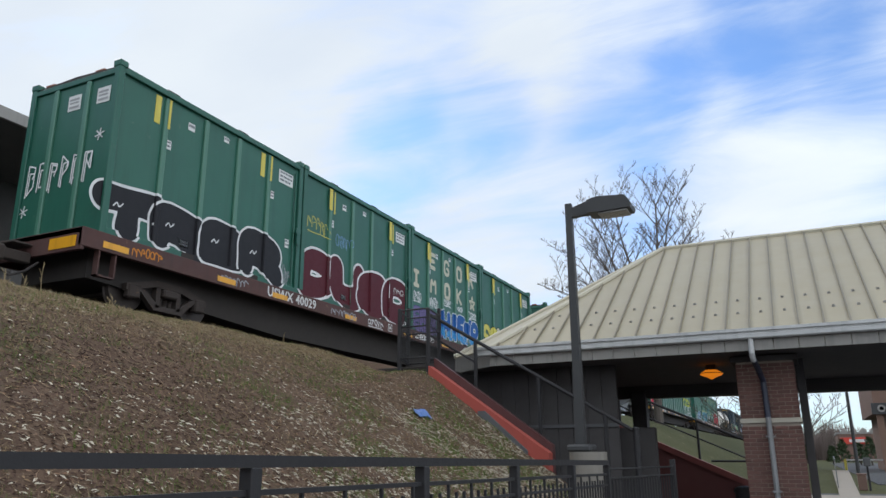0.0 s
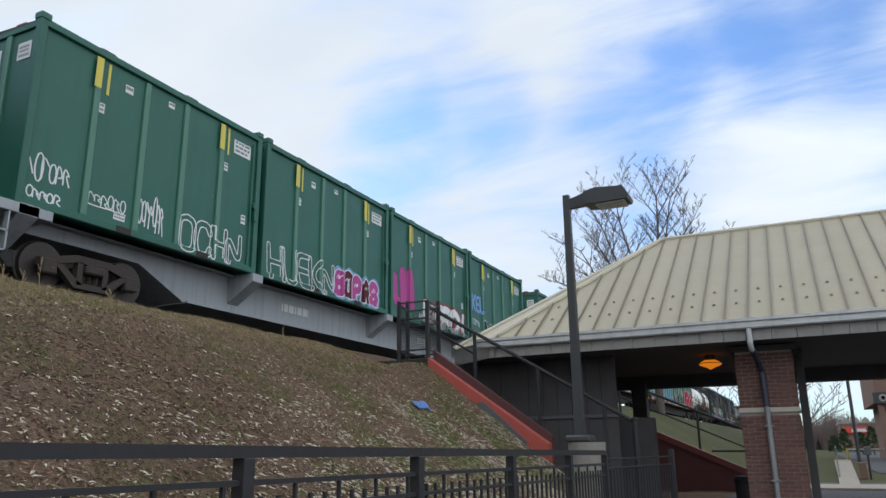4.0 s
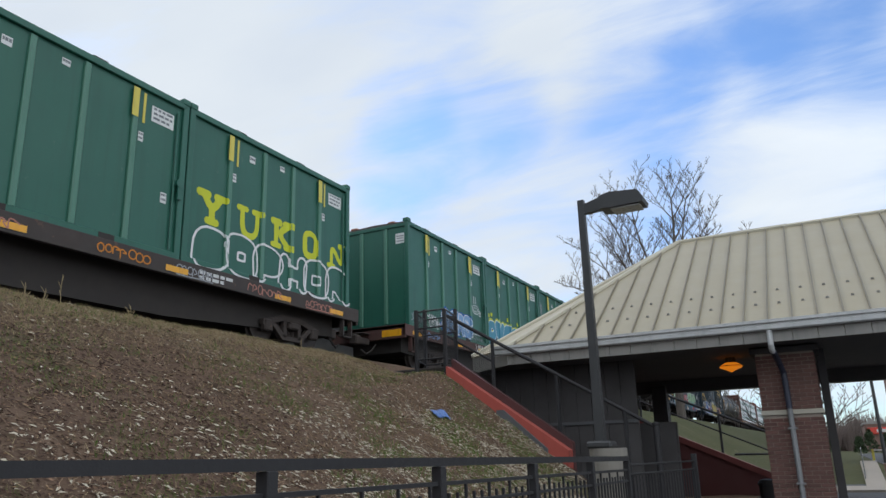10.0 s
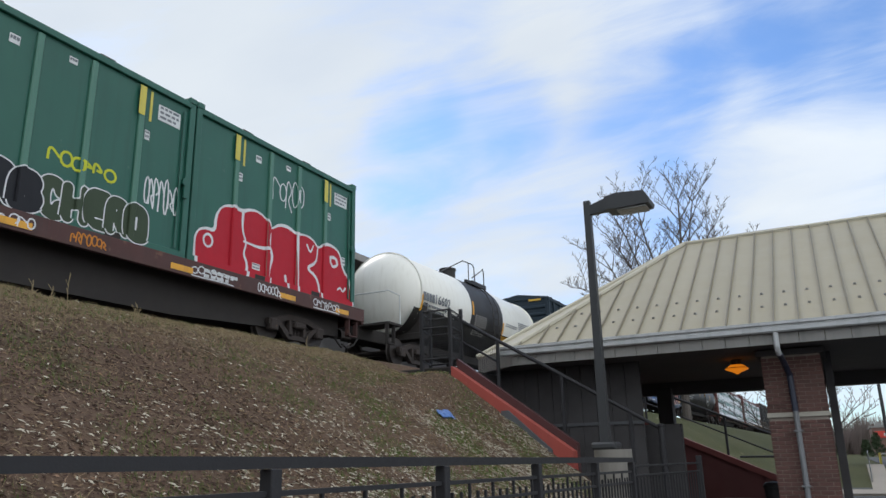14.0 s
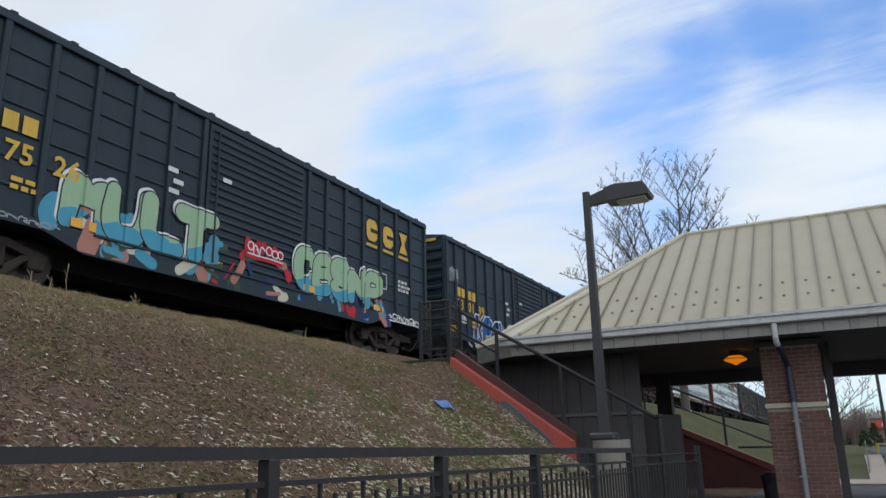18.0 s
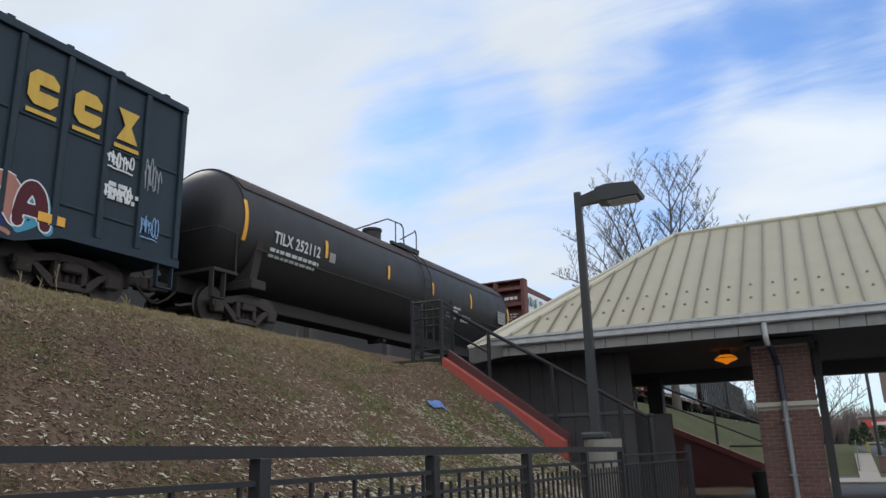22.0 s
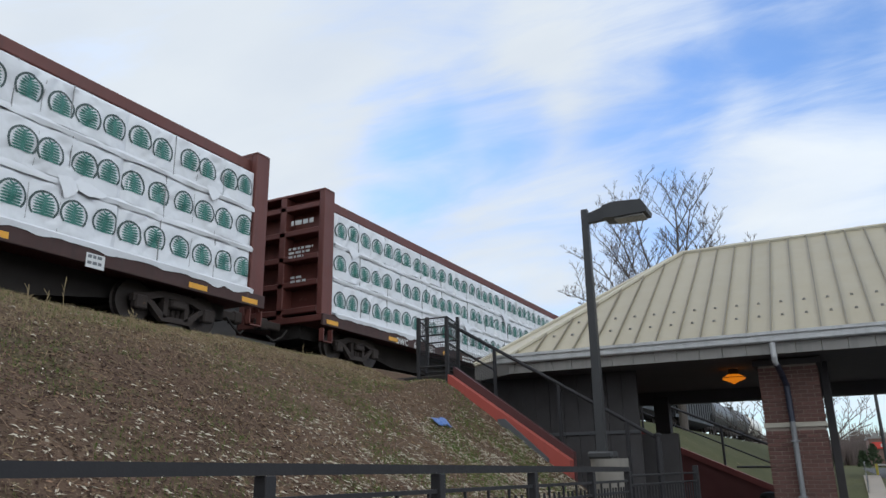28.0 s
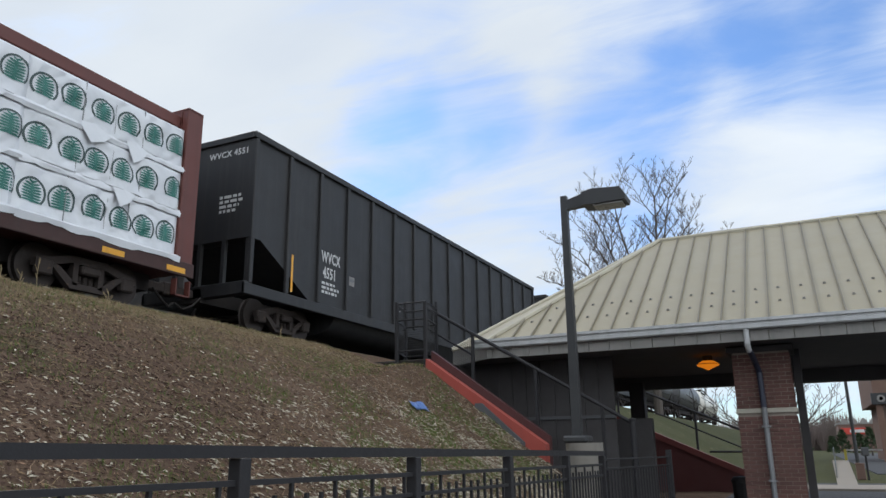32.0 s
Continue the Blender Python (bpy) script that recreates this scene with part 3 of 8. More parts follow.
for i in range(23):
    x = -6.69 + i * 0.045
    g.cyl((x, RY, rail_z(x) - 1.0), (x, RY, rail_z(x)), 0.0026, n=3)
for i in range(23):
    g.cyl((-6.69, RY, rail_z(-6.69) - i * 0.045), (-5.68, RY, rail_z(-5.68) - i * 0.045), 0.0026, n=3)
tagged(part("wire_mesh", g, MESHWIRE, stair_rail), kind="stuff")

# ---------------------------------------------------------------- the open shelter with its hipped metal roof
EV_Y, EV_Z, RG_Y, RG_Z, BK_Y = 13.5, 3.22, 18.1, 6.05, 20.3
EV_L, CH = -5.5, (-6.67, 14.4)                       # front eave's end, corner of the chamfer
EV_R = 9.0
RG_L = -2.73
FLASHING = material("pale_beige_flashing", (0.46, 0.42, 0.32), 0.45, second=(0.40, 0.365, 0.28), scale=1.2)
shelter = thing("station_shelter", "open brick station shelter with beige metal hip roof", "shelter", kind="structure")


def roof_point(x, t):
    """A point of the front slope: x along the eave, t from eave (0) to ridge (1)."""
    return Vector((x, EV_Y + (RG_Y - EV_Y) * t, EV_Z + (RG_Z - EV_Z) * t))


UPN = Vector((0, -(RG_Z - EV_Z), RG_Y - EV_Y)).normalized()
PANEL = 0.385


def hip_t(x):
    return 1.0 if x >= RG_L else max(0.0, (x - EV_L) / (RG_L - EV_L))


x0 = -0.735 - PANEL * 13
k = 0
while x0 < EV_R:
    a, b = max(x0, EV_L), min(x0 + PANEL, EV_R)
    if b > a:
        lo = [roof_point(a, 0), roof_point(b, 0)]
        hi = [roof_point(b, hip_t(b)), roof_point(a, hip_t(a))]
        top = [p + UPN * 0.03 for p in lo + hi]
        part("roof_panel", Geo().add([*(lo + hi), *top], [(0, 1, 2, 3), (4, 5, 6, 7), (0, 1, 5, 4), (1, 2, 6, 5), (2, 3, 7, 6), (3, 0, 4, 7)]), ROOF, shelter)
        for t, fx in ((0.145, 0.50), (0.265, 0.46)):
            x = a + (b - a) * fx
            if t < hip_t(x) - 0.03:
                p = roof_point(x, t) + UPN * 0.03
                part("snow_guard", Geo().add([p + Vector(q) for q in ((-0.027, 0, 0), (0.027, 0, 0), (0.027, 0.045, 0.045), (-0.027, 0.045, 0.045), (-0.016, -0.008, 0.04), (0.016, -0.008, 0.04))],
                                             [(0, 1, 2, 3), (0, 1, 5, 4), (1, 2, 5), (0, 3, 4), (2, 3, 4, 5)]), FASCIA, shelter)
    if a > EV_L and hip_t(a) > 0.02:
        p, q = roof_point(a, 0) + UPN * 0.03, roof_point(a, hip_t(a)) + UPN * 0.03
        h = Vector((0.011, 0, 0))
        part("standing_seam", Geo().add([p - h, p + h, q + h, q - h, p - h + UPN * 0.045, p + h + UPN * 0.045, q + h + UPN * 0.045, q - h + UPN * 0.045],
                                        [(0, 1, 2, 3), (4, 5, 6, 7), (0, 1, 5, 4), (1, 2, 6, 5), (2, 3, 7, 6), (3, 0, 4, 7)]), ROOFSEAM, shelter)
    x0 += PANEL
R1, R2 = Vector((RG_L, RG_Y, RG_Z)), Vector((EV_R, RG_Y, RG_Z))
C0, C1 = Vector((EV_L, EV_Y, EV_Z)), Vector((*CH, EV_Z))
C2, C3 = Vector((CH[0], BK_Y - 0.9, EV_Z)), Vector((EV_L, BK_Y, EV_Z))
C4 = Vector((EV_R, BK_Y, EV_Z))
for tri in ((C0, C1, R1), (C1, C2, R1), (C2, C3, R1), (C3, C4, R2, R1)):
    n = (tri[1] - tri[0]).cross(tri[2] - tri[0]).normalized()
    n = n if n.z > 0 else -n
    m = len(tri)
    part("roof_slope", Geo().add([*tri, *[p + n * 0.03 for p in tri]], [tuple(range(m)), tuple(range(m, 2 * m))] + [(i, (i + 1) % m, m + (i + 1) % m, m + i) for i in range(m)]), ROOF, shelter)
part("ridge_cap", Geo().tube([R1 + Vector((0, 0, 0.05)), R2 + Vector((0, 0, 0.05))], 0.055, 6), FLASHING, shelter)
part("ridge_vent", Geo().prism([(-0.07, 0.0), (-0.07, 0.10), (0, 0.125), (0.20, 0.10), (0.20, 0.0)], 0, -1.75, -0.28).moved(pose(0, RG_Y + 0.06, RG_Z + 0.01)), GUTTER, shelter, "pale ridge vent strip")
part("roof_flue", Geo().box(1.02, 1.24, RG_Y + 0.3, RG_Y + 0.5, RG_Z - 0.25, RG_Z + 0.20, 0.01), GUTTER, shelter, "small pale flue box")
for a in (C0, C1):
    part("hip_cap", Geo().tube([a + UPN * 0.05, R1 + UPN * 0.05], 0.052, 6), FLASHING, shelter)
part("gutter", Geo().prism([(-0.10, 0.03), (-0.12, 0.05), (-0.12, 0.11), (-0.10, 0.12), (-0.10, 0.145), (-0.14, 0.155), (-0.14, 0.205), (-0.02, 0.205), (-0.02, 0.03)], 0, EV_L - 0.25, EV_R).moved(pose(0, EV_Y, EV_Z - 0.15)), GUTTER, shelter, "white painted gutter")
# fascia boards
FB = 2.91
x0 = EV_L
while x0 < EV_R:
    w = PANEL if x0 > EV_L else 0.109
    part("fascia_board", Geo().box(x0 + 0.004, min(x0 + w, EV_R) - 0.004, EV_Y + 0.002, EV_Y + 0.04, FB, EV_Z - 0.02, 0.004), FASCIA, shelter)
    x0 += w
d = (C1 - C0).to_2d()
o = Vector((d.y, -d.x)).normalized() * 0.04
for a, b in ((C0, C1), (C1, C2), (C2, C3)):
    e = (b - a).to_2d().normalized()
    nn = Vector((-e.y, e.x)) * 0.04
    v = [(p.x + s.x, p.y + s.y, z) for z in (FB, EV_Z) for p, s in ((a, Vector((0, 0))), (b, Vector((0, 0))), (b, -nn), (a, -nn))]
    part("fascia_board", Geo().add(v, [(0, 1, 2, 3), (4, 5, 6, 7), (0, 1, 5, 4), (1, 2, 6, 5), (2, 3, 7, 6), (3, 0, 4, 7)]), FASCIA, shelter)
part("fascia_board", Geo().box(EV_L, EV_R, C3.y - 0.04, C3.y, 2.67, EV_Z), FASCIA, shelter)
part("fascia_board", Geo().box(EV_R, EV_R + 0.04, EV_Y, C3.y, 2.6, EV_Z), FASCIA, shelter)
sof = [(EV_L, EV_Y + 0.05), (EV_R, EV_Y + 0.05), (EV_R, C3.y - 0.05), (EV_L, C3.y - 0.05), (C2.x + 0.05, C2.y), (C1.x + 0.05, C1.y)]
tagged(solid("ceiling", Geo().prism(sof, 2, FB + 0.03, FB + 0.08), CEILING, "dark boarded soffit under the shelter roof", "ceiling", kind="structure"))
for y in (19.9,):
    part("beam", Geo().box(-6.0, EV_R, y - 0.15, y + 0.15, 2.63, FB + 0.03), CEILING, shelter, "dark beam under the eave")

# brick piers
BR_L, BR_H, BR_D, JO = 0.203, 0.0575, 0.09, 0.0102
brick_mesh = Geo().box(-BR_L / 2, BR_L / 2, -BR_D / 2, BR_D / 2, -BR_H / 2, BR_H / 2, 0.004).mesh("brick", BRICK)
half_mesh = Geo().box(-BR_L / 4 + 0.004, BR_L / 4 - 0.004, -BR_D / 2, BR_D / 2, -BR_H / 2, BR_H / 2, 0.004).mesh("brick", BRICK)


def joined_bricks(x0, x1, y0, y1, z0, z1, skip_front=False):
    g = Geo()
    rows = int((z1 - z0) / (BR_H + JO))
    rnd = random.Random(7)
    for r in range(rows):
        z = z0 + (r + 0.5) * (BR_H + JO)
        for side in range(4):
            if side == 0 and skip_front:
                continue
            a, b = (x0, x1) if side in (0, 2) else (y0, y1)
            p = a + (0 if r % 2 else -0.106)
            while p < b:
                q0, q1 = max(p, a) + 0.005, min(p + 0.203, b) - 0.005
                if q1 - q0 > 0.03:
                    j = rnd.uniform(0, 0.004)
                    if side == 0:
                        g.box(q0, q1, y0 - j, y0 + 0.05, z - BR_H / 2, z + BR_H / 2)
                    elif side == 2:
                        g.box(q0, q1, y1 - 0.05, y1 + j, z - BR_H / 2, z + BR_H / 2)
                    elif side == 1:
                        g.box(x1 - 0.05, x1 + j, q0, q1, z - BR_H / 2, z + BR_H / 2)
                    else:
                        g.box(x0 - j, x0 + 0.05, q0, q1, z - BR_H / 2, z + BR_H / 2)
                p += 0.2132
    return g


def brick_pier(x0, x1, y0, y1, z1, detailed):
    p = thing("brick_pier", "red brick pier with a pale stone band carrying the shelter roof", "pier", group="brick piers of the shelter", kind="structure")
    part("core", Geo().box(x0 + 0.012, x1 - 0.012, y0 + 0.012, y1 - 0.012, 0, z1), MORTAR, p)
    part("stone_band", Geo().box(x0 - 0.02, x1 + 0.02, y0 - 0.025, y1 + 0.02, 1.745, 1.825, 0.006), STONE, p, "pale stone band")
    part("capital", Geo().box(x0 - 0.08, x1 + 0.08, y0 - 0.05, y1 + 0.08, z1 - 0.10, z1, 0.008), SOFFIT, p)
    tagged(part("brickwork", joined_bricks(x0, x1, y0, y1, 0, 1.74, detailed), BRICK, p), kind="stuff")
    tagged(part("brickwork", joined_bricks(x0, x1, y0, y1, 1.83, z1 - 0.10, detailed), BRICK, p), kind="stuff")
    return p


pier = brick_pier(-1.08, -0.13, 14.3, 15.25, FB, True)
# added dark boards in place of the shaded brick beside the stair
shed = thing("stair_shade_screen", "added dark brown boarded screen standing for shaded brick under the roof", "screen", kind="structure")
for i in range(10):
    part("board", Geo().box(-6.3 + i * 0.3, -6.008 + i * 0.3, 14.6, 14.66, 0, FB + 0.03, 0.006), SOFFIT, shed)
part("band", Geo().box(-6.3, -3.3, 14.56, 14.6, 1.745, 1.81, 0.005), GREYDARK, shed, "stone band greyed to hold its shade")
part("column", Geo().box(-1.08 + 0.97, 0.03, 15.3, 15.6, 0, FB + 0.03, 0.01), SOFFIT, shelter, "dark column behind the brick pier")
brick_pier(6.2, 7.15, 14.3, 15.25, FB, False)
for x in (-4.05, 1.9):
    part("back_column", Geo().box(x, x + 0.36, 19.55, 19.9, 0, 2.80, 0.01), SOFFIT, shelter, "dark column under the back beam")
# the small wall under the band beside the stair, lengthened to darken the space
solid("low_wall", Geo().box(-6.4, -2.76, 15.3, 15.5, 0, 1.75, 0.01), SOFFIT, "low wall coloured dark and lengthened for the shade under the shelter", "wall", kind="structure")

# downspout on the front pier
spout = thing("downspout", "rain downspout, white at the gutter and grey down the brick pier", "downspout")
DX = -0.735
part("upper_pipe", Geo().tube([(DX, EV_Y - 0.06, EV_Z - 0.10), (DX, EV_Y - 0.06, EV_Z - 0.36), (DX, EV_Y - 0.02, EV_Z - 0.42), (DX + 0.01, EV_Y + 0.05, EV_Z - 0.47)], 0.046, 10), GUTTER, spout, "white painted pipe")
# dark blue that holds the shade on the pipe under the eave
SHADEPIPE = material("shaded_blue_pipe", (0.022, 0.027, 0.05), 0.5, scale=5)
GREYPIPE = material("weathered_grey_pipe", (0.23, 0.235, 0.24), 0.5, second=(0.16, 0.16, 0.165), scale=3, streak=0.4)
part("middle_pipe", Geo().tube([(DX + 0.01, EV_Y + 0.04, EV_Z - 0.46), (DX + 0.05, 14.0, 2.62), (DX + 0.09, 14.22, 2.45), (DX + 0.10, 14.22, 1.84)], 0.05, 10), SHADEPIPE, spout, "pipe section coloured dark blue for its shade")
part("lower_pipe", Geo().tube([(DX + 0.10, 14.22, 1.84), (DX + 0.10, 14.22, 0.05)], 0.045, 10), GREYPIPE, spout, "grey galvanised pipe")
for z in (0.6, 1.5):
    part("strap", Geo().box(DX + 0.03, DX + 0.17, 14.16, 14.30, z, z + 0.03), GREYPIPE, spout)

# the amber lamp under the soffit
amber = thing("ceiling_lamp", "lit amber glass lamp hanging under the shelter ceiling", "lamp")
part("glass", Geo().lathe([(0.0, 0.015), (0.035, 0.07), (0.085, 0.20), (0.115, 0.225), (0.125, 0.21), (0.17, 0.13), (0.18, 0.12)], (-1.63, 15.6, 2.655), (0, 0, 1), 16), LIGHTGLASS, amber, "faceted amber glass")
part("canopy", Geo().cyl((-1.63, 15.6, 2.835), (-1.63, 15.6, FB + 0.03), 0.10, n=16), LAMPBRONZE, amber)
part("bezel", Geo().lathe([(0, 0.224), (0, 0.232), (0.012, 0.232), (0.012, 0.224)], (-1.63, 15.6, 2.764), (0, 0, 1), 16), LAMPBRONZE, amber)

# the far stair's red wall with its railing
def wall2_z(x):
    return EYE - 0.924 - 0.45 * (x + 1.35)


WALLRED = material("red_painted_wall", (0.085, 0.020, 0.018), 0.75, second=(0.065, 0.016, 0.015), scale=1.2, streak=0.3, streak_color=(0.05, 0.014, 0.012))
CAPRED = material("dull_red_painted_cap", (0.15, 0.032, 0.028), 0.75, second=(0.11, 0.026, 0.022), scale=1.4)
wall2 = thing("far_stair_wall", "dark red stair wall with a red cap behind the shelter", "wall", kind="structure")
part("wall", Geo().prism([(-8.3, 0), (-0.4, 0), (-0.4, max(0.05, wall2_z(-0.4))), (-8.3, wall2_z(-8.3))], 1, 22.0, 22.25), WALLRED, wall2)
part("cap", Geo().prism([(-8.3, wall2_z(-8.3)), (-0.4, wall2_z(-0.4)), (-0.4, wall2_z(-0.4) + 0.16), (-8.3, wall2_z(-8.3) + 0.16)], 1, 21.96, 22.3), CAPRED, wall2, "red painted cap")
rail2 = thing("far_stair_railing", "black pipe railing on the far stair wall", "railing")
for x in (-7.2, -5.0, -2.85, -1.0):
    part("post", Geo().cyl((x, 22.4, wall2_z(x) - 0.3), (x, 22.4, wall2_z(x) + 1.2), 0.035, n=8), BLACKPAINT, rail2)
part("handrail", Geo().tube([(-8.3, 22.4, wall2_z(-8.3) + 1.2), (-1.0, 22.4, wall2_z(-1.0) + 1.2)], 0.035, 8), BLACKPAINT, rail2)
part("mid_rail", Geo().tube([(-8.3, 22.4, wall2_z(-8.3) + 0.72), (-1.0, 22.4, wall2_z(-1.0) + 0.72)], 0.022, 8), BLACKPAINT, rail2)
part("low_rail", Geo().tube([(-2.6, 22.8, 1.05), (-0.5, 22.8, 1.03)], 0.03, 8).tube([(-1.4, 22.8, 0), (-1.4, 22.8, 1.05)], 0.03, 8), BLACKPAINT, rail2)
solid("retaining_wall", Geo().box(-6.62, -6.42, KY + 0.4, 22.0, 0, 2.6), DARKRED, "dark red retaining wall at the foot of the embankment", "wall", kind="structure")

# litter bin behind the pier
bin_ = thing("litter_bin", "black round litter bin under the shelter", "bin")
part("body", Geo().lathe([(0, 0.16), (0.02, 0.18), (0.52, 0.19), (0.55, 0.20)], (-1.38, 17.2, -0.08), (0, 0, 1), 20), BLACKPAINT, bin_)
part("lid", Geo().lathe([(0, 0.21), (0.04, 0.21), (0.1, 0.16), (0.12, 0.05)], (-1.38, 17.2, 0.471), (0, 0, 1), 20), BLACKPAINT, bin_)

# ---------------------------------------------------------------- the near fence
fence = thing("picket_fence", "black steel fence with pickets along the car park", "fence")
FX = -2.5


def droop(y):
    return -0.0103 * (y - 1.67)


FP = [-0.62, 1.15, 2.96, 4.77, 6.61, 8.44, 10.08]


def rail(y0, y1, top, h, w, name, label=""):
    g = Geo().add([(FX + sx * w / 2, y, top - h * e + droop(y)) for y in (y0, y1) for sx in (-1, 1) for e in (1, 0)],
                  [(0, 1, 3, 2), (4, 6, 7, 5), (0, 4, 5, 1), (2, 3, 7, 6), (0, 2, 6, 4), (1, 5, 7, 3)])
    return part(name, g, BLACKPAINT, fence, label)


rail(-2.0, 10.11, EYE + 0.039, 0.058, 0.06, "top_rail")
rail(-2.0, 10.11, EYE - 0.122, 0.028, 0.03, "upper_rail")
rail(-2.0, 10.11, EYE - 0.257, 0.025, 0.03, "middle_rail")
rail(-2.0, 10.11, 0.22, 0.03, 0.03, "bottom_rail")
for y in FP:
    part("post", Geo().box(FX - 0.04, FX + 0.04, y - 0.04, y + 0.04, 0, EYE - 0.02 + droop(y), 0.005), BLACKPAINT, fence)
for a, b in zip(FP, FP[1:]):
    n = 13
    for i in range(1, n):
        y = a + (b - a) * i / n
        top = (EYE - 0.145 if i % 3 == 0 else EYE - 0.205) + droop(y)
        part("picket", Geo().box(FX - 0.010, FX + 0.010, y - 0.010, y + 0.010, 0.15, top), BLACKPAINT, fence)
# the fence goes on round the corner to the stair's foot
corner = thing("corner_fence", "black steel fence panel at the foot of the stair", "fence")
ca, cb = Vector((FX, 10.11)), Vector((-2.05, 12.6))
for z in (EYE - 0.16, EYE - 0.28, 0.3):
    part("rail", Geo().tube([(ca.x, ca.y, z), (cb.x, cb.y, z)], 0.014, 6), BLACKPAINT, corner)
for i in range(24):
    p = ca + (cb - ca) * (i + 0.5) / 24
    part("picket", Geo().box(p.x - 0.009, p.x + 0.009, p.y - 0.009, p.y + 0.009, 0.1, EYE - 0.30), BLACKPAINT, corner)
part("post", Geo().box(cb.x - 0.04, cb.x + 0.04, cb.y - 0.04, cb.y + 0.04, 0, EYE - 0.05, 0.004), BLACKPAINT, corner)

# ---------------------------------------------------------------- the car park lamp
LX, LY = -3.209, 11.5
K = LY / 9.3
lamp = thing("street_lamp", "dark bronze car park lamp on a concrete pedestal", "street lamp")
part("pedestal", Geo().cyl((LX + 0.08, LY + 0.06, 0), (LX + 0.08, LY + 0.06, EYE + 0.07), 0.285, n=32), CONCRETE, lamp, "weathered concrete pedestal")
part("base_cover", Geo().box(LX - 0.155 * K, LX + 0.16 * K, LY - 0.19, LY + 0.19, EYE + 0.07, EYE + 0.145 * K, 0.03), LAMPBRONZE, lamp)
PV = [(0, 1, 2, 3), (4, 5, 6, 7), (0, 1, 5, 4), (1, 2, 6, 5), (2, 3, 7, 6), (3, 0, 4, 7)]
part("pole", Geo().add([(LX + sx * r * K, LY + sy * r * K, EYE + z * K) for r, z in ((0.056, 0.14), (0.042, 3.30)) for sx, sy in ((-1, -1), (1, -1), (1, 1), (-1, 1))], PV), LAMPBRONZE, lamp)
part("arm", Geo().add([(LX + x * K, LY + y * K, EYE + z * K) for x, y, z in ((0.03, -0.04, 3.10), (0.33, -0.05, 3.12), (0.33, 0.05, 3.12), (0.03, 0.04, 3.10),
                       (0.03, -0.04, 3.23), (0.33, -0.05, 3.31), (0.33, 0.05, 3.31), (0.03, 0.04, 3.23))], PV), LAMPBRONZE, lamp)
HEAD = [(0.28, 3.10), (0.40, 3.085), (0.845, 3.095), (0.86, 3.15), (0.79, 3.27), (0.42, 3.30), (0.28, 3.27)]
part("lamp_head", Geo().prism([(LX + x * K, EYE + z * K) for x, z in HEAD], 1, LY - 0.2, LY + 0.2), LAMPBRONZE, lamp)
part("lens", Geo().box(LX + 0.42 * K, LX + 0.80 * K, LY - 0.16, LY + 0.16, EYE + 3.062 * K, EYE + 3.09 * K, 0.006), material("dull_lamp_lens", (0.22, 0.215, 0.20), 0.3, scale=8), lamp, "dull glass lens")

# ---------------------------------------------------------------- the far platform's long canopy across the track
canopy = thing("platform_canopy", "long beige roofed platform canopy across the track", "canopy")
part("roof", Geo().prism([(-17.0, 9.62), (-19.5, 10.6), (-22.0, 9.62), (-22.0, 9.52), (-17.0, 9.52)], 1, -8, 42), ROOF, canopy, "beige metal roof")
part("fascia", Geo().box(-17.04, -16.96, -8, 42, 9.30, 9.60), FASCIA, canopy)
part("soffit", Geo().box(-22, -17.05, -8, 42, 9.36, 9.42), CEILING, canopy)
part("back_wall", Geo().box(-21.4, -21.2, -8, 42, 3.6, 9.4), CEILING, canopy, "brown back wall")
for y in range(-6, 42, 6):
    part("column", Geo().box(-18.4, -18.1, y - 0.15, y + 0.15, 3.6, 9.4, 0.02), CEILING, canopy)
solid("platform", Geo().box(-26, -15.3, -20, 60, 3.2, 4.1, 0.02), CONCRETE, "concrete platform across the track", "platform", kind="structure")

# ---------------------------------------------------------------- trees


def grow(g, p, d, length, r, depth, rnd, lift=0.10):
    """One limb that bends upwards, with side limbs to both sides of it."""
    n = 6 if depth > 1 else 4 if depth else 3
    side = 1 if rnd.random() < 0.5 else -1
    for i in range(n):
        f = i / n
        d = (d + Vector((rnd.uniform(-0.16, 0.16), rnd.uniform(-0.16, 0.16), lift + rnd.uniform(-0.10, 0.10)))).normalized()
        q = p + d * length / n
        g.cyl(p, q, max(r * (1 - 0.75 * f), 0.016), max(r * (1 - 0.75 * (i + 1) / n), 0.011), n=6 if depth > 2 else 4 if depth else 3, caps=False)
        p = q
        if depth > 0 and i > 0:
            for _ in range(2 if rnd.random() < 0.65 else 1):
                side = -side
                across = Vector((side * rnd.uniform(0.5, 1.0), rnd.uniform(-0.7, 0.7), rnd.uniform(-0.05, 0.5)))
                grow(g, p, (d * 0.8 + across.normalized() * 0.7).normalized(), length * rnd.uniform(0.26, 0.48) * (1 - 0.30 * f), r * 0.5 * (1 - 0.5 * f), depth - 1, rnd, lift)


# limbs: lean sideways, where they leave the trunk, and their length, as shares of the tree's height
SPREADING = ((0.0, 0.44, 0.44), (-0.40, 0.40, 0.44), (-0.70, 0.40, 0.41), (0.34, 0.46, 0.33), (0.16, 0.46, 0.39), (-0.20, 0.44, 0.42), (-1.25, 0.39, 0.42), (-2.0, 0.41, 0.38),
             (0.75, 0.43, 0.27), (1.7, 0.43, 0.31))


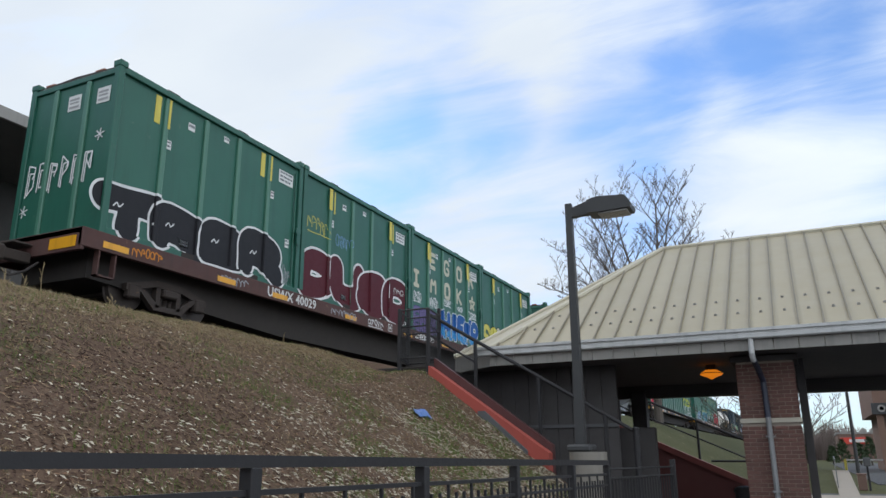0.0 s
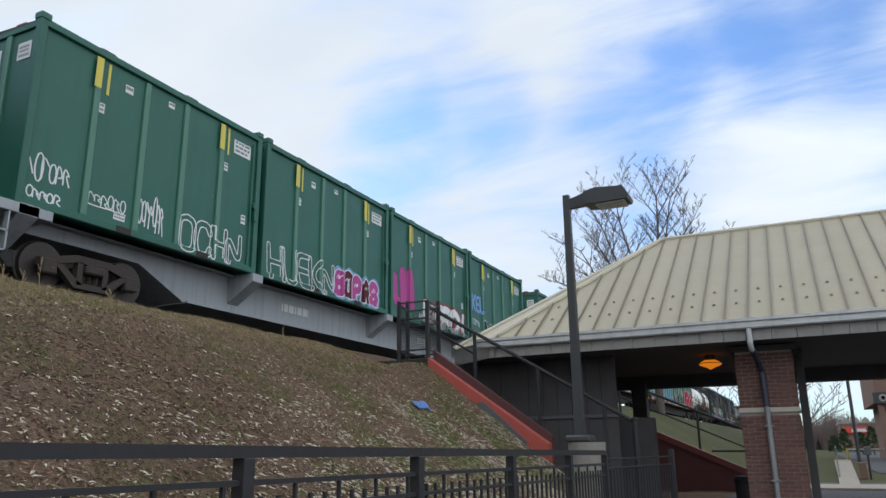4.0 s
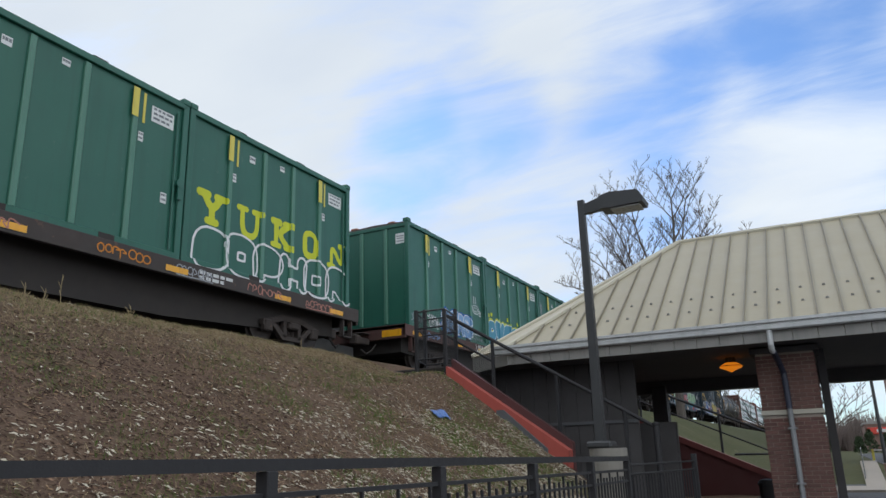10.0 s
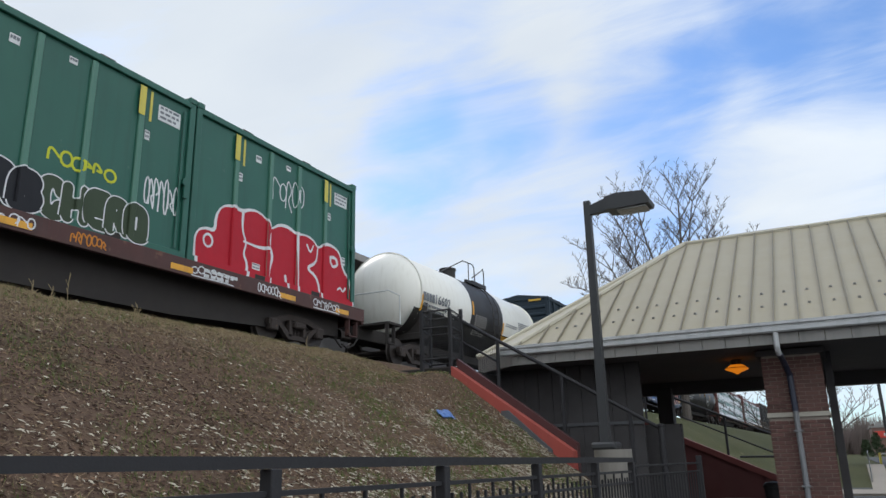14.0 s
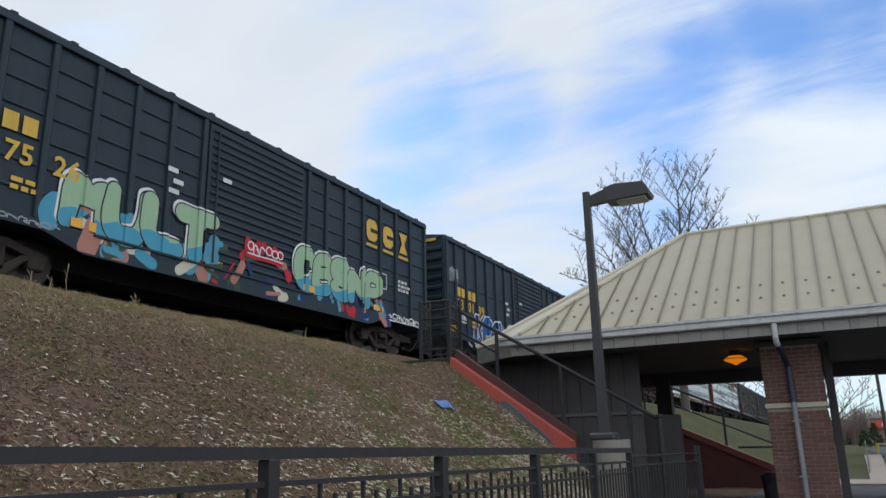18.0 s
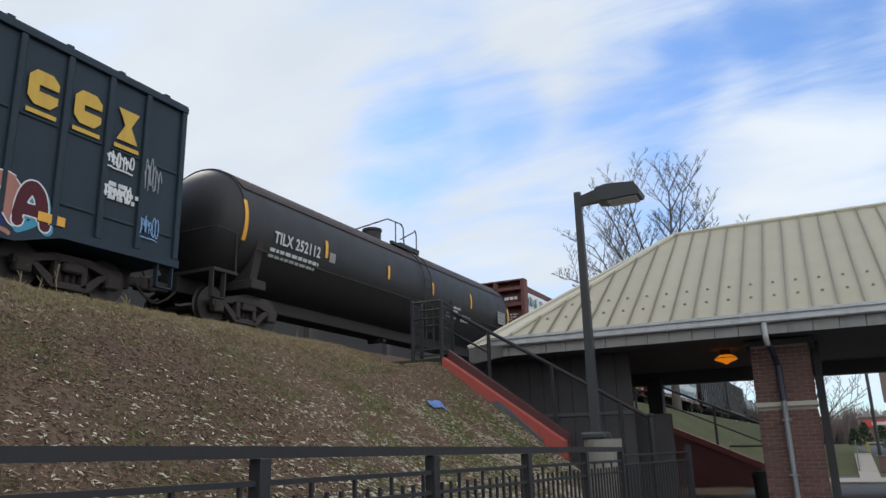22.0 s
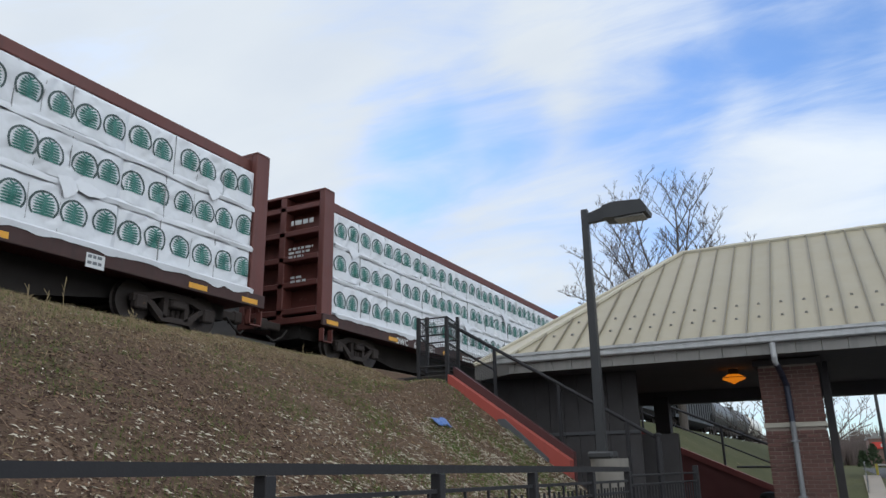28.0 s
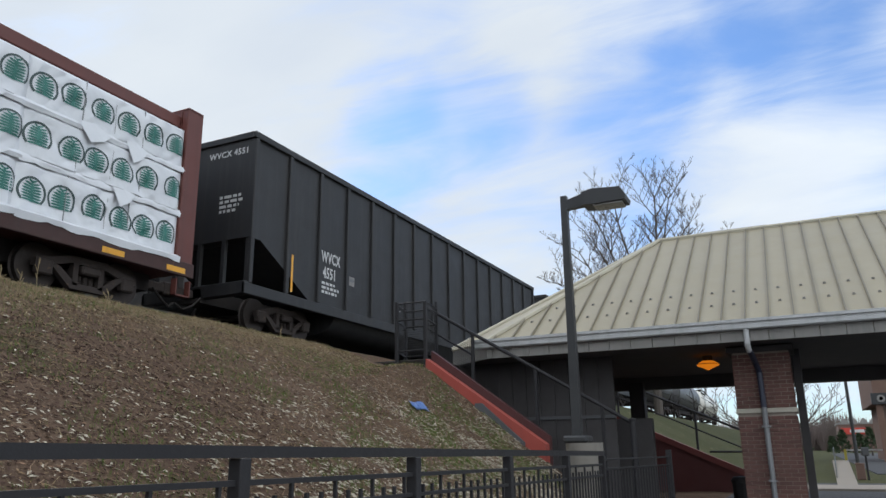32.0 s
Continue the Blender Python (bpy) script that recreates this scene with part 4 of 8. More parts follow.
def bare_tree(at, tall, seed, label, depth=3, wide=1.0, low=1.0):
    """A trunk that divides low, with limbs leaning out to all sides."""
    rnd = random.Random(seed)
    t = thing("bare_tree", label, "tree", at=pose(*at))
    part("trunk", Geo().cyl((0, 0, -0.3), (0.05, 0, tall * 0.47 * low), tall * 0.016, tall * 0.009, n=10), BARK, t)
    for i, (lean, fr, ln) in enumerate(SPREADING):
        g = Geo()
        d = Vector((lean * wide, rnd.uniform(-0.5, 0.5), 1.0)).normalized()
        grow(g, Vector((0.05, 0, tall * fr * low)), d, tall * ln, tall * (0.0085 if i == 0 else 0.006), depth, rnd, 0.05 if abs(lean) > 0.9 else 0.08)
        tagged(part("limb", g, BARK, t, "leafless limb with fine twigs"), kind="stuff")
    return t


bare_tree((-7.75, 45, 0), 18.9, 5, "leafless spreading tree behind the shelter roof")
bare_tree((-2.0, 62, 0), 9.5, 11, "leafless tree beyond the far stair", 2)
bare_tree((-1.2, 40, 0), 10.0, 23, "small leafless tree branching low beside the path", 2, 1.8, 0.35)

# ---------------------------------------------------------------- the distance to the side of the shelter
solid("pavement", Geo().box(-1.9, 60, 23.2, 25.6, 0.0, 0.06), PAVING, "pale concrete pavement behind the shelter", "pavement", kind="structure")
solid("footpath", Geo().add([(0.57, 25.6, 0.02), (1.11, 25.6, 0.02), (2.4, 66, 0.02), (1.3, 66, 0.02), (0.57, 25.6, 0.05), (1.11, 25.6, 0.05), (2.4, 66, 0.05), (1.3, 66, 0.05)],
                            [(0, 1, 2, 3), (4, 5, 6, 7), (0, 1, 5, 4), (1, 2, 6, 5), (2, 3, 7, 6), (3, 0, 4, 7)]), PAVING, "pale concrete footpath through grass", "path", kind="structure")
solid("road", Geo().box(2.3, 120, 36, 120, 0.0, 0.03), ASPHALT, "grey asphalt road", "road", kind="structure")
STORE = material("brown_brick_wall", (0.20, 0.125, 0.10), 0.9, second=(0.17, 0.10, 0.08), scale=1)
chain = thing("chain_fence", "grey chain link fence beside the footpath", "fence")
GALV = material("galvanised_wire", (0.22, 0.225, 0.23), 0.5, 0.3, scale=9)
g = Geo()
for i in range(70):
    t = i / 69
    x, y = 0.70 + 0.75 * t, 31 + 32 * t
    g.cyl((x, y, 0), (x, y, 1.05), 0.012, n=4)
tagged(part("mesh", g, GALV, chain), kind="stuff")
for z in (0.1, 0.55, 1.05):
    part("rail", Geo().tube([(0.70, 31, z), (1.45, 63, z)], 0.02, 6), GALV, chain)
box_ = thing("sign_post", "dark sign box on a post at the kerb", "sign")
part("post", Geo().cyl((1.66, 30.3, 0), (1.66, 30.3, 0.85), 0.035, n=10), BLACKPAINT, box_)
part("box", Geo().box(1.56, 1.78, 30.18, 30.42, 0.81, 1.1, 0.02), GREYDARK, box_)
util = thing("utility_box", "brown metal utility box beside the path", "utility box")
part("case", Geo().box(1.33, 1.60, 30.55, 30.95, 0.0, 0.52, 0.02), STORE, util)
part("lid", Geo().box(1.31, 1.62, 30.53, 30.97, 0.52, 0.56, 0.01), STORE, util)
gate = thing("barrier", "yellow post with a white barrier arm", "barrier")
part("post", Geo().box(2.25, 2.42, 67.9, 68.1, 0, 0.85), YELLOW, gate)
part("arm", Geo().box(2.42, 6.5, 67.95, 68.05, 0.72, 0.84), WHITE, gate)
post = thing("street_lamp", "tall dark street lamp pole on the verge", "street lamp")
part("pole", Geo().cyl((1.92, 42, 0), (1.92, 42, 7.5), 0.09, 0.06, n=10), LAMPBRONZE, post)
part("lamp_head", Geo().box(1.6, 1.92, 41.9, 42.1, 7.4, 7.55, 0.02), LAMPBRONZE, post)

# far brick store with a red sign, the brown wooded rise and conifers
store = thing("brick_store", "low brown brick store with a red sign", "building")
part("wall", Geo().box(4.6, 16, 150, 165, 0, 4.6), STORE, store)
part("roof", Geo().box(4.4, 16.2, 149.8, 165.2, 4.6, 4.9), FASCIA, store)
for i in range(4):
    part("dormer", Geo().prism([(5.2 + i * 1.5, 4.9), (6.2 + i * 1.5, 4.9), (6.2 + i * 1.5, 5.2), (5.7 + i * 1.5, 5.7), (5.2 + i * 1.5, 5.2)], 1, 150.5, 153), FASCIA, store)
part("sign", Geo().box(5.0, 9.6, 149.6, 149.79, 2.9, 4.0, 0.03), material("red_sign", (0.62, 0.05, 0.03), 0.4), store, "red sign board")
part("lettering_bar", Geo().box(6.3, 8.9, 149.55, 149.6, 3.2, 3.7), WHITE, store, "white lettering")
station = thing("brick_building", "tall brick building with a dark sign board", "building")
BRICKFAR = material("brown_brick_facade", (0.19, 0.115, 0.085), 0.9, second=(0.15, 0.09, 0.068), scale=1.5)
part("wall", Geo().box(4.95, 22, 60, 74, 0, 4.0), BRICKFAR, station)
part("upper_wall", Geo().box(4.3, 22, 60, 74, 4.0, 12), BRICKFAR, station)
for i in range(4):
    part("pilaster", Geo().box(4.35 + i * 3.2, 4.75 + i * 3.2, 59.7, 60.0, 0, 3.8), BRICKFAR, station)
for z in (5.6, 8.4):
    for i in range(4):
        part("window", Geo().box(4.7 + i * 3.2, 5.7 + i * 3.2, 59.94, 60.0, z, z + 1.6), WHITE, station, "pale window")
part("sign", Geo().box(4.1, 12, 59.4, 59.69, 3.83, 4.6, 0.02), LAMPBRONZE, station, "dark sign board")
for i in range(3):
    part("sign_letter", Geo().lathe([(0, 0.25), (0.03, 0.25), (0.03, 0.13), (0, 0.13)], (4.7 + i * 0.75, 59.4, 4.22), (0, -1, 0), 18), FASCIA, station, "pale round sign letter")
rise = Geo()
rr = random.Random(3)
BRUSH = material("brown_winter_woods", (0.17, 0.125, 0.112), 0.95, second=(0.13, 0.105, 0.085), scale=0.6, spots=(0.06, 0.065, 0.03), spot_scale=0.4, spot_at=0.6)
for i in range(4200):
    x, y = rr.uniform(-40, 70), rr.uniform(180, 230)
    h = rr.uniform(4.5, 8.0) * (1 + 0.35 * noise.noise(Vector((x * 0.11, 0, 0))))
    for j in range(6):
        dx, dy = rr.uniform(-1.5, 1.5), rr.uniform(-1.5, 1.5)
        rise.cyl((x + dx * 0.3, y, 0), (x + dx, y + dy, h * rr.uniform(0.45, 1)), 0.13, 0.03, n=3, caps=False)
solid("far_woods", rise, BRUSH, "brown leafless woods on the skyline", "woods", kind="stuff")
EVERG = material("dark_green_conifer", (0.05, 0.075, 0.032), 0.9, second=(0.036, 0.056, 0.024), scale=2)
for i, (x, y, h) in enumerate(((3.2, 95, 2.4), (4.9, 97, 2.0), (2.2, 98, 1.7), (5.8, 94, 2.6), (-0.5, 110, 2.0))):
    c = thing("conifer", "dark green conifer bush", "tree", at=pose(x, y, 0), group="conifers beyond the path")
    g = Geo()
    rr = random.Random(50 + i)
    for j in range(260):
        t = rr.random() ** 0.7
        a, r = rr.uniform(0, 6.28), (1 - t) * h * 0.33 + 0.12
        p = Vector((math.cos(a) * r * rr.uniform(0.6, 1), math.sin(a) * r * rr.uniform(0.6, 1), h * t + 0.2))
        g.add([p, p + Vector((rr.uniform(-.3, .3), rr.uniform(-.3, .3), 0.35)), p + Vector((rr.uniform(-.3, .3), rr.uniform(-.3, .3), 0.1))], [(0, 1, 2)])
    part("trunk", Geo().cyl((0, 0, -0.2), (0, 0, h * 0.8), 0.1, 0.03, n=6), BARK, c)
    tagged(part("foliage", g, EVERG, c), kind="stuff")

# ---------------------------------------------------------------- the train
# Each car stands at its near end, at the track's middle on the rails; +x is the side that is seen, +y runs back along the train.
TRAIN = []                     # (thing, metres behind the train's datum)
WHEELSETS = []


def on_train(ob, s):
    TRAIN.append((ob, s, ob.location.x, ob.location.z))
    return ob


wheel_geo = Geo()
for sx in (-1, 1):
    wheel_geo.lathe([(-0.065, 0.07), (-0.065, 0.36), (-0.065, 0.42), (0.03, 0.425), (0.055, 0.455), (0.07, 0.455), (0.07, 0.35), (0.03, 0.30), (0.03, 0.12), (0.075, 0.10), (0.075, 0.07)], (sx * 0.77, 0, 0), (-sx, 0, 0), 28)
wheel_geo.cyl((-0.75, 0, 0), (0.75, 0, 0), 0.075, n=12)
for sx in (-1, 1):
    wheel_geo.cyl((sx * 0.83, 0, 0), (sx * 1.06, 0, 0), 0.07, n=12)
    for i in range(3):
        a = i * 2.094
        wheel_geo.cyl((sx * 1.06, 0.04 * math.cos(a), 0.04 * math.sin(a)), (sx * 1.075, 0.04 * math.cos(a), 0.04 * math.sin(a)), 0.014, n=6)
wheel_mesh = wheel_geo.mesh("wheelset", WHEEL)
FRAME = [(-1.08, 0.30), (-1.08, 0.56), (-0.75, 0.62), (-0.35, 0.74), (0.35, 0.74), (0.75, 0.62), (1.08, 0.56), (1.08, 0.30), (0.78, 0.30), (0.74, 0.40),
         (0.55, 0.36), (0.30, 0.16), (-0.30, 0.16), (-0.55, 0.36), (-0.74, 0.40), (-0.78, 0.30)]


def frame_geo(sx):
    g = Geo()
    a, b = (0.93, 1.06) if sx > 0 else (-1.06, -0.93)
    # top chord, bottom chord and the columns between, with the window open
    top = [(-1.08, 0.42), (-1.08, 0.56), (-0.72, 0.64), (-0.36, 0.74), (0.36, 0.74), (0.72, 0.64), (1.08, 0.56), (1.08, 0.42), (0.72, 0.50), (0.36, 0.60), (-0.36, 0.60), (-0.72, 0.50)]
    bot = [(-0.82, 0.52), (-0.62, 0.50), (-0.26, 0.24), (0.26, 0.24), (0.62, 0.50), (0.82, 0.52), (0.36, 0.13), (-0.36, 0.13)]
    g.prism(top, 0, a, b).prism(bot, 0, a, b)
    for y0, y1 in ((-0.33, -0.22), (0.22, 0.33)):
        g.box(a, b, y0, y1, 0.2, 0.62)
    for y in (-0.89, 0.89):
        g.box(a - 0.01, b + 0.03, y - 0.15, y + 0.15, 0.28, 0.56, 0.03)
    return g


frame_meshes = {sx: frame_geo(sx).mesh("side_frame", RUSTY) for sx in (-1, 1)}
spring_geo = Geo()
for y in (-0.13, 0.0, 0.13):
    for k in range(5):
        spring_geo.cyl((0.94, y, 0.235 + k * 0.036), (0.94, y, 0.262 + k * 0.036), 0.055, n=8)
        spring_geo.cyl((-0.94, y, 0.235 + k * 0.036), (-0.94, y, 0.262 + k * 0.036), 0.055, n=8)
spring_mesh = spring_geo.mesh("spring_group", RUSTY)
bolster_mesh = Geo().box(-1.15, 1.15, -0.2, 0.2, 0.42, 0.58, 0.03).box(-0.2, 0.2, -0.22, 0.22, 0.58, 0.86).mesh("truck", RUSTY)


def truck(car, y):
    t = part("truck", bolster_mesh, RUSTY, car, "rusty cast steel wheel truck", at=pose(0, y, 0))
    for sx in (-1, 1):
        part("side_frame", frame_meshes[sx], RUSTY, t)
    tagged(part("spring_group", spring_mesh, RUSTY, t), kind="stuff")
    for dy in (-0.89, 0.89):
        w = part("wheelset", wheel_mesh, WHEEL, t, "steel wheels on their axle", at=pose(0, dy, 0.455))
        WHEELSETS.append(w)
    return t


def coupler(car, y, d):
    """d: -1 at the near end, 1 at the far end."""
    part("coupler", Geo().box(-0.09, 0.09, min(y, y + d * 0.62), max(y, y + d * 0.62), 0.72, 0.92, 0.02).box(-0.16, 0.10, min(y + d * 0.5, y + d * 0.78), max(y + d * 0.5, y + d * 0.78), 0.68, 0.97, 0.03), RUSTY, car, "rusty knuckle coupler")
    part("brake_hose", Geo().tube([(0.3, y, 0.72), (0.32, y + d * 0.25, 0.5), (0.28, y + d * 0.5, 0.38), (0.22, y + d * 0.7, 0.5)], 0.025, 6), UNDER, car)


def reflectors(car, x, z, ys, size=(0.6, 0.12), mat=None):
    for y in ys:
        part("reflector", Geo().box(x, x + 0.006, y, y + size[0], z, z + size[1]), mat or ORANGE, car, "orange yellow reflector strip")


def bars(name, car, x, y, z, rows, mat, size=0.06, gap=0.055, rnd=None, face="side", label="small white stencilled data"):
    """Lines of small writing that cannot be read, as bars."""
    rnd = rnd or random.Random(int(abs(y * 37 + z * 91)) + 1)
    g = Geo()
    for r, width in enumerate(rows):
        p = 0.0
        while p < width:
            w = rnd.uniform(0.06, 0.22)
            w = min(w, width - p)
            zz = z - r * (size + gap)
            if face == "side":
                g.box(x, x + 0.004, y + p, y + p + w, zz, zz + size)
            else:
                g.box(y + p, y + p + w, x - 0.004, x, zz, zz + size)
            p += w + 0.05
    return tagged(part(name, g, mat, car, label), label, kind="stuff")


# ---- waste containers
CL, CH_, CW = 6.06, 3.46, 1.30
RIBS = (0.217, 0.41, 0.59, 0.777)


def container_meshes():
    m = {}
    m["body"] = Geo().box(-CW + 0.07, CW - 0.07, 0.06, CL - 0.06, 0.10, CH_ - 0.09, 0.01).mesh("body", GREEN)
    m["rib"] = Geo().box(-0.05, 0.05, -0.065, 0.065, 0.13, CH_ - 0.14, 0.02).mesh("rib", GREEN_RIB)
    m["corner_post"] = Geo().box(-0.075, 0.075, -0.075, 0.075, 0, CH_ + 0.05, 0.015).mesh("corner_post", GREEN)
    m["casting"] = Geo().box(-0.105, 0.105, -0.105, 0.105, -0.03, 0.115, 0.02).mesh("corner_casting", GREEN)
    m["top_rail"] = Geo().box(-0.05, 0.05, 0.08, CL - 0.08, CH_ - 0.11, CH_ + 0.03, 0.012).mesh("top_rail", GREEN)
    m["bottom_rail"] = Geo().box(-0.05, 0.05, 0.08, CL - 0.08, 0.0, 0.14, 0.012).mesh("bottom_rail", GREEN)
    m["end_rail"] = Geo().box(-CW + 0.08, CW - 0.08, -0.045, 0.045, CH_ - 0.14, CH_ - 0.02, 0.012).mesh("end_rail", GREEN)
    m["cover"] = Geo().prism([(-CW + 0.05, CH_ - 0.03), (CW - 0.05, CH_ - 0.03), (CW - 0.1, CH_ + 0.02), (0, CH_ + 0.07), (-CW + 0.1, CH_ + 0.02)], 1, 0.05, CL - 0.05).mesh("cover", SILL)
    m["yellow_wide"] = Geo().box(0, 0.008, -0.075, 0.075, -0.62, 0).mesh("yellow_stripe", YELLOW)
    m["yellow_thin"] = Geo().box(0, 0.008, -0.03, 0.03, -0.66, 0).mesh("yellow_stripe", YELLOW)
    m["pocket"] = Geo().box(0, 0.012, -0.17, 0.17, 0, 0.11).mesh("fork_pocket", UNDER)
    m["latch"] = Geo().cyl((-0.02, 0, 0), (0.05, 0, 0), 0.10, n=12).box(0, 0.04, -0.05, 0.05, -0.35, 0.0).mesh("door_latch", GREEN)
    m["hinge_bar"] = Geo().cyl((0, 0, 0.2), (0, 0, CH_ - 0.25), 0.022, n=6).mesh("lock_rod", GREEN)
    m["handle"] = Geo().tube([(0, -0.22, 0), (0, -0.16, 0.09), (0, 0.16, 0.09), (0, 0.22, 0)], 0.014, 6).mesh("cover_handle", SILL)
    m["bow"] = Geo().box(-CW + 0.05, CW - 0.05, -0.05, 0.05, CH_ - 0.02, CH_ + 0.05, 0.02).mesh("roof_bow", SILL)
    m["pad"] = Geo().box(-0.14, 0.14, -0.10, 0.10, 0, 0.09, 0.03).mesh("roof_pad", material("faded_orange_pad", (0.22, 0.075, 0.04), 0.8))
    return m


CM = container_meshes()


def sign(parent, x, y, z, w, h, lines=2, name="placard", label="white placard", mat=None):
    p = part(name, Geo().box(x, x + 0.006, y - w / 2, y + w / 2, z - h / 2, z + h / 2), mat or PLACARD, parent, label)
    g = Geo()
    rnd = random.Random(int(abs(y * 100 + z * 10)))
    for i in range(lines):
        zz = z + h / 2 - h * (i + 0.75) / (lines + 0.3)
        q = y - w / 2 + w * 0.08
        while q < y + w / 2 - w * 0.16:
            b = min(rnd.uniform(0.12, 0.3) * w, y + w / 2 - w * 0.08 - q)
            g.box(x + 0.006, x + 0.009, q, q + b, zz, zz + h * 0.5 / (lines + 0.3))
            q += b + w * 0.06
    part("print", g, PRINT, p)
    return p


def container(label, s, z, seed=0):
    c = thing("waste_container", label, "container", at=pose(XC, 0, ZR + z), group="green waste containers")
    part("body", CM["body"], GREEN, c)
    for sx in (-1, 1):
        for fr in RIBS:
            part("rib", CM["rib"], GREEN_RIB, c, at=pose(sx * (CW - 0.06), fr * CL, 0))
        for y in (0.075, CL - 0.075):
            part("corner_post", CM["corner_post"], GREEN, c, at=pose(sx * (CW - 0.075), y, 0))
        part("top_rail", CM["top_rail"], GREEN, c, at=pose(sx * (CW - 0.05), 0, 0))
        part("bottom_rail", CM["bottom_rail"], GREEN, c, at=pose(sx * (CW - 0.05), 0, 0))
    for y in (0.06, CL - 0.06):
        part("end_rail", CM["end_rail"], GREEN, c, at=pose(0, y, 0))
    for x in (-0.52, 0.42):
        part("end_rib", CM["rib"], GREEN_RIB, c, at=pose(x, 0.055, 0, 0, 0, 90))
    part("cover", CM["cover"], SILL, c, "dark cover")
    for fr in (0.02, 0.32, 0.66, 0.98):
        part("roof_bow", CM["bow"], SILL, c, at=pose(0, CL * fr, 0))
    for fr in (0.25, 0.62):
        part("cover_handle", CM["handle"], SILL, c, at=pose(CW - 0.12, CL * (fr + 0.01 * (seed % 4)), CH_ + 0.02))
    for x in (-0.85, 0.62):
        part("roof_pad", CM["pad"], RUSTY, c, at=pose(x, 0.16, CH_ + 0.02))
    X = CW - 0.008
    stripe = -0.04 if seed == 0 else -0.008
    for fr, k in ((0.219, "yellow_wide"), (0.264, "yellow_thin"), (0.779, "yellow_wide"), (0.822, "yellow_thin")):
        part("yellow_stripe", CM[k], YELLOW, c, "yellow paint stripe", at=pose(X if ("wide" in k) == (seed > 0) else CW - 0.068, CL * (fr + stripe), CH_ - 0.16))
    Xs = CW - 0.068
    sign(c, Xs, CL * 0.893, CH_ - 0.52, 0.58, 0.34, 3)
    sign(c, Xs, CL * 0.338, CH_ - 0.48, 0.19, 0.17, 1)
    sign(c, Xs, CL * 0.52, CH_ - 0.34, 0.17, 0.13, 1)
    sign(c, Xs, CL * 0.242, CH_ - 1.13, 0.12, 0.20, 2)
    sign(c, Xs, CL * 0.808, CH_ - 1.13, 0.12, 0.20, 2)
    if seed % 3 != 2:
        sign(c, Xs, CL * 0.92, 1.23, 0.15, 0.22, 2)
        sign(c, Xs, CL * 0.35, 0.33, 0.26, 0.15, 2)
    # flat black plates: the shade inside the fork pockets is in their colour
    for fr in (0.33, 0.675):
        part("fork_pocket", CM["pocket"], UNDER, c, "dark plate for a fork pocket's shaded hole", at=pose(CW - 0.062 + 0.06, CL * fr + 0.2, 0.02))
    part("door_latch", CM["latch"], GREEN, c, at=pose(CW - 0.0, CL - 0.16, CH_ * 0.47))
    part("lock_rod", CM["hinge_bar"], GREEN_RIB, c, at=pose(CW - 0.03, CL - 0.28, 0))
    # the near end's own placards
    for x in ((0.98,) if seed == 12 else (0.03, 0.86)):
        p = part("end_placard", Geo().box(x - 0.18, x + 0.18, 0.0, 0.008, CH_ - 0.70, CH_ - 0.36), PLACARD, c, "white placard", at=pose(0, 0.048, 0))
        part("print", Geo().box(x - 0.14, x + 0.13, -0.004, 0.0, CH_ - 0.48, CH_ - 0.43).box(x - 0.13, x + 0.12, -0.004, 0.0, CH_ - 0.55, CH_ - 0.51).box(x - 0.14, x + 0.14, -0.004, 0.0, CH_ - 0.65, CH_ - 0.60), PRINTSOFT, p)
    for sx in (-1, 1):
        for y in (0.09, CL - 0.09):
            part("corner_casting", CM["casting"], GREEN, c, at=pose(sx * (CW - 0.09), y, CH_ + 0.02))
    return on_train(c, s)



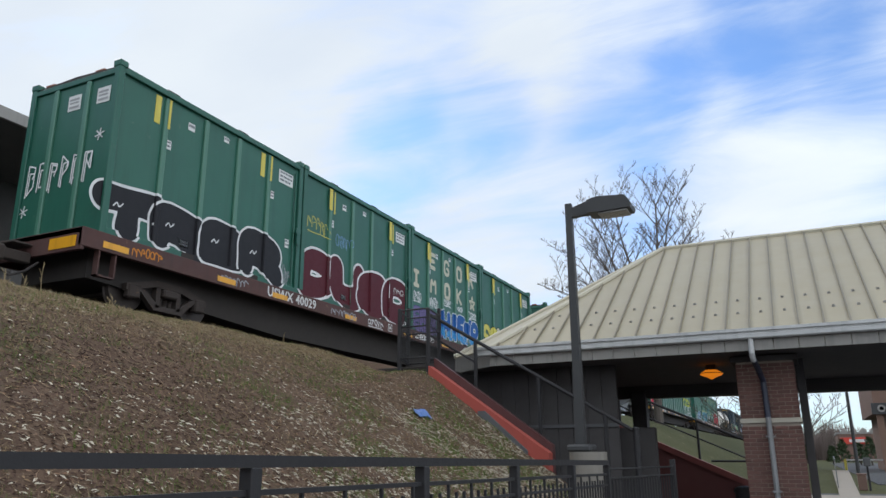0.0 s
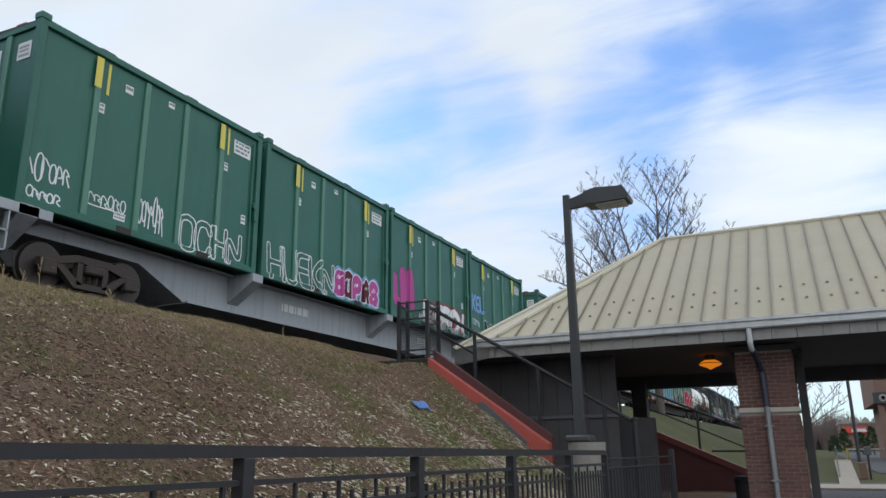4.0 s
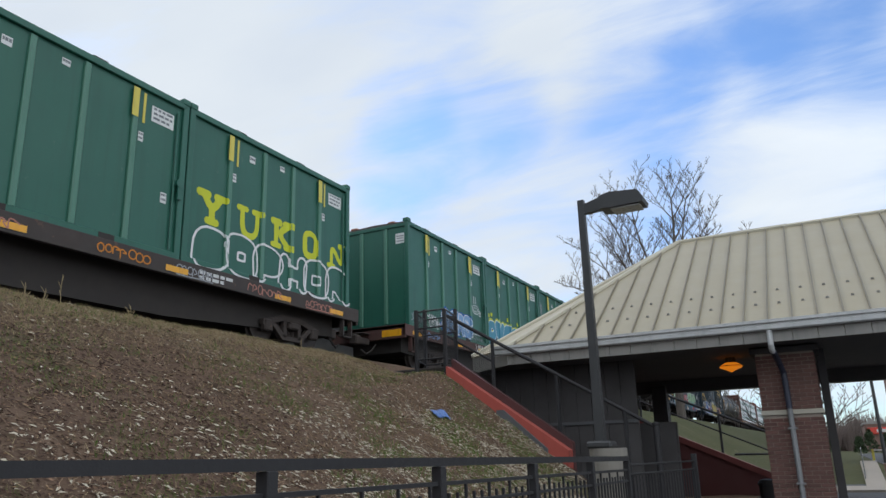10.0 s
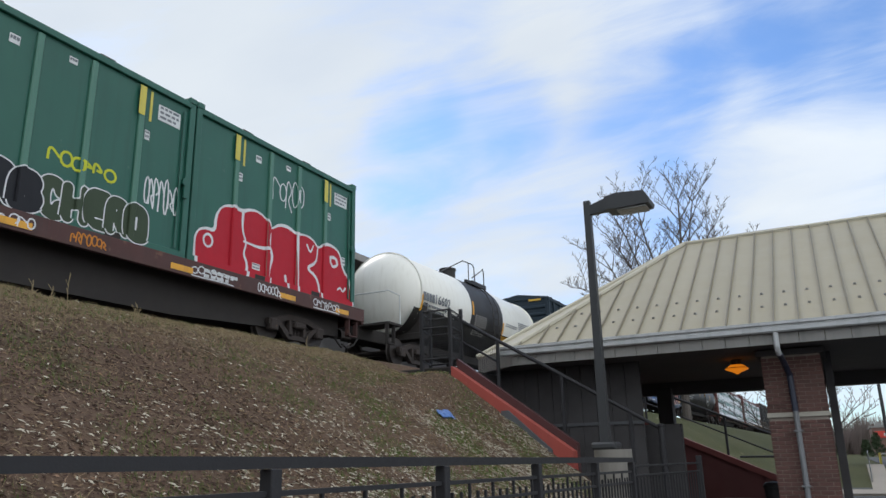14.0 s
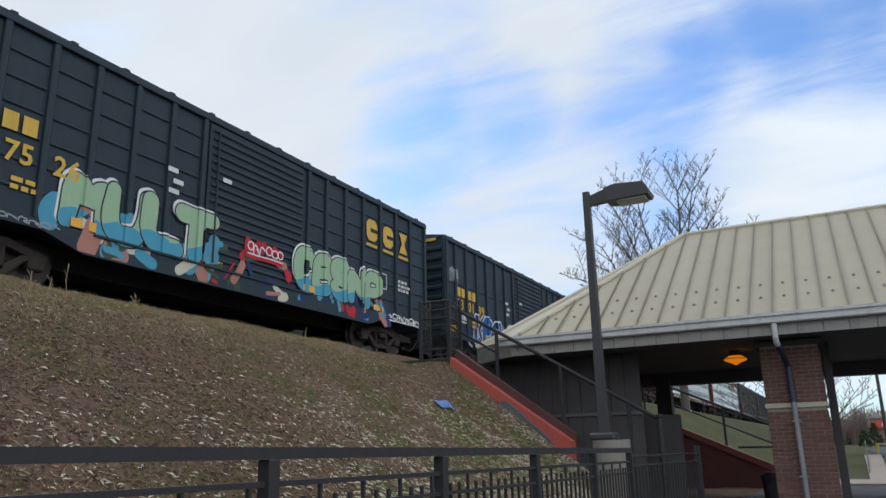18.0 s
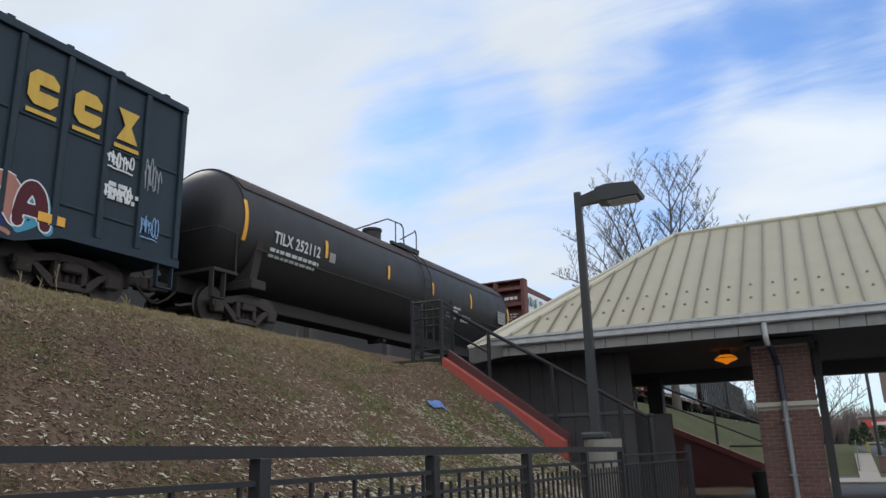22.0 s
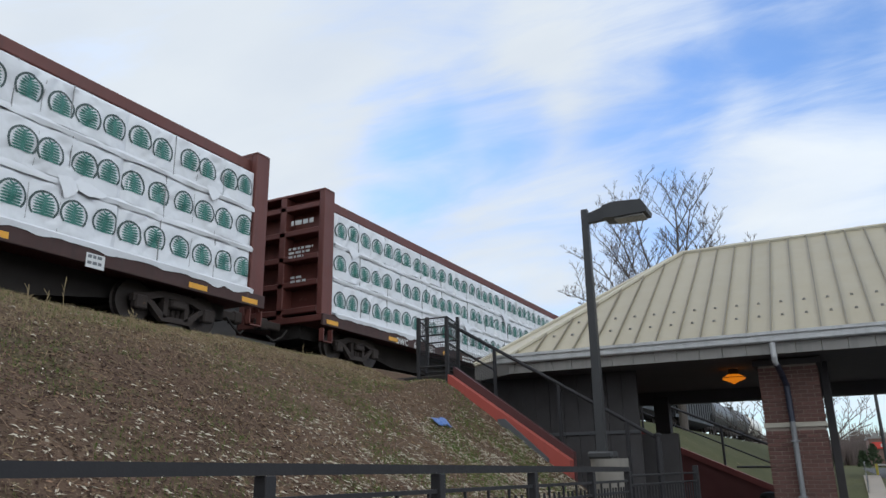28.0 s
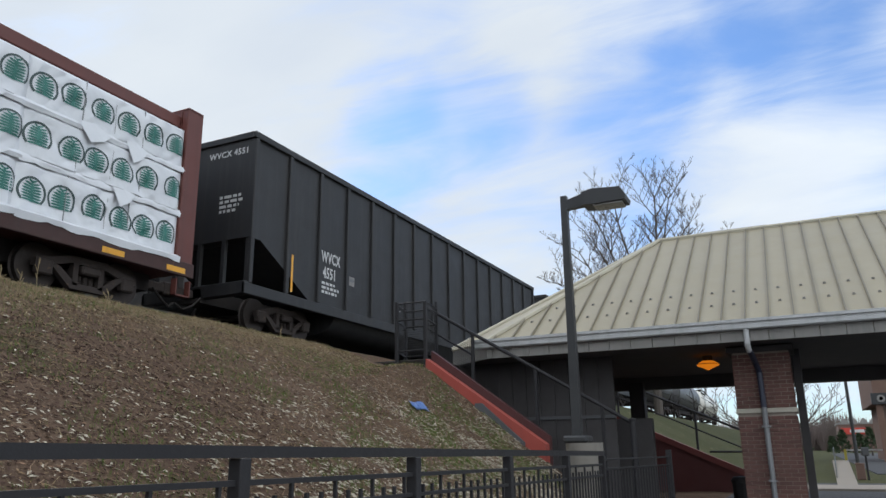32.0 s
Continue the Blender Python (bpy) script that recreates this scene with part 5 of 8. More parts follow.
def flat_car(s, length, number, mat, label):
    car = thing("flat_car", label, "railway flat car", at=pose(XC, 0, ZR))
    part("deck", Geo().box(-1.36, 1.36, -0.35, length + 0.35, 1.16, 1.27, 0.01), SILL, car)
    for sx in (-1, 1):
        part("side_sill", Geo().box(min(sx * 1.30, sx * 1.40), max(sx * 1.30, sx * 1.40), -0.35, length + 0.35, 0.92, 1.275, 0.01), mat, car, "weathered side sill")
    part("center_sill", Geo().prism([(0.2, 0.5), (3.2, 0.35), (6, 0.2), (length - 6, 0.2), (length - 3.2, 0.35), (length - 0.2, 0.5), (length - 0.2, 1.1), (0.2, 1.1)], 0, -0.9, 0.9), UNDER, car, "black fish-belly centre sill")
    for y in (-0.35, length + 0.27):
        part("end_sill", Geo().box(-1.38, 1.38, y, y + 0.08, 0.85, 1.28, 0.01), mat, car)
    truck(car, 2.1)
    truck(car, length - 2.1)
    coupler(car, -0.35, -1)
    coupler(car, length + 0.35, 1)
    reflectors(car, 1.402, 0.99, [0.1, 3.1, 5.0, 8.2, 11.6, 14.4, 17.9, 21.2, length - 1.0], (0.58, 0.12))
    part("end_reflector", Geo().box(0.55, 1.25, -0.362, -0.351, 0.92, 1.13), ORANGE, car, "orange reflector")
    lettering("car_number", number, 0.33, WHITE, car, on_side(1.404, 5.8, 1.09), "white stencilled car number")
    bars("data_panel", car, 1.402, 12.4, 1.12, [1.3, 1.1], WHITE, 0.07, 0.04)
    bars("data_panel", car, 1.402, 18.8, 1.10, [1.0, 0.7], WHITE, 0.07, 0.04)
    sq = Geo()
    for a, b, c, d in ((0, 0.24, 0, 0.02), (0, 0.24, 0.2, 0.22), (0, 0.02, 0, 0.22), (0.22, 0.24, 0, 0.22), (0.08, 0.16, 0.07, 0.15)):
        sq.box(1.402, 1.406, 10.6 + a, 10.6 + b, 0.98 + c, 0.98 + d)
    part("test_mark", sq, WHITE, car, "white test mark square")
    # steps, grab irons and the end ladder
    for y in (0.05, length - 0.35):
        part("step", Geo().box(1.25, 1.38, y, y + 0.03, 0.45, 0.92).box(1.25, 1.38, y + 0.37, y + 0.40, 0.45, 0.92).box(1.25, 1.38, y, y + 0.40, 0.45, 0.48), mat, car)
    part("brake_platform", Geo().box(-0.9, 0.1, -0.75, -0.36, 1.05, 1.09, 0.01), SILL, car)
    return on_train(car, s)


def spine_car(s, length, label):
    car = thing("spine_car", label, "railway flat car", at=pose(XC, 0, ZR))
    part("side_sill", Geo().prism([(-0.3, 1.02), (3.3, 1.02), (4.6, 0.42), (length - 4.6, 0.42), (length - 3.3, 1.02), (length + 0.3, 1.02), (length + 0.3, 1.28), (-0.3, 1.28)], 0, -0.62, 0.62), GREYCAR, car, "light grey fish-belly spine")
    part("bottom_flange", Geo().prism([(4.6, 0.40), (length - 4.6, 0.40), (length - 4.6, 0.44), (4.6, 0.44)], 0, -0.75, 0.75), GREYCAR, car)
    part("top_flange", Geo().box(-0.8, 0.8, -0.3, length + 0.3, 1.262, 1.29), GREYCAR, car)
    for y in (0.3, 6.15, 12.4, 18.6, length - 0.3):
        part("cross_arm", Geo().add([(sx, yy, zz) for yy in (y - 0.18, y + 0.18) for sx, zz in ((-1.36, 1.10), (-1.36, 1.29), (1.36, 1.29), (1.36, 1.10), (0.62, 0.62), (-0.62, 0.62))],
                                    [(0, 1, 2, 3, 4, 5), (6, 7, 8, 9, 10, 11)] + [(i, (i + 1) % 6, 6 + (i + 1) % 6, 6 + i) for i in range(6)]), GREYCAR, car, "grey container support arm")
    part("end_platform", Geo().box(-1.3, 1.36, -0.45, 0.75, 1.10, 1.28, 0.01), GREYCAR, car)
    part("end_platform", Geo().box(-1.3, 1.36, length - 0.75, length + 0.45, 1.10, 1.28, 0.01), GREYCAR, car)
    part("end_reflector", Geo().box(0.75, 1.3, -0.462, -0.451, 1.08, 1.27), ORANGE, car, "orange reflector")
    part("end_reflector", Geo().box(1.361, 1.366, length - 0.5, length + 0.1, 1.12, 1.27), ORANGE, car, "orange reflector")
    for y in (-0.4, length + 0.02):
        part("step", Geo().box(1.22, 1.34, y, y + 0.03, 0.42, 1.1).box(1.22, 1.34, y + 0.37, y + 0.40, 0.42, 1.1).box(1.22, 1.34, y, y + 0.40, 0.42, 0.45).box(1.22, 1.34, y, y + 0.40, 0.75, 0.78), GREYCAR, car)
    fr = Geo()
    for x in (0.62, 1.28):
        fr.box(x - 0.03, x + 0.03, length + 0.36, length + 0.42, 1.28, 1.92)
    for z in (1.32, 1.58, 1.86):
        fr.box(0.62, 1.28, length + 0.37, length + 0.41, z, z + 0.06)
    part("end_ladder", fr, YELLOW, car, "yellow end ladder frame")
    truck(car, 1.9)
    truck(car, length - 1.9)
    coupler(car, -0.35, -1)
    coupler(car, length + 0.35, 1)
    bars("car_number", car, 0.63, 8.0, 0.78, [1.2], WHITE, 0.2, 0.04)
    bars("data_panel", car, 0.63, 15.6, 0.95, [0.9, 0.7], WHITE, 0.07, 0.05)
    part("round_mark", Geo().cyl((0.62, 16.9, 0.75), (0.63, 16.9, 0.75), 0.1, n=16), WHITE, car)
    return on_train(car, s)


CONTAINER_CARS = [
    (8.93, "flat", SILL_RED, 6.12), (35.86, "spine", None, 6.257), (63.0, "flat", SILL, 6.10), (90.69, "flat", SILL_RED, 6.11)]
CONTAINERS = []


def build_container_cars():
    texts = ["USWX 40029", "", "USWX 80519", "USWX 85011"]
    for k, (s, kind, mat, pitch) in enumerate(CONTAINER_CARS):
        L = 4 * pitch
        if kind == "flat":
            flat_car(s, L, texts[k], mat, "long weathered flat car loaded with green waste containers")
            z = 1.28
        else:
            spine_car(s, L, "light grey spine car loaded with green waste containers")
            z = 1.295
        for i in range(4):
            CONTAINERS.append(container("dark green ribbed steel waste container on a flat car", s + i * pitch + 0.07, z, k * 4 + i))


build_container_cars()


# ---- tank cars


def tank_car(s, length, y0, y1, r, axis, body, label, bands=(), dome_y=None, bogie=2.0):
    """y0, y1: the shell's welded ends; bands: (from, to, material)."""
    car = thing("tank_car", label, "railway tank car", at=pose(XC, 0, ZR))
    hd = 0.62
    head = [(0.0, 0.02), (0.03, 0.35), (0.10, 0.70), (0.22, 1.02), (0.38, 1.26), (0.54, 1.41), (hd, r)]
    head = [(a, min(b * r / 1.5, r)) for a, b in head]
    edges = [y0] + [b for a, b, m in bands for b in (a, b)] + [y1]
    segs = bands or [(y0, y1, body)]
    for k, (a, b, m) in enumerate(segs):
        prof = [(a - y0, r), (b - y0, r)]
        if k == 0:
            prof = [(p - hd, q) for p, q in head] + prof[1:]
        if k == len(segs) - 1:
            prof = prof[:-1] + [(y1 - y0 + hd - p, q) for p, q in reversed(head)]
        g = Geo().lathe(prof, (0, y0, axis), (0, 1, 0), 56)
        g.smooth = True
        part("tank_shell", g, m, car)
    for y in (y0, y1):
        part("weld_ring", Geo().lathe([(-0.02, r), (-0.012, r + 0.006), (0.012, r + 0.006), (0.02, r)], (0, y, axis), (0, 1, 0), 48), segs[0][2] if y == y0 else segs[-1][2], car)
    part("underframe", Geo().box(-0.35, 0.35, 0.0, length, 0.72, 1.12, 0.02), UNDER, car)
    for y in (bogie, length - bogie):
        part("saddle", Geo().prism([(-1.2, 1.1), (1.2, 1.1), (1.42, axis - 0.35), (1.0, axis - r * 0.62), (0.0, axis - r + 0.05), (-1.0, axis - r * 0.62), (-1.42, axis - 0.35)], 1, y - 0.12, y + 0.12), UNDER, car, "black tank saddle")
        part("bolster", Geo().box(-1.4, 1.4, y - 0.25, y + 0.25, 0.9, 1.12, 0.02), UNDER, car)
    for y, d in ((0.0, -1), (length, 1)):
        part("end_platform", Geo().box(-1.4, 1.4, min(y, y - d * 0.75), max(y, y - d * 0.75), 1.08, 1.16, 0.01), UNDER, car)
        part("end_handrail", Geo().tube([(1.36, y - d * 0.7, 1.16), (1.36, y - d * 0.68, 2.05), (1.30, y - d * 0.12, 2.12), (1.2, y - d * 0.08, 2.1), (-1.2, y - d * 0.08, 2.1), (-1.36, y - d * 0.2, 2.0), (-1.36, y - d * 0.7, 1.16)], 0.022, 6), WHITE if bands else UNDER, car)
        part("step", Geo().box(1.26, 1.38, min(y, y - d * 0.4), max(y, y - d * 0.4), 0.5, 0.53).box(1.26, 1.38, y - d * 0.02 - 0.015, y - d * 0.02 + 0.015, 0.5, 1.1).box(1.26, 1.38, y - d * 0.38 - 0.015, y - d * 0.38 + 0.015, 0.5, 1.1), UNDER, car)
    part("running_rail", Geo().tube([(r * 0.97, y0 + 0.4, axis - 0.62), (r * 0.97, y1 - 0.4, axis - 0.62)], 0.02, 6), UNDER, car)
    dy = dome_y if dome_y is not None else (y0 + y1) / 2
    part("dome", Geo().lathe([(0, 0.30), (0.46, 0.30), (0.47, 0.33), (0.55, 0.33), (0.56, 0.1)], (0, dy, axis + r - 0.12), (0, 0, 1), 20), TANKBLACK, car, "black valve dome")
    part("valve", Geo().cyl((0, dy - 0.9, axis + r - 0.05), (0, dy - 0.9, axis + r + 0.2), 0.07, 0.02, n=10), TANKBLACK, car)
    part("walkway", Geo().box(-0.9, 0.9, dy + 0.35, dy + 1.6, axis + r - 0.12, axis + r - 0.06).box(0.80, 0.9, dy - 0.2, dy + 1.6, axis + r - 0.22, axis + r - 0.121), TANKBLACK, car)
    for sx in (-0.85, 0.85):
        part("safety_rail", Geo().tube([(sx, dy - 2.4, axis + r - 0.33), (sx, dy - 0.4, axis + r + 0.56), (sx, dy + 0.45, axis + r + 0.60), (sx, dy + 0.6, axis + r + 0.5), (sx, dy + 0.65, axis + r - 0.1)], 0.022, 6), TANKBLACK, car)
        part("safety_rail", Geo().tube([(sx, dy + 0.4, axis + r + 0.05), (sx, dy + 1.3, axis + r + 0.52), (sx, dy + 1.42, axis + r + 0.62), (sx, dy + 1.5, axis + r + 0.5), (sx, dy + 1.5, axis + r - 0.3)], 0.022, 6), TANKBLACK, car)
        part("safety_rail", Geo().tube([(sx, dy + 0.1, axis + r + 0.6), (sx, dy + 0.1, axis + r - 0.1)], 0.02, 6), TANKBLACK, car)
    ladder = Geo()
    for yy in (dy + 0.75, dy + 1.25):
        pts = [(math.cos(a) * (r + 0.08), yy, axis + math.sin(a) * (r + 0.08)) for a in [radians(q) for q in (75, 55, 35, 15, 0)]] + [(r + 0.1, yy, 1.0), (r + 0.1, yy, 0.6)]
        ladder.tube(pts, 0.02, 6)
    for i in range(8):
        ladder.cyl((r + 0.1, dy + 0.75, 0.65 + i * 0.28), (r + 0.1, dy + 1.25, 0.65 + i * 0.28), 0.014, n=6)
    part("ladder", ladder, UNDER, car)
    part("outlet", Geo().cyl((0, (y0 + y1) / 2, axis - r - 0.35), (0, (y0 + y1) / 2, axis - r + 0.05), 0.18, n=12).cyl((-0.3, (y0 + y1) / 2, axis - r - 0.3), (0.3, (y0 + y1) / 2, axis - r - 0.3), 0.09, n=10), UNDER, car)
    truck(car, bogie)
    truck(car, length - bogie)
    coupler(car, 0.0, -1)
    coupler(car, length, 1)
    car["r"], car["axis"] = r, axis
    return on_train(car, s)


def on_tank(r, axis, deg, y):
    """A flat sheet on the shell at that angle above its middle."""
    a = radians(deg)
    n = Vector((math.cos(a), 0, math.sin(a)))
    u = Vector((-math.sin(a), 0, math.cos(a)))
    p = n * (r + 0.006) + Vector((0, y, axis))
    return Matrix(((0, u.x, n.x, p.x), (1, u.y, n.y, p.y), (0, u.z, n.z, p.z), (0, 0, 0, 1)))


def curved_strip(r, axis, y0, y1, d0, d1, n=10):
    """A strip of paint or sheet that follows the shell."""
    g = Geo()
    v, f = [], []
    for i in range(n + 1):
        a = radians(d0 + (d1 - d0) * i / n)
        for y in (y0, y1):
            v.append((math.cos(a) * (r + 0.004), y, axis + math.sin(a) * (r + 0.004)))
        for y in (y0, y1):
            v.append((math.cos(a) * (r - 0.01), y, axis + math.sin(a) * (r - 0.01)))
    for i in range(n):
        a, b = i * 4, i * 4 + 4
        f += [(a, a + 1, b + 1, b), (a + 2, b + 2, b + 3, a + 3), (a, b, b + 2, a + 2), (a + 1, a + 3, b + 3, b + 1)]
    return g.add(v, f + [(0, 2, 3, 1), (4 * n, 4 * n + 1, 4 * n + 3, 4 * n + 2)])


def curved_bars(name, car, r, axis, y, deg, rows, mat, size=0.07, label="small stencilled data"):
    g = Geo()
    rnd = random.Random(int(y * 31 + deg))
    for k, width in enumerate(rows):
        d1 = deg - k * math.degrees(size * 1.7 / r)
        p = 0.0
        while p < width:
            w = min(rnd.uniform(0.07, 0.22), width - p)
            h = curved_strip(r + 0.002, axis, y + p, y + p + w, d1 - math.degrees(size / r), d1, 2)
            g.add(h.v, h.f)
            p += w + 0.05
    return tagged(part(name, g, mat, car, label), label, kind="stuff")


def wrapped(ob, r, axis):
    """Bend flat lettering round the shell: its local x runs along y, its local y up the curve."""
    for v in ob.data.vertices:
        a = v.co.y / r
        v.co = (v.co.x, (r + v.co.z) * math.sin(a), (r + v.co.z) * math.cos(a) - r)


GT_S, GT_L = 116.78, 13.1
white_tank = tank_car(GT_S, GT_L, 1.95, 12.0, 1.46, 2.44, TANKWHITE, "white tank car with a wide black middle band",
                [(1.95, 5.6, TANKWHITE), (5.6, 8.45, TANKBLACK), (8.45, 12.0, TANKWHITE)], 6.6, 2.26)
part("lower_shell", curved_strip(1.463, 2.44, 1.6, 12.35, -80, -23, 10), TANKBLACK, white_tank, "black lower shell")
for y in (1.95, 5.7, 8.46, 11.85):
    part("reflector", curved_strip(1.466, 2.44, y, y + 0.10, -26 if y != 5.7 else -8, -4 if y != 5.7 else 12), ORANGE, white_tank, "yellow reflector strip")
part("placard_panel", curved_strip(1.468, 2.44, 8.55, 9.5, -38, -24), ORANGE, white_tank, "yellow data panel")
ob = lettering("car_number", "16602", 0.42, PRINT, white_tank, on_tank(1.46, 2.44, -6, 3.35), "black car number")
for k in range(4):
    part("owner_mark", Geo().box(1.458, 1.468, 2.02 + k * 0.2, 2.17 + k * 0.2, 2.15, 2.42), PRINT, white_tank, "plain black owner mark")
curved_bars("data_panel", white_tank, 1.463, 2.44, 2.1, -15, [1.6, 1.5], PRINT, 0.075)
curved_bars("data_panel", white_tank, 1.463, 2.44, 10.1, 6, [1.4, 1.6, 1.6, 1.6, 1.5, 1.6, 1.2], PRINTSOFT, 0.05)
curved_bars("data_panel", white_tank, 1.463, 2.44, 8.75, -3, [1.2, 1.1], PRINTSOFT, 0.045)
part("placard", Geo().prism([(11.41, 1.70), (11.63, 1.48), (11.41, 1.26), (11.19, 1.48)], 0, 1.18, 1.19), PLACARD, white_tank, "white diamond placard")
sign(white_tank, 1.30, 10.15, 1.62, 0.42, 0.3, 2, "data_frame", "dark framed data plate", PRINT)
curved_bars("data_panel", white_tank, 1.463, 2.44, 5.95, -6, [1.0] * 11, FASCIA, 0.042)

TX_S, TX_L = 164.5, 17.65
black_tank = tank_car(TX_S, TX_L, 0.85, 16.7, 1.48, 2.45, TANKBLACK, "long black tank car with a rust-tinged top", (), 8.5, 1.45)
part("rust_band", curved_strip(1.482, 2.45, 0.95, 16.6, 34, 118, 12), TANKRUST, black_tank, "rust-brown streaked top")
for y, d0, d1 in ((0.85, -20, 18), (3.95, -10, 8), (7.13, -9, 7), (9.98, -9, 7), (13.0, -9, 12), (16.58, -14, 11)):
    part("reflector", curved_strip(1.483, 2.45, y - 0.05, y + 0.06, d0, d1), ORANGE, black_tank, "orange reflector strip")
lettering("car_number", "TILX 252112", 0.40, WHITE, black_tank, on_tank(1.48, 2.45, -8, 2.77), "white car number", squeeze=0.8)
curved_bars("data_panel", black_tank, 1.483, 2.45, 1.8, -18, [1.9, 1.8], WHITE, 0.085)
curved_bars("data_panel", black_tank, 1.483, 2.45, 11.2, -14, [1.0, 0.8, 0.6, 0.8], WHITE, 0.07)
curved_bars("data_panel", black_tank, 1.483, 2.45, 12.4, -22, [0.7, 0.6], WHITE, 0.09)
sign(black_tank, 1.475, 15.86, 2.25, 0.75, 0.5, 3, "data_plate", "grey data plate", FASCIA)
on_sq = curved_strip(1.483, 2.45, 4.1, 4.36, -13, -3)
part("test_mark", on_sq, FASCIA, black_tank, "grey test mark square")


# ---- box cars


POSTS = (0.02, 0.70, 1.56, 2.44, 3.32, 4.20, 5.08, 5.95)
FAR_POSTS = (0.14, 1.07, 1.93, 2.81, 3.71, 4.58, 5.44, 6.2)


def box_car(s, length, label, door, corrugated, number, seed):
    car = thing("box_car", label, "railway box car", at=pose(XC, 0, ZR))
    W, Z0, Z1 = 1.46, 0.92, 4.36
    part("body", Geo().box(-W, W, 0.06, length - 0.06, Z0, Z1), BLUECAR, car)
    part("roof", Geo().prism([(-W - 0.05, Z1 - 0.03), (W + 0.05, Z1 - 0.03), (W + 0.05, Z1 + 0.03), (0.0, Z1 + 0.26), (-W - 0.05, Z1 + 0.03)], 1, 0.0, length), BLUECAR, car)
    n_roof = 14
    for i in range(n_roof):
        y = length * (i + 0.5) / n_roof
        part("roof_rib", Geo().add([(sx, yy, z) for yy in (y - 0.06, y + 0.06) for sx, z in ((-W - 0.05, Z1 + 0.025), (0, Z1 + 0.255), (W + 0.05, Z1 + 0.025), (W + 0.05, Z1 + 0.07), (0, Z1 + 0.30), (-W - 0.05, Z1 + 0.07))],
                                   [(0, 1, 4, 5), (1, 2, 3, 4), (6, 11, 10, 7), (7, 10, 9, 8), (0, 5, 11, 6), (2, 8, 9, 3), (5, 4, 10, 11), (4, 3, 9, 10), (0, 6, 7, 1), (1, 7, 8, 2)]), BLUECAR, car)
    for sx in (-1, 1):
        a, b = sorted((sx * (W - 0.02), sx * (W + 0.08)))
        part("top_chord", Geo().box(a, b, 0.0, length, Z1 - 0.14, Z1 - 0.02, 0.01), BLUECAR, car)
        part("side_sill", Geo().prism([(0.0, 0.86), (2.6, 0.86), (3.4, 0.62), (length - 3.4, 0.62), (length - 2.6, 0.86), (length, 0.86), (length, 1.02), (0, 1.02)], 0, a, b), BLUECAR, car)
        ys = [*POSTS, *[length - q for q in FAR_POSTS]]
        for y in ys:
            if not door[0] - 0.1 < y < door[1] - 0.05:
                part("side_post", Geo().box(a, b, y, y + 0.12, 1.02, Z1 - 0.14, 0.02), BLUECAR, car)
        # pressed ribs of the side sheets
        for y0, y1 in zip(sorted(ys), sorted(ys)[1:]):
            if y1 - y0 > 1.3 or y0 > door[0] - 0.3 and y1 < door[1] + 0.3 or y1 - y0 < 0.3:
                continue
            for k in range(6 if corrugated else 2):
                z = 1.45 + k * (0.46 if corrugated else 1.35)
                part("side_rib", Geo().box(min(sx * W, sx * (W + 0.03)), max(sx * W, sx * (W + 0.03)), y0 + 0.14, y1 - 0.03, z, z + 0.05, 0.012), BLUECAR, car)
        d0, d1 = door
        part("door", Geo().box(min(sx * W, sx * (W + 0.05)), max(sx * W, sx * (W + 0.05)), d0, d1, 1.02, Z1 - 0.16, 0.01), BLUECAR, car, "corrugated sliding door")
        for k in range(17):
            z = 1.16 + k * 0.178
            part("door_rib", Geo().box(min(sx * (W + 0.045), sx * (W + 0.09)), max(sx * (W + 0.045), sx * (W + 0.09)), d0 + 0.08, d1 - 0.08, z, z + 0.075, 0.02), BLUECAR, car)
        part("door_rod", Geo().cyl((sx * (W + 0.11), d0 + 0.22, 1.1), (sx * (W + 0.11), d0 + 0.22, Z1 - 0.3), 0.02, n=6), BLUECAR, car)
        part("door_track", Geo().box(min(sx * W, sx * (W + 0.12)), max(sx * W, sx * (W + 0.12)), d0 - 2.6, d1 + 0.3, 0.98, 1.02), BLUECAR, car)
        lad = Geo()
        for yy in (0.12, 0.55):
            lad.cyl((sx * (W + 0.11), yy, 0.62), (sx * (W + 0.11), yy, 2.3), 0.014, n=6)
        for k in range(5):
            lad.cyl((sx * (W + 0.11), 0.12, 0.64 + k * 0.4), (sx * (W + 0.11), 0.55, 0.64 + k * 0.4), 0.012, n=6)
        part("ladder", lad, BLUECAR, car)
        for yy in (0.1, length - 0.5):
            part("step", Geo().box(sx * W - 0.05, sx * W + 0.05, yy, yy + 0.03, 0.4, 0.9).box(sx * W - 0.05, sx * W + 0.05, yy + 0.37, yy + 0.40, 0.4, 0.9).box(sx * W - 0.05, sx * W + 0.05, yy, yy + 0.40, 0.4, 0.43), BLUECAR, car)
    # corrugated ends
    for y, d in ((0.06, -1), (length - 0.06, 1)):
        for k in range(9):
            z = 1.08 + k * 0.345
            pts = [(0.0, z), (d * 0.07, z + 0.07), (d * 0.07, z + 0.14), (0.0, z + 0.21)]
            part("end_rib", Geo().prism([(y + p, q) for p, q in pts], 0, -W + 0.12, W - 0.12), BLUECAR, car)
        part("end_post", Geo().box(W - 0.10, W + 0.02, min(y, y + d * 0.07), max(y, y + d * 0.07), Z0, Z1, 0.01), BLUECAR, car)
        part("end_post", Geo().box(-W - 0.02, -W + 0.10, min(y, y + d * 0.07), max(y, y + d * 0.07), Z0, Z1, 0.01), BLUECAR, car)
    part("underframe", Geo().box(-0.4, 0.4, 0.2, length - 0.2, 0.55, 0.95), UNDER, car)
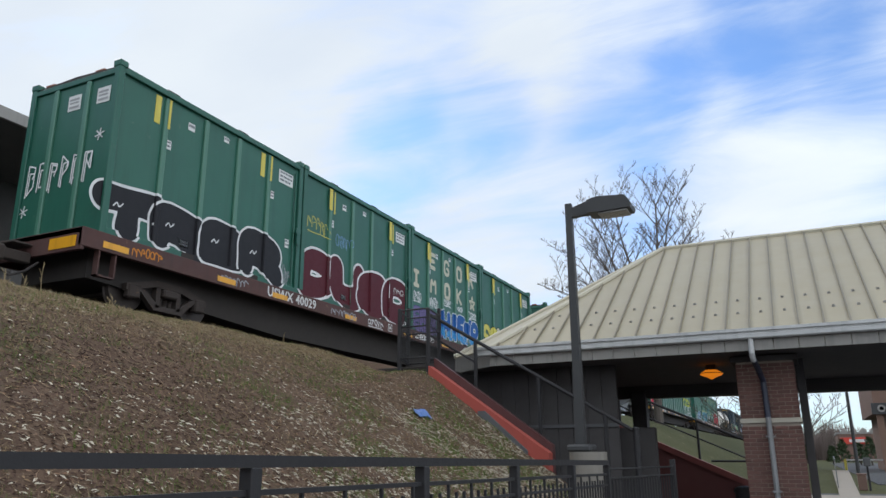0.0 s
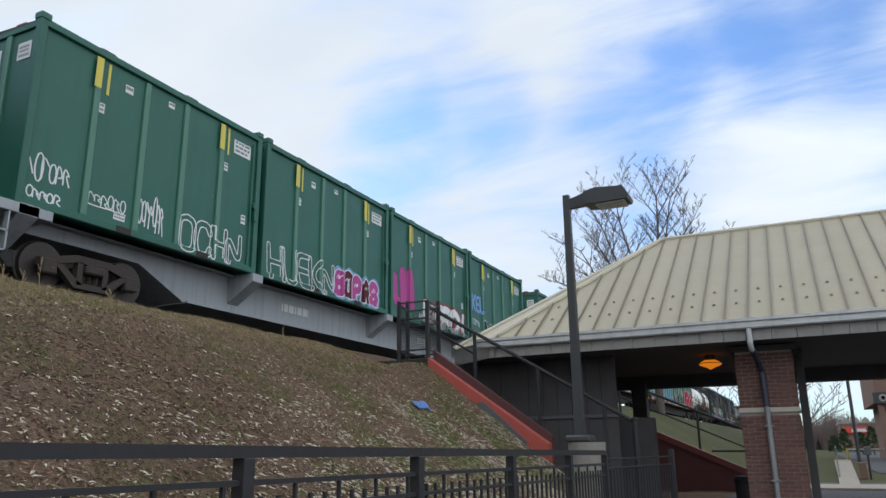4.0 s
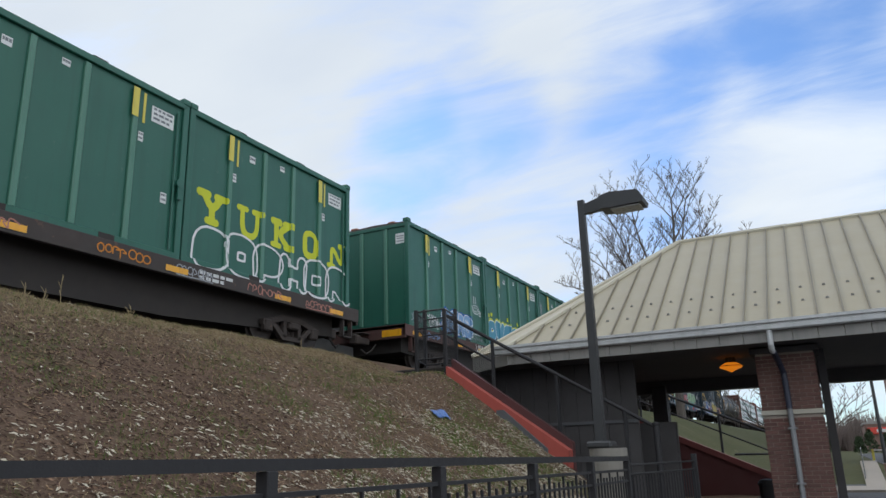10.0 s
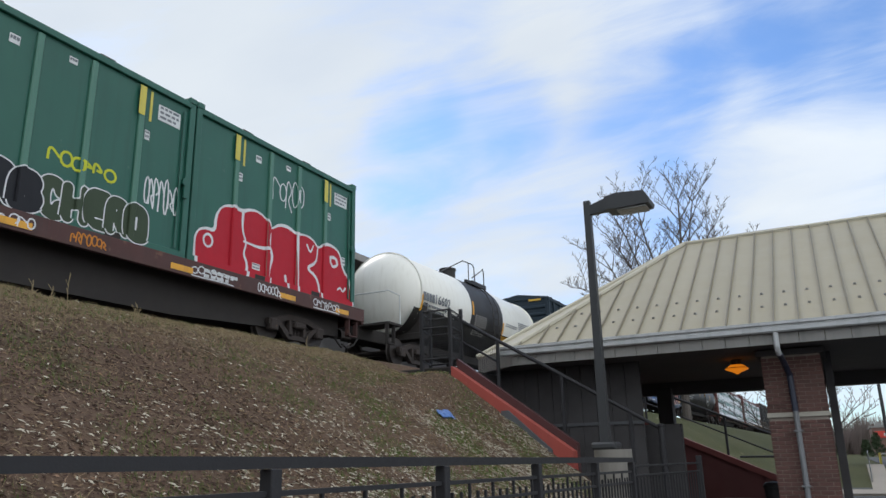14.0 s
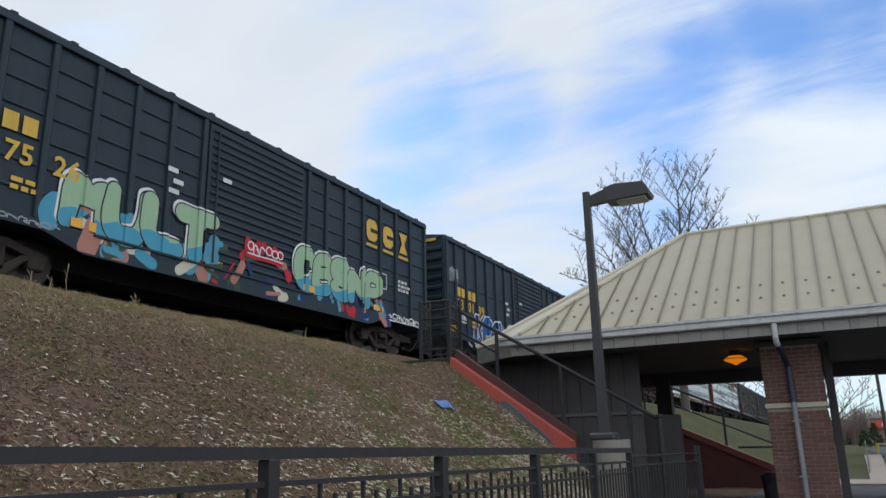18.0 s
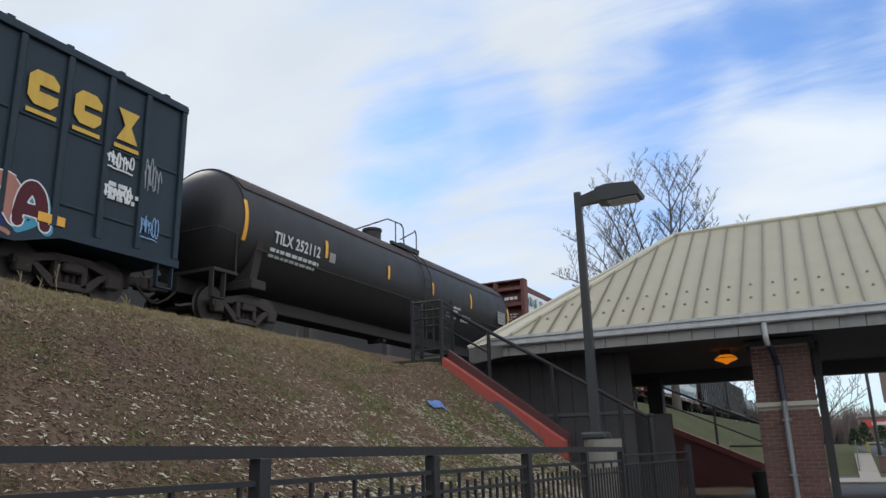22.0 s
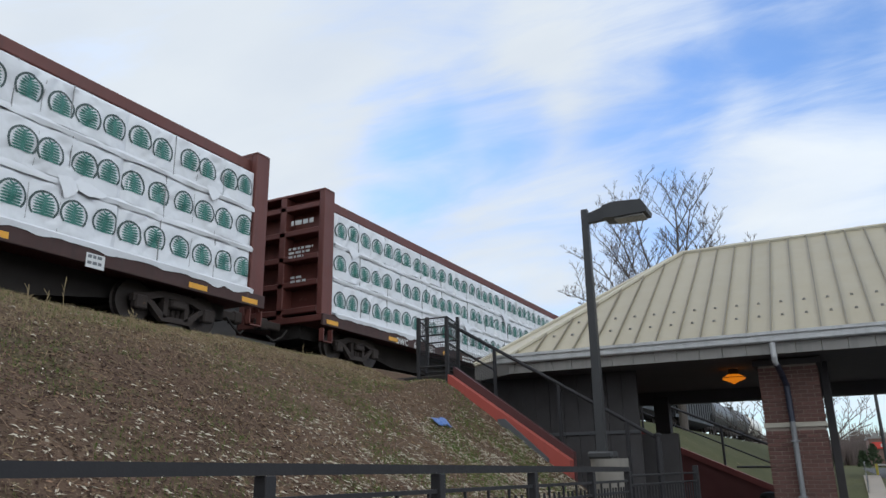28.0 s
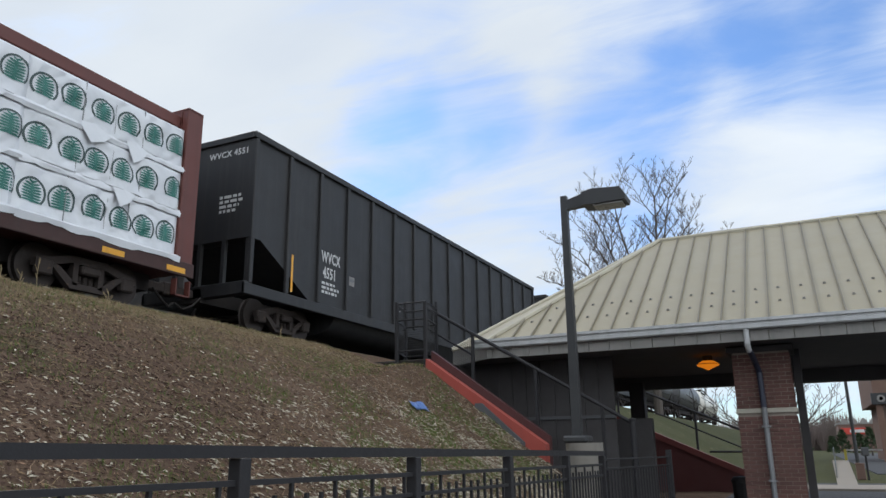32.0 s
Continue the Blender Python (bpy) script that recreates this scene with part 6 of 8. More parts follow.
    part("end_number", Geo().box(0.55, 1.15, -0.006, 0.0, Z1 - 0.12, Z1 - 0.03), GOLD, car, "small yellow number on the end")
    truck(car, 2.0)
    truck(car, length - 2.0)
    coupler(car, 0.0, -1)
    coupler(car, length, 1)
    X = W + 0.035
    for k, (y, z, txt) in enumerate(number):
        lettering("car_number", txt, 0.50, GOLD, car, on_side(X, y, z), "yellow stencilled car number")
    for y in (1.16, 2.04):
        for dy in (-0.17, 0.17):
            part("owner_mark", Geo().box(X, X + 0.004, y + dy - 0.13, y + dy + 0.13, 2.38, 2.70), GOLD, car, "plain yellow owner mark")
    # the railway's large mark: three plain yellow blocks over short bars
    for k in range(3):
        y = length - 3.2 + k * 0.88
        g = Geo()
        if k < 2:
            g.prism([(y - 0.28, 3.18), (y - 0.15, 3.05), (y + 0.15, 3.05), (y + 0.28, 3.18), (y + 0.28, 3.31), (y - 0.08, 3.31), (y - 0.08, 3.43), (y + 0.28, 3.43), (y + 0.28, 3.561), (y + 0.15, 3.69), (y - 0.15, 3.69), (y - 0.28, 3.561)], 0, X, X + 0.006)
        else:
            g.prism([(y - 0.24, 3.69), (y + 0.24, 3.69), (y + 0.07, 3.37), (y + 0.24, 3.05), (y - 0.24, 3.05), (y - 0.07, 3.37)], 0, X, X + 0.006)
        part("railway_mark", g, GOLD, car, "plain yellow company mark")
        part("mark_bar", Geo().box(X, X + 0.006, y - 0.28, y + 0.28, 2.88, 2.96), GOLD, car)
    reflectors(car, X + 0.03, 1.06, [0.25, 3.1, 6.2, 9.4, 12.6], (0.5, 0.16))
    part("reflector", Geo().box(W + 0.085, W + 0.09, 0.1, 0.62, 1.08, 1.30), ORANGE, car, "orange reflector")
    bars("data_panel", car, X, 0.95, 1.72, [0.7, 0.6, 0.7], WHITE, 0.08, 0.05)
    bars("data_panel", car, X, 2.0, 1.55, [0.5, 0.5], GOLD, 0.08, 0.05)
    bars("data_panel", car, X, length - 1.75, 2.1, [0.5, 0.7, 0.6], WHITE, 0.08, 0.05)
    if corrugated:
        g = Geo()
        for a, b, c, d in ((0, 0.8, 0, 0.03), (0, 0.8, 0.44, 0.47), (0, 0.03, 0, 0.47), (0.77, 0.8, 0, 0.47)):
            g.box(X, X + 0.005, length - 3.2 + a, length - 3.2 + b, 1.75 + c, 1.75 + d)
        part("data_frame", g, WHITE, car, "white data frame")
    for y, z in ((5.05, 2.72), (5.2, 2.5), (5.1, 2.28), (6.55, 2.95)):
        part("white_mark", Geo().box(X + 0.06, X + 0.064, y, y + 0.26, z, z + 0.10), WHITE, car)
    return on_train(car, s)


box1 = box_car(130.6, 15.75, "dark blue steel box car with painted graffiti", (6.15, 9.4), True, [(1.2, 2.02, "50"), (2.08, 2.02, "75"), (2.95, 2.02, "26")], 1)
box2 = box_car(147.74, 15.65, "dark blue steel box car with exterior posts and graffiti", (6.15, 9.4), False, [(1.1, 2.09, "13"), (1.98, 2.09, "01"), (2.85, 2.09, "99")], 2)


# ---- centre-beam cars with wrapped lumber


def center_beam(s, length, label, number):
    car = thing("centerbeam_car", label, "railway flat car", at=pose(XC, 0, ZR))
    ZT = 4.5
    part("deck", Geo().box(-1.42, 1.42, 0.0, length, 0.90, 1.06, 0.01), BEAMRED, car)
    for sx in (-1, 1):
        a, b = sorted((sx * 1.38, sx * 1.46))
        part("side_sill", Geo().box(a, b, 0.0, length, 0.77, 1.07, 0.012), SILLRED, car)
    part("center_sill", Geo().prism([(0.3, 0.55), (3.4, 0.5), (5, 0.25), (length - 5, 0.25), (length - 3.4, 0.5), (length - 0.3, 0.55), (length - 0.3, 0.9), (0.3, 0.9)], 0, -0.5, 0.5), UNDER, car)
    part("top_chord", Geo().box(-1.2, 1.2, 0.46, length - 0.46, ZT - 0.42, ZT - 0.16, 0.015), BEAMRED, car, "red top chord of the centre beam")
    n = 13
    for i in range(n):
        y = 0.9 + (length - 1.8) * i / (n - 1)
        part("beam_post", Geo().box(-0.08, 0.08, y - 0.08, y + 0.08, 1.06, ZT - 0.42), BEAMRED, car)
    for y, d in ((0.0, -1), (length, 1)):
        a, b = sorted((y, y - d * 0.45))
        for sx in (-1, 1):
            x0, x1 = sorted((sx * 1.40, sx * 1.22))
            part("bulkhead_post", Geo().box(x0, x1, a, b, 1.06, ZT, 0.015), BEAMRED, car)
        p0, p1 = sorted((y - d * 0.40, y - d * 0.46))
        part("bulkhead_sheet", Geo().box(-1.22, 1.22, p0, p1, 1.06, ZT - 0.05), BEAMRED, car)
        for k in range(5):
            z = 1.15 + k * 0.72
            part("bulkhead_beam", Geo().box(-1.22, 1.22, min(y, y - d * 0.40), max(y, y - d * 0.40), z, z + 0.16, 0.02), BEAMRED, car)
        part("bulkhead_post", Geo().box(-0.1, 0.1, min(y, y - d * 0.40), max(y, y - d * 0.40), 1.06, ZT - 0.05, 0.015), BEAMRED, car)
        part("bulkhead_cap", Geo().box(-1.40, 1.40, a, b, ZT - 0.05, ZT + 0.03, 0.015), BEAMRED, car)
    lad = Geo()
    for x in (-1.1, -0.65):
        lad.cyl((x, -0.05, 1.0), (x, -0.05, ZT - 0.2), 0.014, n=6)
    for k in range(9):
        lad.cyl((-1.1, -0.05, 1.1 + k * 0.36), (-0.65, -0.05, 1.1 + k * 0.36), 0.012, n=6)
    part("ladder", lad, BEAMRED, car)
    bars("car_number", car, -0.004, 0.3, 3.6, [0.75], WHITE, 0.13, 0.05, face="front", label="white car number bars")
    bars("data_panel", car, -0.004, 0.25, 2.9, [0.8, 0.7, 0.5], WHITE, 0.06, 0.05, face="front")
    bars("data_panel", car, -0.004, 0.35, 2.1, [0.4, 0.5], WHITE, 0.06, 0.05, face="front")
    for sx in (-1, 1):
        truck(car, 2.2) if sx < 0 else truck(car, length - 2.2)
    coupler(car, 0.0, -1)
    coupler(car, length, 1)
    reflectors(car, 1.461, 0.82, [0.15, 3.2, 6.6, 9.9, 13.1, length - 6.6, length - 2.3, length - 0.75], (0.5, 0.11), ORANGE)
    for k, word in enumerate(number):
        lettering("car_number", word, 0.27, WHITE, car, on_side(1.463, 3.95 + 0.95 * k, 0.86), "white car number on the sill")
    bars("data_panel", car, 1.461, 8.1, 0.88, [1.0, 0.8], WHITE, 0.07, 0.04)
    bars("data_panel", car, 1.461, length - 7.9, 0.86, [0.9], WHITE, 0.10, 0.05)
    sign(car, 1.465, length - 4.5, 0.83, 0.38, 0.26, 2, "data_frame", "white data panel with dark print", PLACARD)
    part("tie_down_bar", Geo().box(1.40, 1.47, 0.4, length - 0.4, 1.07, 1.10), SILLRED, car)
    for y in (0.05, length - 0.45):
        part("step", Geo().box(1.3, 1.44, y, y + 0.03, 0.35, 0.7).box(1.3, 1.44, y + 0.37, y + 0.40, 0.35, 0.7).box(1.3, 1.44, y, y + 0.40, 0.35, 0.38), BEAMRED, car)
    return on_train(car, s)


WRAP_W, WRAP_H = 3.60, 0.950


def wrap_skin(y, z, seed):
    """How far the slack skin of a package stands out at a place of its seen face."""
    e = min(1, min(y, WRAP_W - y) / 0.12) * min(1, min(z, WRAP_H - z) / 0.07)
    off = seed * 13.7
    fold = abs(noise.noise(Vector((y * 1.1 + z * 0.9 + off, z * 0.5 - y * 0.25, seed)))) + 0.6 * abs(noise.noise(Vector((y * 2.6 - z * 2.2 + off, z * 1.4 + y * 0.5, seed + 5))))
    crease = 0.35 * abs(noise.noise(Vector((y * 6.0 + z * 3.5 + off, z * 5.0 - y * 2.0, seed + 9))))
    return 1.352 + e * (0.024 * noise.noise(Vector((y * 1.3 + off, z * 1.3, seed * 0.7))) + 0.095 * min(0.55, fold) + 0.055 * crease) - (1 - e) * 0.03


def wrap_mesh(seed):
    """One wrapped package: a soft-edged block with a slightly slack, folded skin on the seen face."""
    g = Geo()
    nx, nz = 90, 26
    v = [(wrap_skin(WRAP_W * i / nx, WRAP_H * j / nz, seed), WRAP_W * i / nx, WRAP_H * j / nz) for j in range(nz + 1) for i in range(nx + 1)]
    k = nx + 1
    g.add(v, [(j * k + i, j * k + i + 1, (j + 1) * k + i + 1, (j + 1) * k + i) for j in range(nz) for i in range(nx)])
    g.box(0.14, 1.32, 0.0, WRAP_W, 0.0, WRAP_H)
    g.smooth = True
    return g.mesh("wrap", WRAP)


def printed_sign(cy, cz, w, seed):
    """A plain printed sign that lies on the wrap: an open ring round a fan of green strokes."""
    ring, spray = Geo(), Geo()

    def laid(geo, pts, faces, lift):
        geo.add([(wrap_skin(cy + y, cz + z, seed) + lift, cy + y, cz + z) for y, z in pts], faces)
    n = 28
    pts = []
    for i in range(n + 1):
        a = math.pi * (-0.24 + 1.48 * i / n)
        pts += [(math.cos(a) * r, math.sin(a) * r) for r in (w * 0.43, w * 0.505)]
    laid(ring, pts, [(2 * i, 2 * i + 1, 2 * i + 3, 2 * i + 2) for i in range(n)], 0.008)
    # a stem with ribs that leave it like those of a fan, longest at mid height
    tiers = 8
    pts, faces = [], []
    for k in range(tiers + 1):
        z = w * (-0.33 + 0.70 * k / tiers)
        pts += [(-w * 0.022, z), (w * 0.022, z)]
    for k in range(tiers):
        faces.append((2 * k, 2 * k + 1, 2 * k + 3, 2 * k + 2))
        z = w * (-0.33 + 0.70 * (k + 0.5) / tiers)
        reach = w * 0.37 * math.sqrt(max(0.06, 1 - (max(0, z + 0.02 * w) / (0.38 * w)) ** 2))
        up = w * (-0.01 + 0.012 * k)
        for sx, a, b in ((1, 2 * k + 1, 2 * k + 3), (-1, 2 * k, 2 * k + 2)):
            m = len(pts)
            pts += [(sx * reach * f, z + up * f + w * u) for f, u in ((0.35, -0.036), (0.35, 0.034), (0.75, -0.034), (0.75, 0.030), (1.0, 0.0))]
            faces += [(a, m, m + 1, b), (m, m + 2, m + 3, m + 1), (m + 2, m + 4, m + 3)]
    laid(spray, pts, faces, 0.009)
    return ring.mesh("printed_arch", PRINTGREY), spray.mesh("printed_fan", PRINTGREEN)


WRAPS = []
for seed in range(40, 45):
    rnd = random.Random(seed)
    WRAPS.append((wrap_mesh(seed), [printed_sign(0.6 * (i + 0.5) + rnd.uniform(-0.06, 0.06), 0.47 + rnd.uniform(-0.04, 0.04), 0.53, seed) for i in range(6)]))


def lumber_load(s, length, seed):
    rnd = random.Random(seed)
    cols = 6
    w = (length - 1.0) / cols
    for c in range(cols):
        for r in range(3):
            wrap, signs = WRAPS[(c * 3 + r * 2 + seed) % 5]
            b = thing("lumber_package", "white wrapped lumber package printed with green signs", "lumber package", at=pose(XC, 0, ZR + 1.105 + r * 0.962), group="wrapped lumber packages")
            part("wrap", wrap, WRAP, b)
            for ring, spray in signs:
                part("printed_fan", spray, PRINTGREEN, part("printed_arch", ring, PRINTGREY, b, "dark printed ring"), "green printed fan of strokes")
            for y in (rnd.uniform(0.9, 1.3), rnd.uniform(2.3, 2.7)):
                part("strap", Geo().box(1.372, 1.398, y, y + 0.012, 0.02, 0.93), PRINTSOFT, b)
            # the slack lower hem, and here and there a torn flap
            hem = Geo()
            v = []
            for i in range(25):
                y = 3.62 * i / 24
                sag = (0.02 if r else 0.03) + (0.05 if r else 0.16) * abs(noise.noise(Vector((y * 1.7, c * 3.1, r + seed * 7.0)))) + rnd.uniform(0, 0.02)
                out = 0.0 if r else 0.085
                v += [(1.37, y, 0.10), (1.395 + out + rnd.uniform(0, 0.03), y, 0.03), (1.38 + out + rnd.uniform(0, 0.02), y, -sag)]
            hem.add(v, [f for i in range(24) for f in ((3 * i, 3 * i + 1, 3 * i + 4, 3 * i + 3), (3 * i + 1, 3 * i + 2, 3 * i + 5, 3 * i + 4))])
            hem.smooth = True
            part("hem", hem, WRAP, b)
            seam, wander = Geo(), rnd.uniform(-0.02, 0.02)
            fold = 40 + (c * 3 + r * 2 + seed) % 5
            seam.add([(wrap_skin(y + d, z, fold) + 0.006, y + d, z) for y, z in ((1.80 + wander * math.sin(q), 0.01 + 0.186 * q) for q in range(6)) for d in (-0.006, 0.007)],
                     [(2 * q, 2 * q + 1, 2 * q + 3, 2 * q + 2) for q in range(5)])
            part("wrap_seam", seam, PRINTSOFT, b, "thin dark seam of the wrap")
            for _ in range(rnd.choice((0, 0, 1, 1, 2))):
                y, k1, k2 = rnd.uniform(0.2, 2.7), rnd.uniform(0.5, 1.2), rnd.uniform(0.1, 0.34)
                fl = Geo().add([(1.41, y, 0.12), (1.44, y + 0.10 * k1, -0.05), (1.46, y + 0.28 * k1, -k2), (1.45, y + 0.6 * k1, -0.5 * k2), (1.41, y + 0.8 * k1, 0.05), (1.415, y + 0.35 * k1, 0.16)], [(0, 1, 2, 5), (5, 2, 3, 4)])
                part("torn_flap", fl, WRAP, b, "loose torn wrap")
            on_train(b, s + 0.5 + c * w + 0.02)


CBA, CBB, CBL = 183.38, 208.07, 22.45
for k, s in enumerate((CBA, CBB)):
    center_beam(s, CBL, "oxide red centre-beam car loaded with wrapped lumber", (("ATW", "301", "064"), ("OWC", "626", "531"))[k])
    lumber_load(s, CBL, k + 1)


# ---- hopper cars


def hopper_car(s, length, label, number, detailed=True):
    car = thing("hopper_car", label, "railway hopper car", at=pose(XC, 0, ZR))
    W, ZT, ZB = 1.52, 4.72, 0.95
    body = [(0.55, 2.1), (0.15, 2.1), (0.15, ZT), (length - 0.15, ZT), (length - 0.15, 2.1), (length - 0.55, 2.1), (length - 2.6, ZB), (2.6, ZB)]
    part("body", Geo().prism(body, 0, -W, W), HOPPER, car)
    for sx in (-1, 1):
        a, b = sorted((sx * (W - 0.02), sx * (W + 0.08)))
        part("top_chord", Geo().box(a, b, 0.1, length - 0.1, ZT - 0.14, ZT + 0.02, 0.012), HOPPER, car)
        part("side_sill", Geo().box(a, b, 0.0, length, 0.72, 0.98, 0.012), HOPPER, car)
        n = 16
        for i in range(n):
            y = 0.15 + (length - 0.42) * i / (n - 1)
            part("side_post", Geo().box(a, b, y, y + 0.12, 0.98, ZT - 0.14, 0.02), HOPPER, car)
        for y in (0.2, length - 0.3):
            part("end_post", Geo().box(min(sx * W, sx * (W - 0.14)), max(sx * W, sx * (W - 0.14)), y, y + 0.1, 0.98, 2.12), HOPPER, car)
    for y, d in ((0.15, -1), (length - 0.15, 1)):
        for x in (-0.75, 0.0, 0.75):
            part("end_post", Geo().box(x - 0.05, x + 0.05, min(y, y - d * 0.1), max(y, y - d * 0.1), 0.98, 2.12), HOPPER, car)
        part("end_sill", Geo().box(-1.58, 1.58, min(y + d * 0.15, y - d * 0.1), max(y + d * 0.15, y - d * 0.1), 0.72, 1.02, 0.012), HOPPER, car)
        part("end_cap", Geo().box(-W, W, min(y, y + d * 0.06), max(y, y + d * 0.06), ZT - 0.14, ZT + 0.02, 0.012), HOPPER, car)
    part("center_sill", Geo().box(-0.3, 0.3, 0, length, 0.62, 0.95), UNDER, car)
    tub = [(1.44, 0.97), (1.40, 0.70), (1.22, 0.48), (0.9, 0.36), (0.3, 0.32), (-0.3, 0.32), (-0.9, 0.36), (-1.22, 0.48), (-1.40, 0.70), (-1.44, 0.97)]
    g = Geo().prism(tub, 1, 3.9, length - 3.9)
    g.smooth = True
    part("tub_bottom", g, HOPPER, car, "rounded black tub bottom")
    truck(car, 2.2)
    truck(car, length - 2.2)
    coupler(car, 0.0, -1)
    coupler(car, length, 1)
    if number:
        lettering("car_mark", "WVCX", 0.42, WHITE, car, on_side(W + 0.002, 3.5, 2.29), "white car mark", squeeze=0.66)
        lettering("car_number", "4551", 0.42, WHITE, car, on_side(W + 0.002, 3.45, 1.86), "white car number", squeeze=0.7)
        bars("data_panel", car, W + 0.002, 3.1, 1.55, [0.6, 0.8, 0.7], WHITE, 0.07, 0.05)
        sign(car, W + 0.003, 4.55, 1.88, 0.26, 0.26, 1, "test_mark", "white framed test mark", FASCIA)
        lettering("end_number", "WVCX 4551", 0.22, WHITE, car, on_front(0.75, 0.148, 4.30), "white car number on the end")
        bars("data_panel", car, 0.148, 0.55, 3.15, [0.65, 0.7, 0.6, 0.5], WHITE, 0.07, 0.05, face="front")
        part("orange_strip", Geo().box(W + 0.082, W + 0.087, 1.66, 1.74, 1.05, 2.0), ORANGE, car, "orange reflector strip")
        bars("chalk_mark", car, W + 0.002, 6.9, 1.45, [0.5, 0.4], WHITE, 0.05, 0.05)
    return on_train(car, s)


hopper_car(231.95, 20.6, "black ribbed steel hopper car", True)
hopper_car(254.2, 20.6, "black ribbed steel hopper car", False)
tank_car(276.3, 17.9, 1.5, 16.5, 1.48, 2.5, GREYTANK, "dark grey tank car at the train's far end", (), 9.0)
tank_car(295.7, 17.9, 1.5, 16.5, 1.5, 2.6, GREYTANK, "dark grey tank car at the train's far end", (), 9.0)
tank_car(315.1, 17.9, 1.5, 16.5, 1.5, 2.6, TANKWHITE, "white tank car at the train's far end", (), 9.0)

# ---------------------------------------------------------------- graffiti: thin coats of paint that follow ribs and posts
PAINTS = {}


def paint(name, rgb):
    if name not in PAINTS:
        PAINTS[name] = material("spray_" + name, rgb, 0.6, spec=0.22, second=tuple(c * 0.78 for c in rgb), scale=2.5, fine=30, bump=0.05, streak=0.18,
                                streak_color=tuple(c * 0.45 for c in rgb))
    return PAINTS[name]


for nm, rgb in (("white", (0.70, 0.70, 0.70)), ("black", (0.018, 0.018, 0.022)), ("maroon", (0.085, 0.012, 0.02)), ("cream", (0.55, 0.52, 0.40)), ("purple", (0.15, 0.12, 0.27)),
                ("blue", (0.015, 0.10, 0.33)), ("yellow", (0.60, 0.54, 0.12)), ("magenta", (0.42, 0.07, 0.26)), ("pink", (0.60, 0.045, 0.085)), ("red", (0.45, 0.016, 0.03)),
                ("teal", (0.08, 0.26, 0.36)), ("lime", (0.55, 0.58, 0.04)), ("navy", (0.015, 0.03, 0.12)), ("olive", (0.05, 0.07, 0.04)), ("sky", (0.05, 0.30, 0.62)),
                ("mint", (0.31, 0.45, 0.29)), ("aqua", (0.07, 0.30, 0.42)), ("salmon", (0.40, 0.18, 0.14)), ("gold", (0.36, 0.27, 0.06)), ("haze", (0.20, 0.34, 0.55)),
                ("grey", (0.30, 0.31, 0.33)), ("orange", (0.60, 0.22, 0.03))):
    paint(nm, rgb)


def container_surface(y, z=1.0):
    if z < 0.146:
        return CW + 0.001
    d = min(abs(y - fr * CL) for fr in RIBS)
    if d <= 0.0465:
        return CW - 0.009
    if d <= 0.067:
        return CW - 0.028
    return CW - 0.069


CONT_LINES = [fr * CL + d for fr in RIBS for d in (-0.0705, -0.0665, -0.046, 0.046, 0.0665, 0.0705)]


def box_surface(y, z=1.5, door=(6.15, 9.4), length=15.72):
    if z < 1.022:
        return 1.46 + 0.082
    if door[0] - 0.02 < y < door[1] + 0.02:
        return 1.46 + 0.092
    for p in POSTS + tuple(length - q for q in FAR_POSTS):
        if p - 0.01 < y < p + 0.13:
            return 1.46 + 0.082
    return 1.46 + 0.033


BOX_LINES = [p + d for p in POSTS + tuple(15.72 - q for q in FAR_POSTS) for d in (-0.0105, -0.0095, 0.1295, 0.1305)] + [6.129, 6.131, 9.419, 9.421]
WALLS = {"container": (container_surface, CONT_LINES, (0.1455, 0.1465)), "box": (box_surface, BOX_LINES, (1.0215, 1.0225))}


def stroke(g, surf, off, pts, w, rise=0.0):
    pts = [Vector(p) for p in pts]
    v = []
    for i, p in enumerate(pts):
        d = (pts[min(i + 1, len(pts) - 1)] - pts[max(i - 1, 0)])
        d = d.normalized() if d.length > 1e-6 else Vector((1, 0))
        n = Vector((-d.y, d.x)) * w / 2
        x = surf(p.x) + off + rise * i / len(pts)
        v += [(x, p.x - n.x, p.y - n.y), (x, p.x + n.x, p.y + n.y)]
    g.add(v, [(2 * i, 2 * i + 2, 2 * i + 3, 2 * i + 1) for i in range(len(pts) - 1)])


def curve(a, b, c, d, n=10):
    """A smooth bend through four guide points."""
    a, b, c, d = (Vector(q) for q in (a, b, c, d))
    return [a * (1 - t) ** 3 + b * 3 * t * (1 - t) ** 2 + c * 3 * t * t * (1 - t) + d * t ** 3 for t in [i / n for i in range(n + 1)]]


def rounded(pts, n=2):
    """Corners of a line cut off twice, which rounds them."""
    for _ in range(n):
        out = [pts[0]]
        for (a, b), (c, d) in zip(pts, pts[1:]):
            out += [(0.75 * a + 0.25 * c, 0.75 * b + 0.25 * d), (0.25 * a + 0.75 * c, 0.25 * b + 0.75 * d)]
        pts = out + [pts[-1]]
    return pts


def line_field(lines, y, z):
    """The distance of each point of a grid from the nearest line."""
    best = np.full(y.shape, 9.0)
    for pts in lines:
        for (a, b), (c, d) in zip(pts, pts[1:]):
            dy, dz = c - a, d - b
            k = np.clip(((y - a) * dy + (z - b) * dz) / max(dy * dy + dz * dz, 1e-9), 0, 1)
            best = np.minimum(best, np.hypot(y - a - k * dy, z - b - k * dz))
    return best


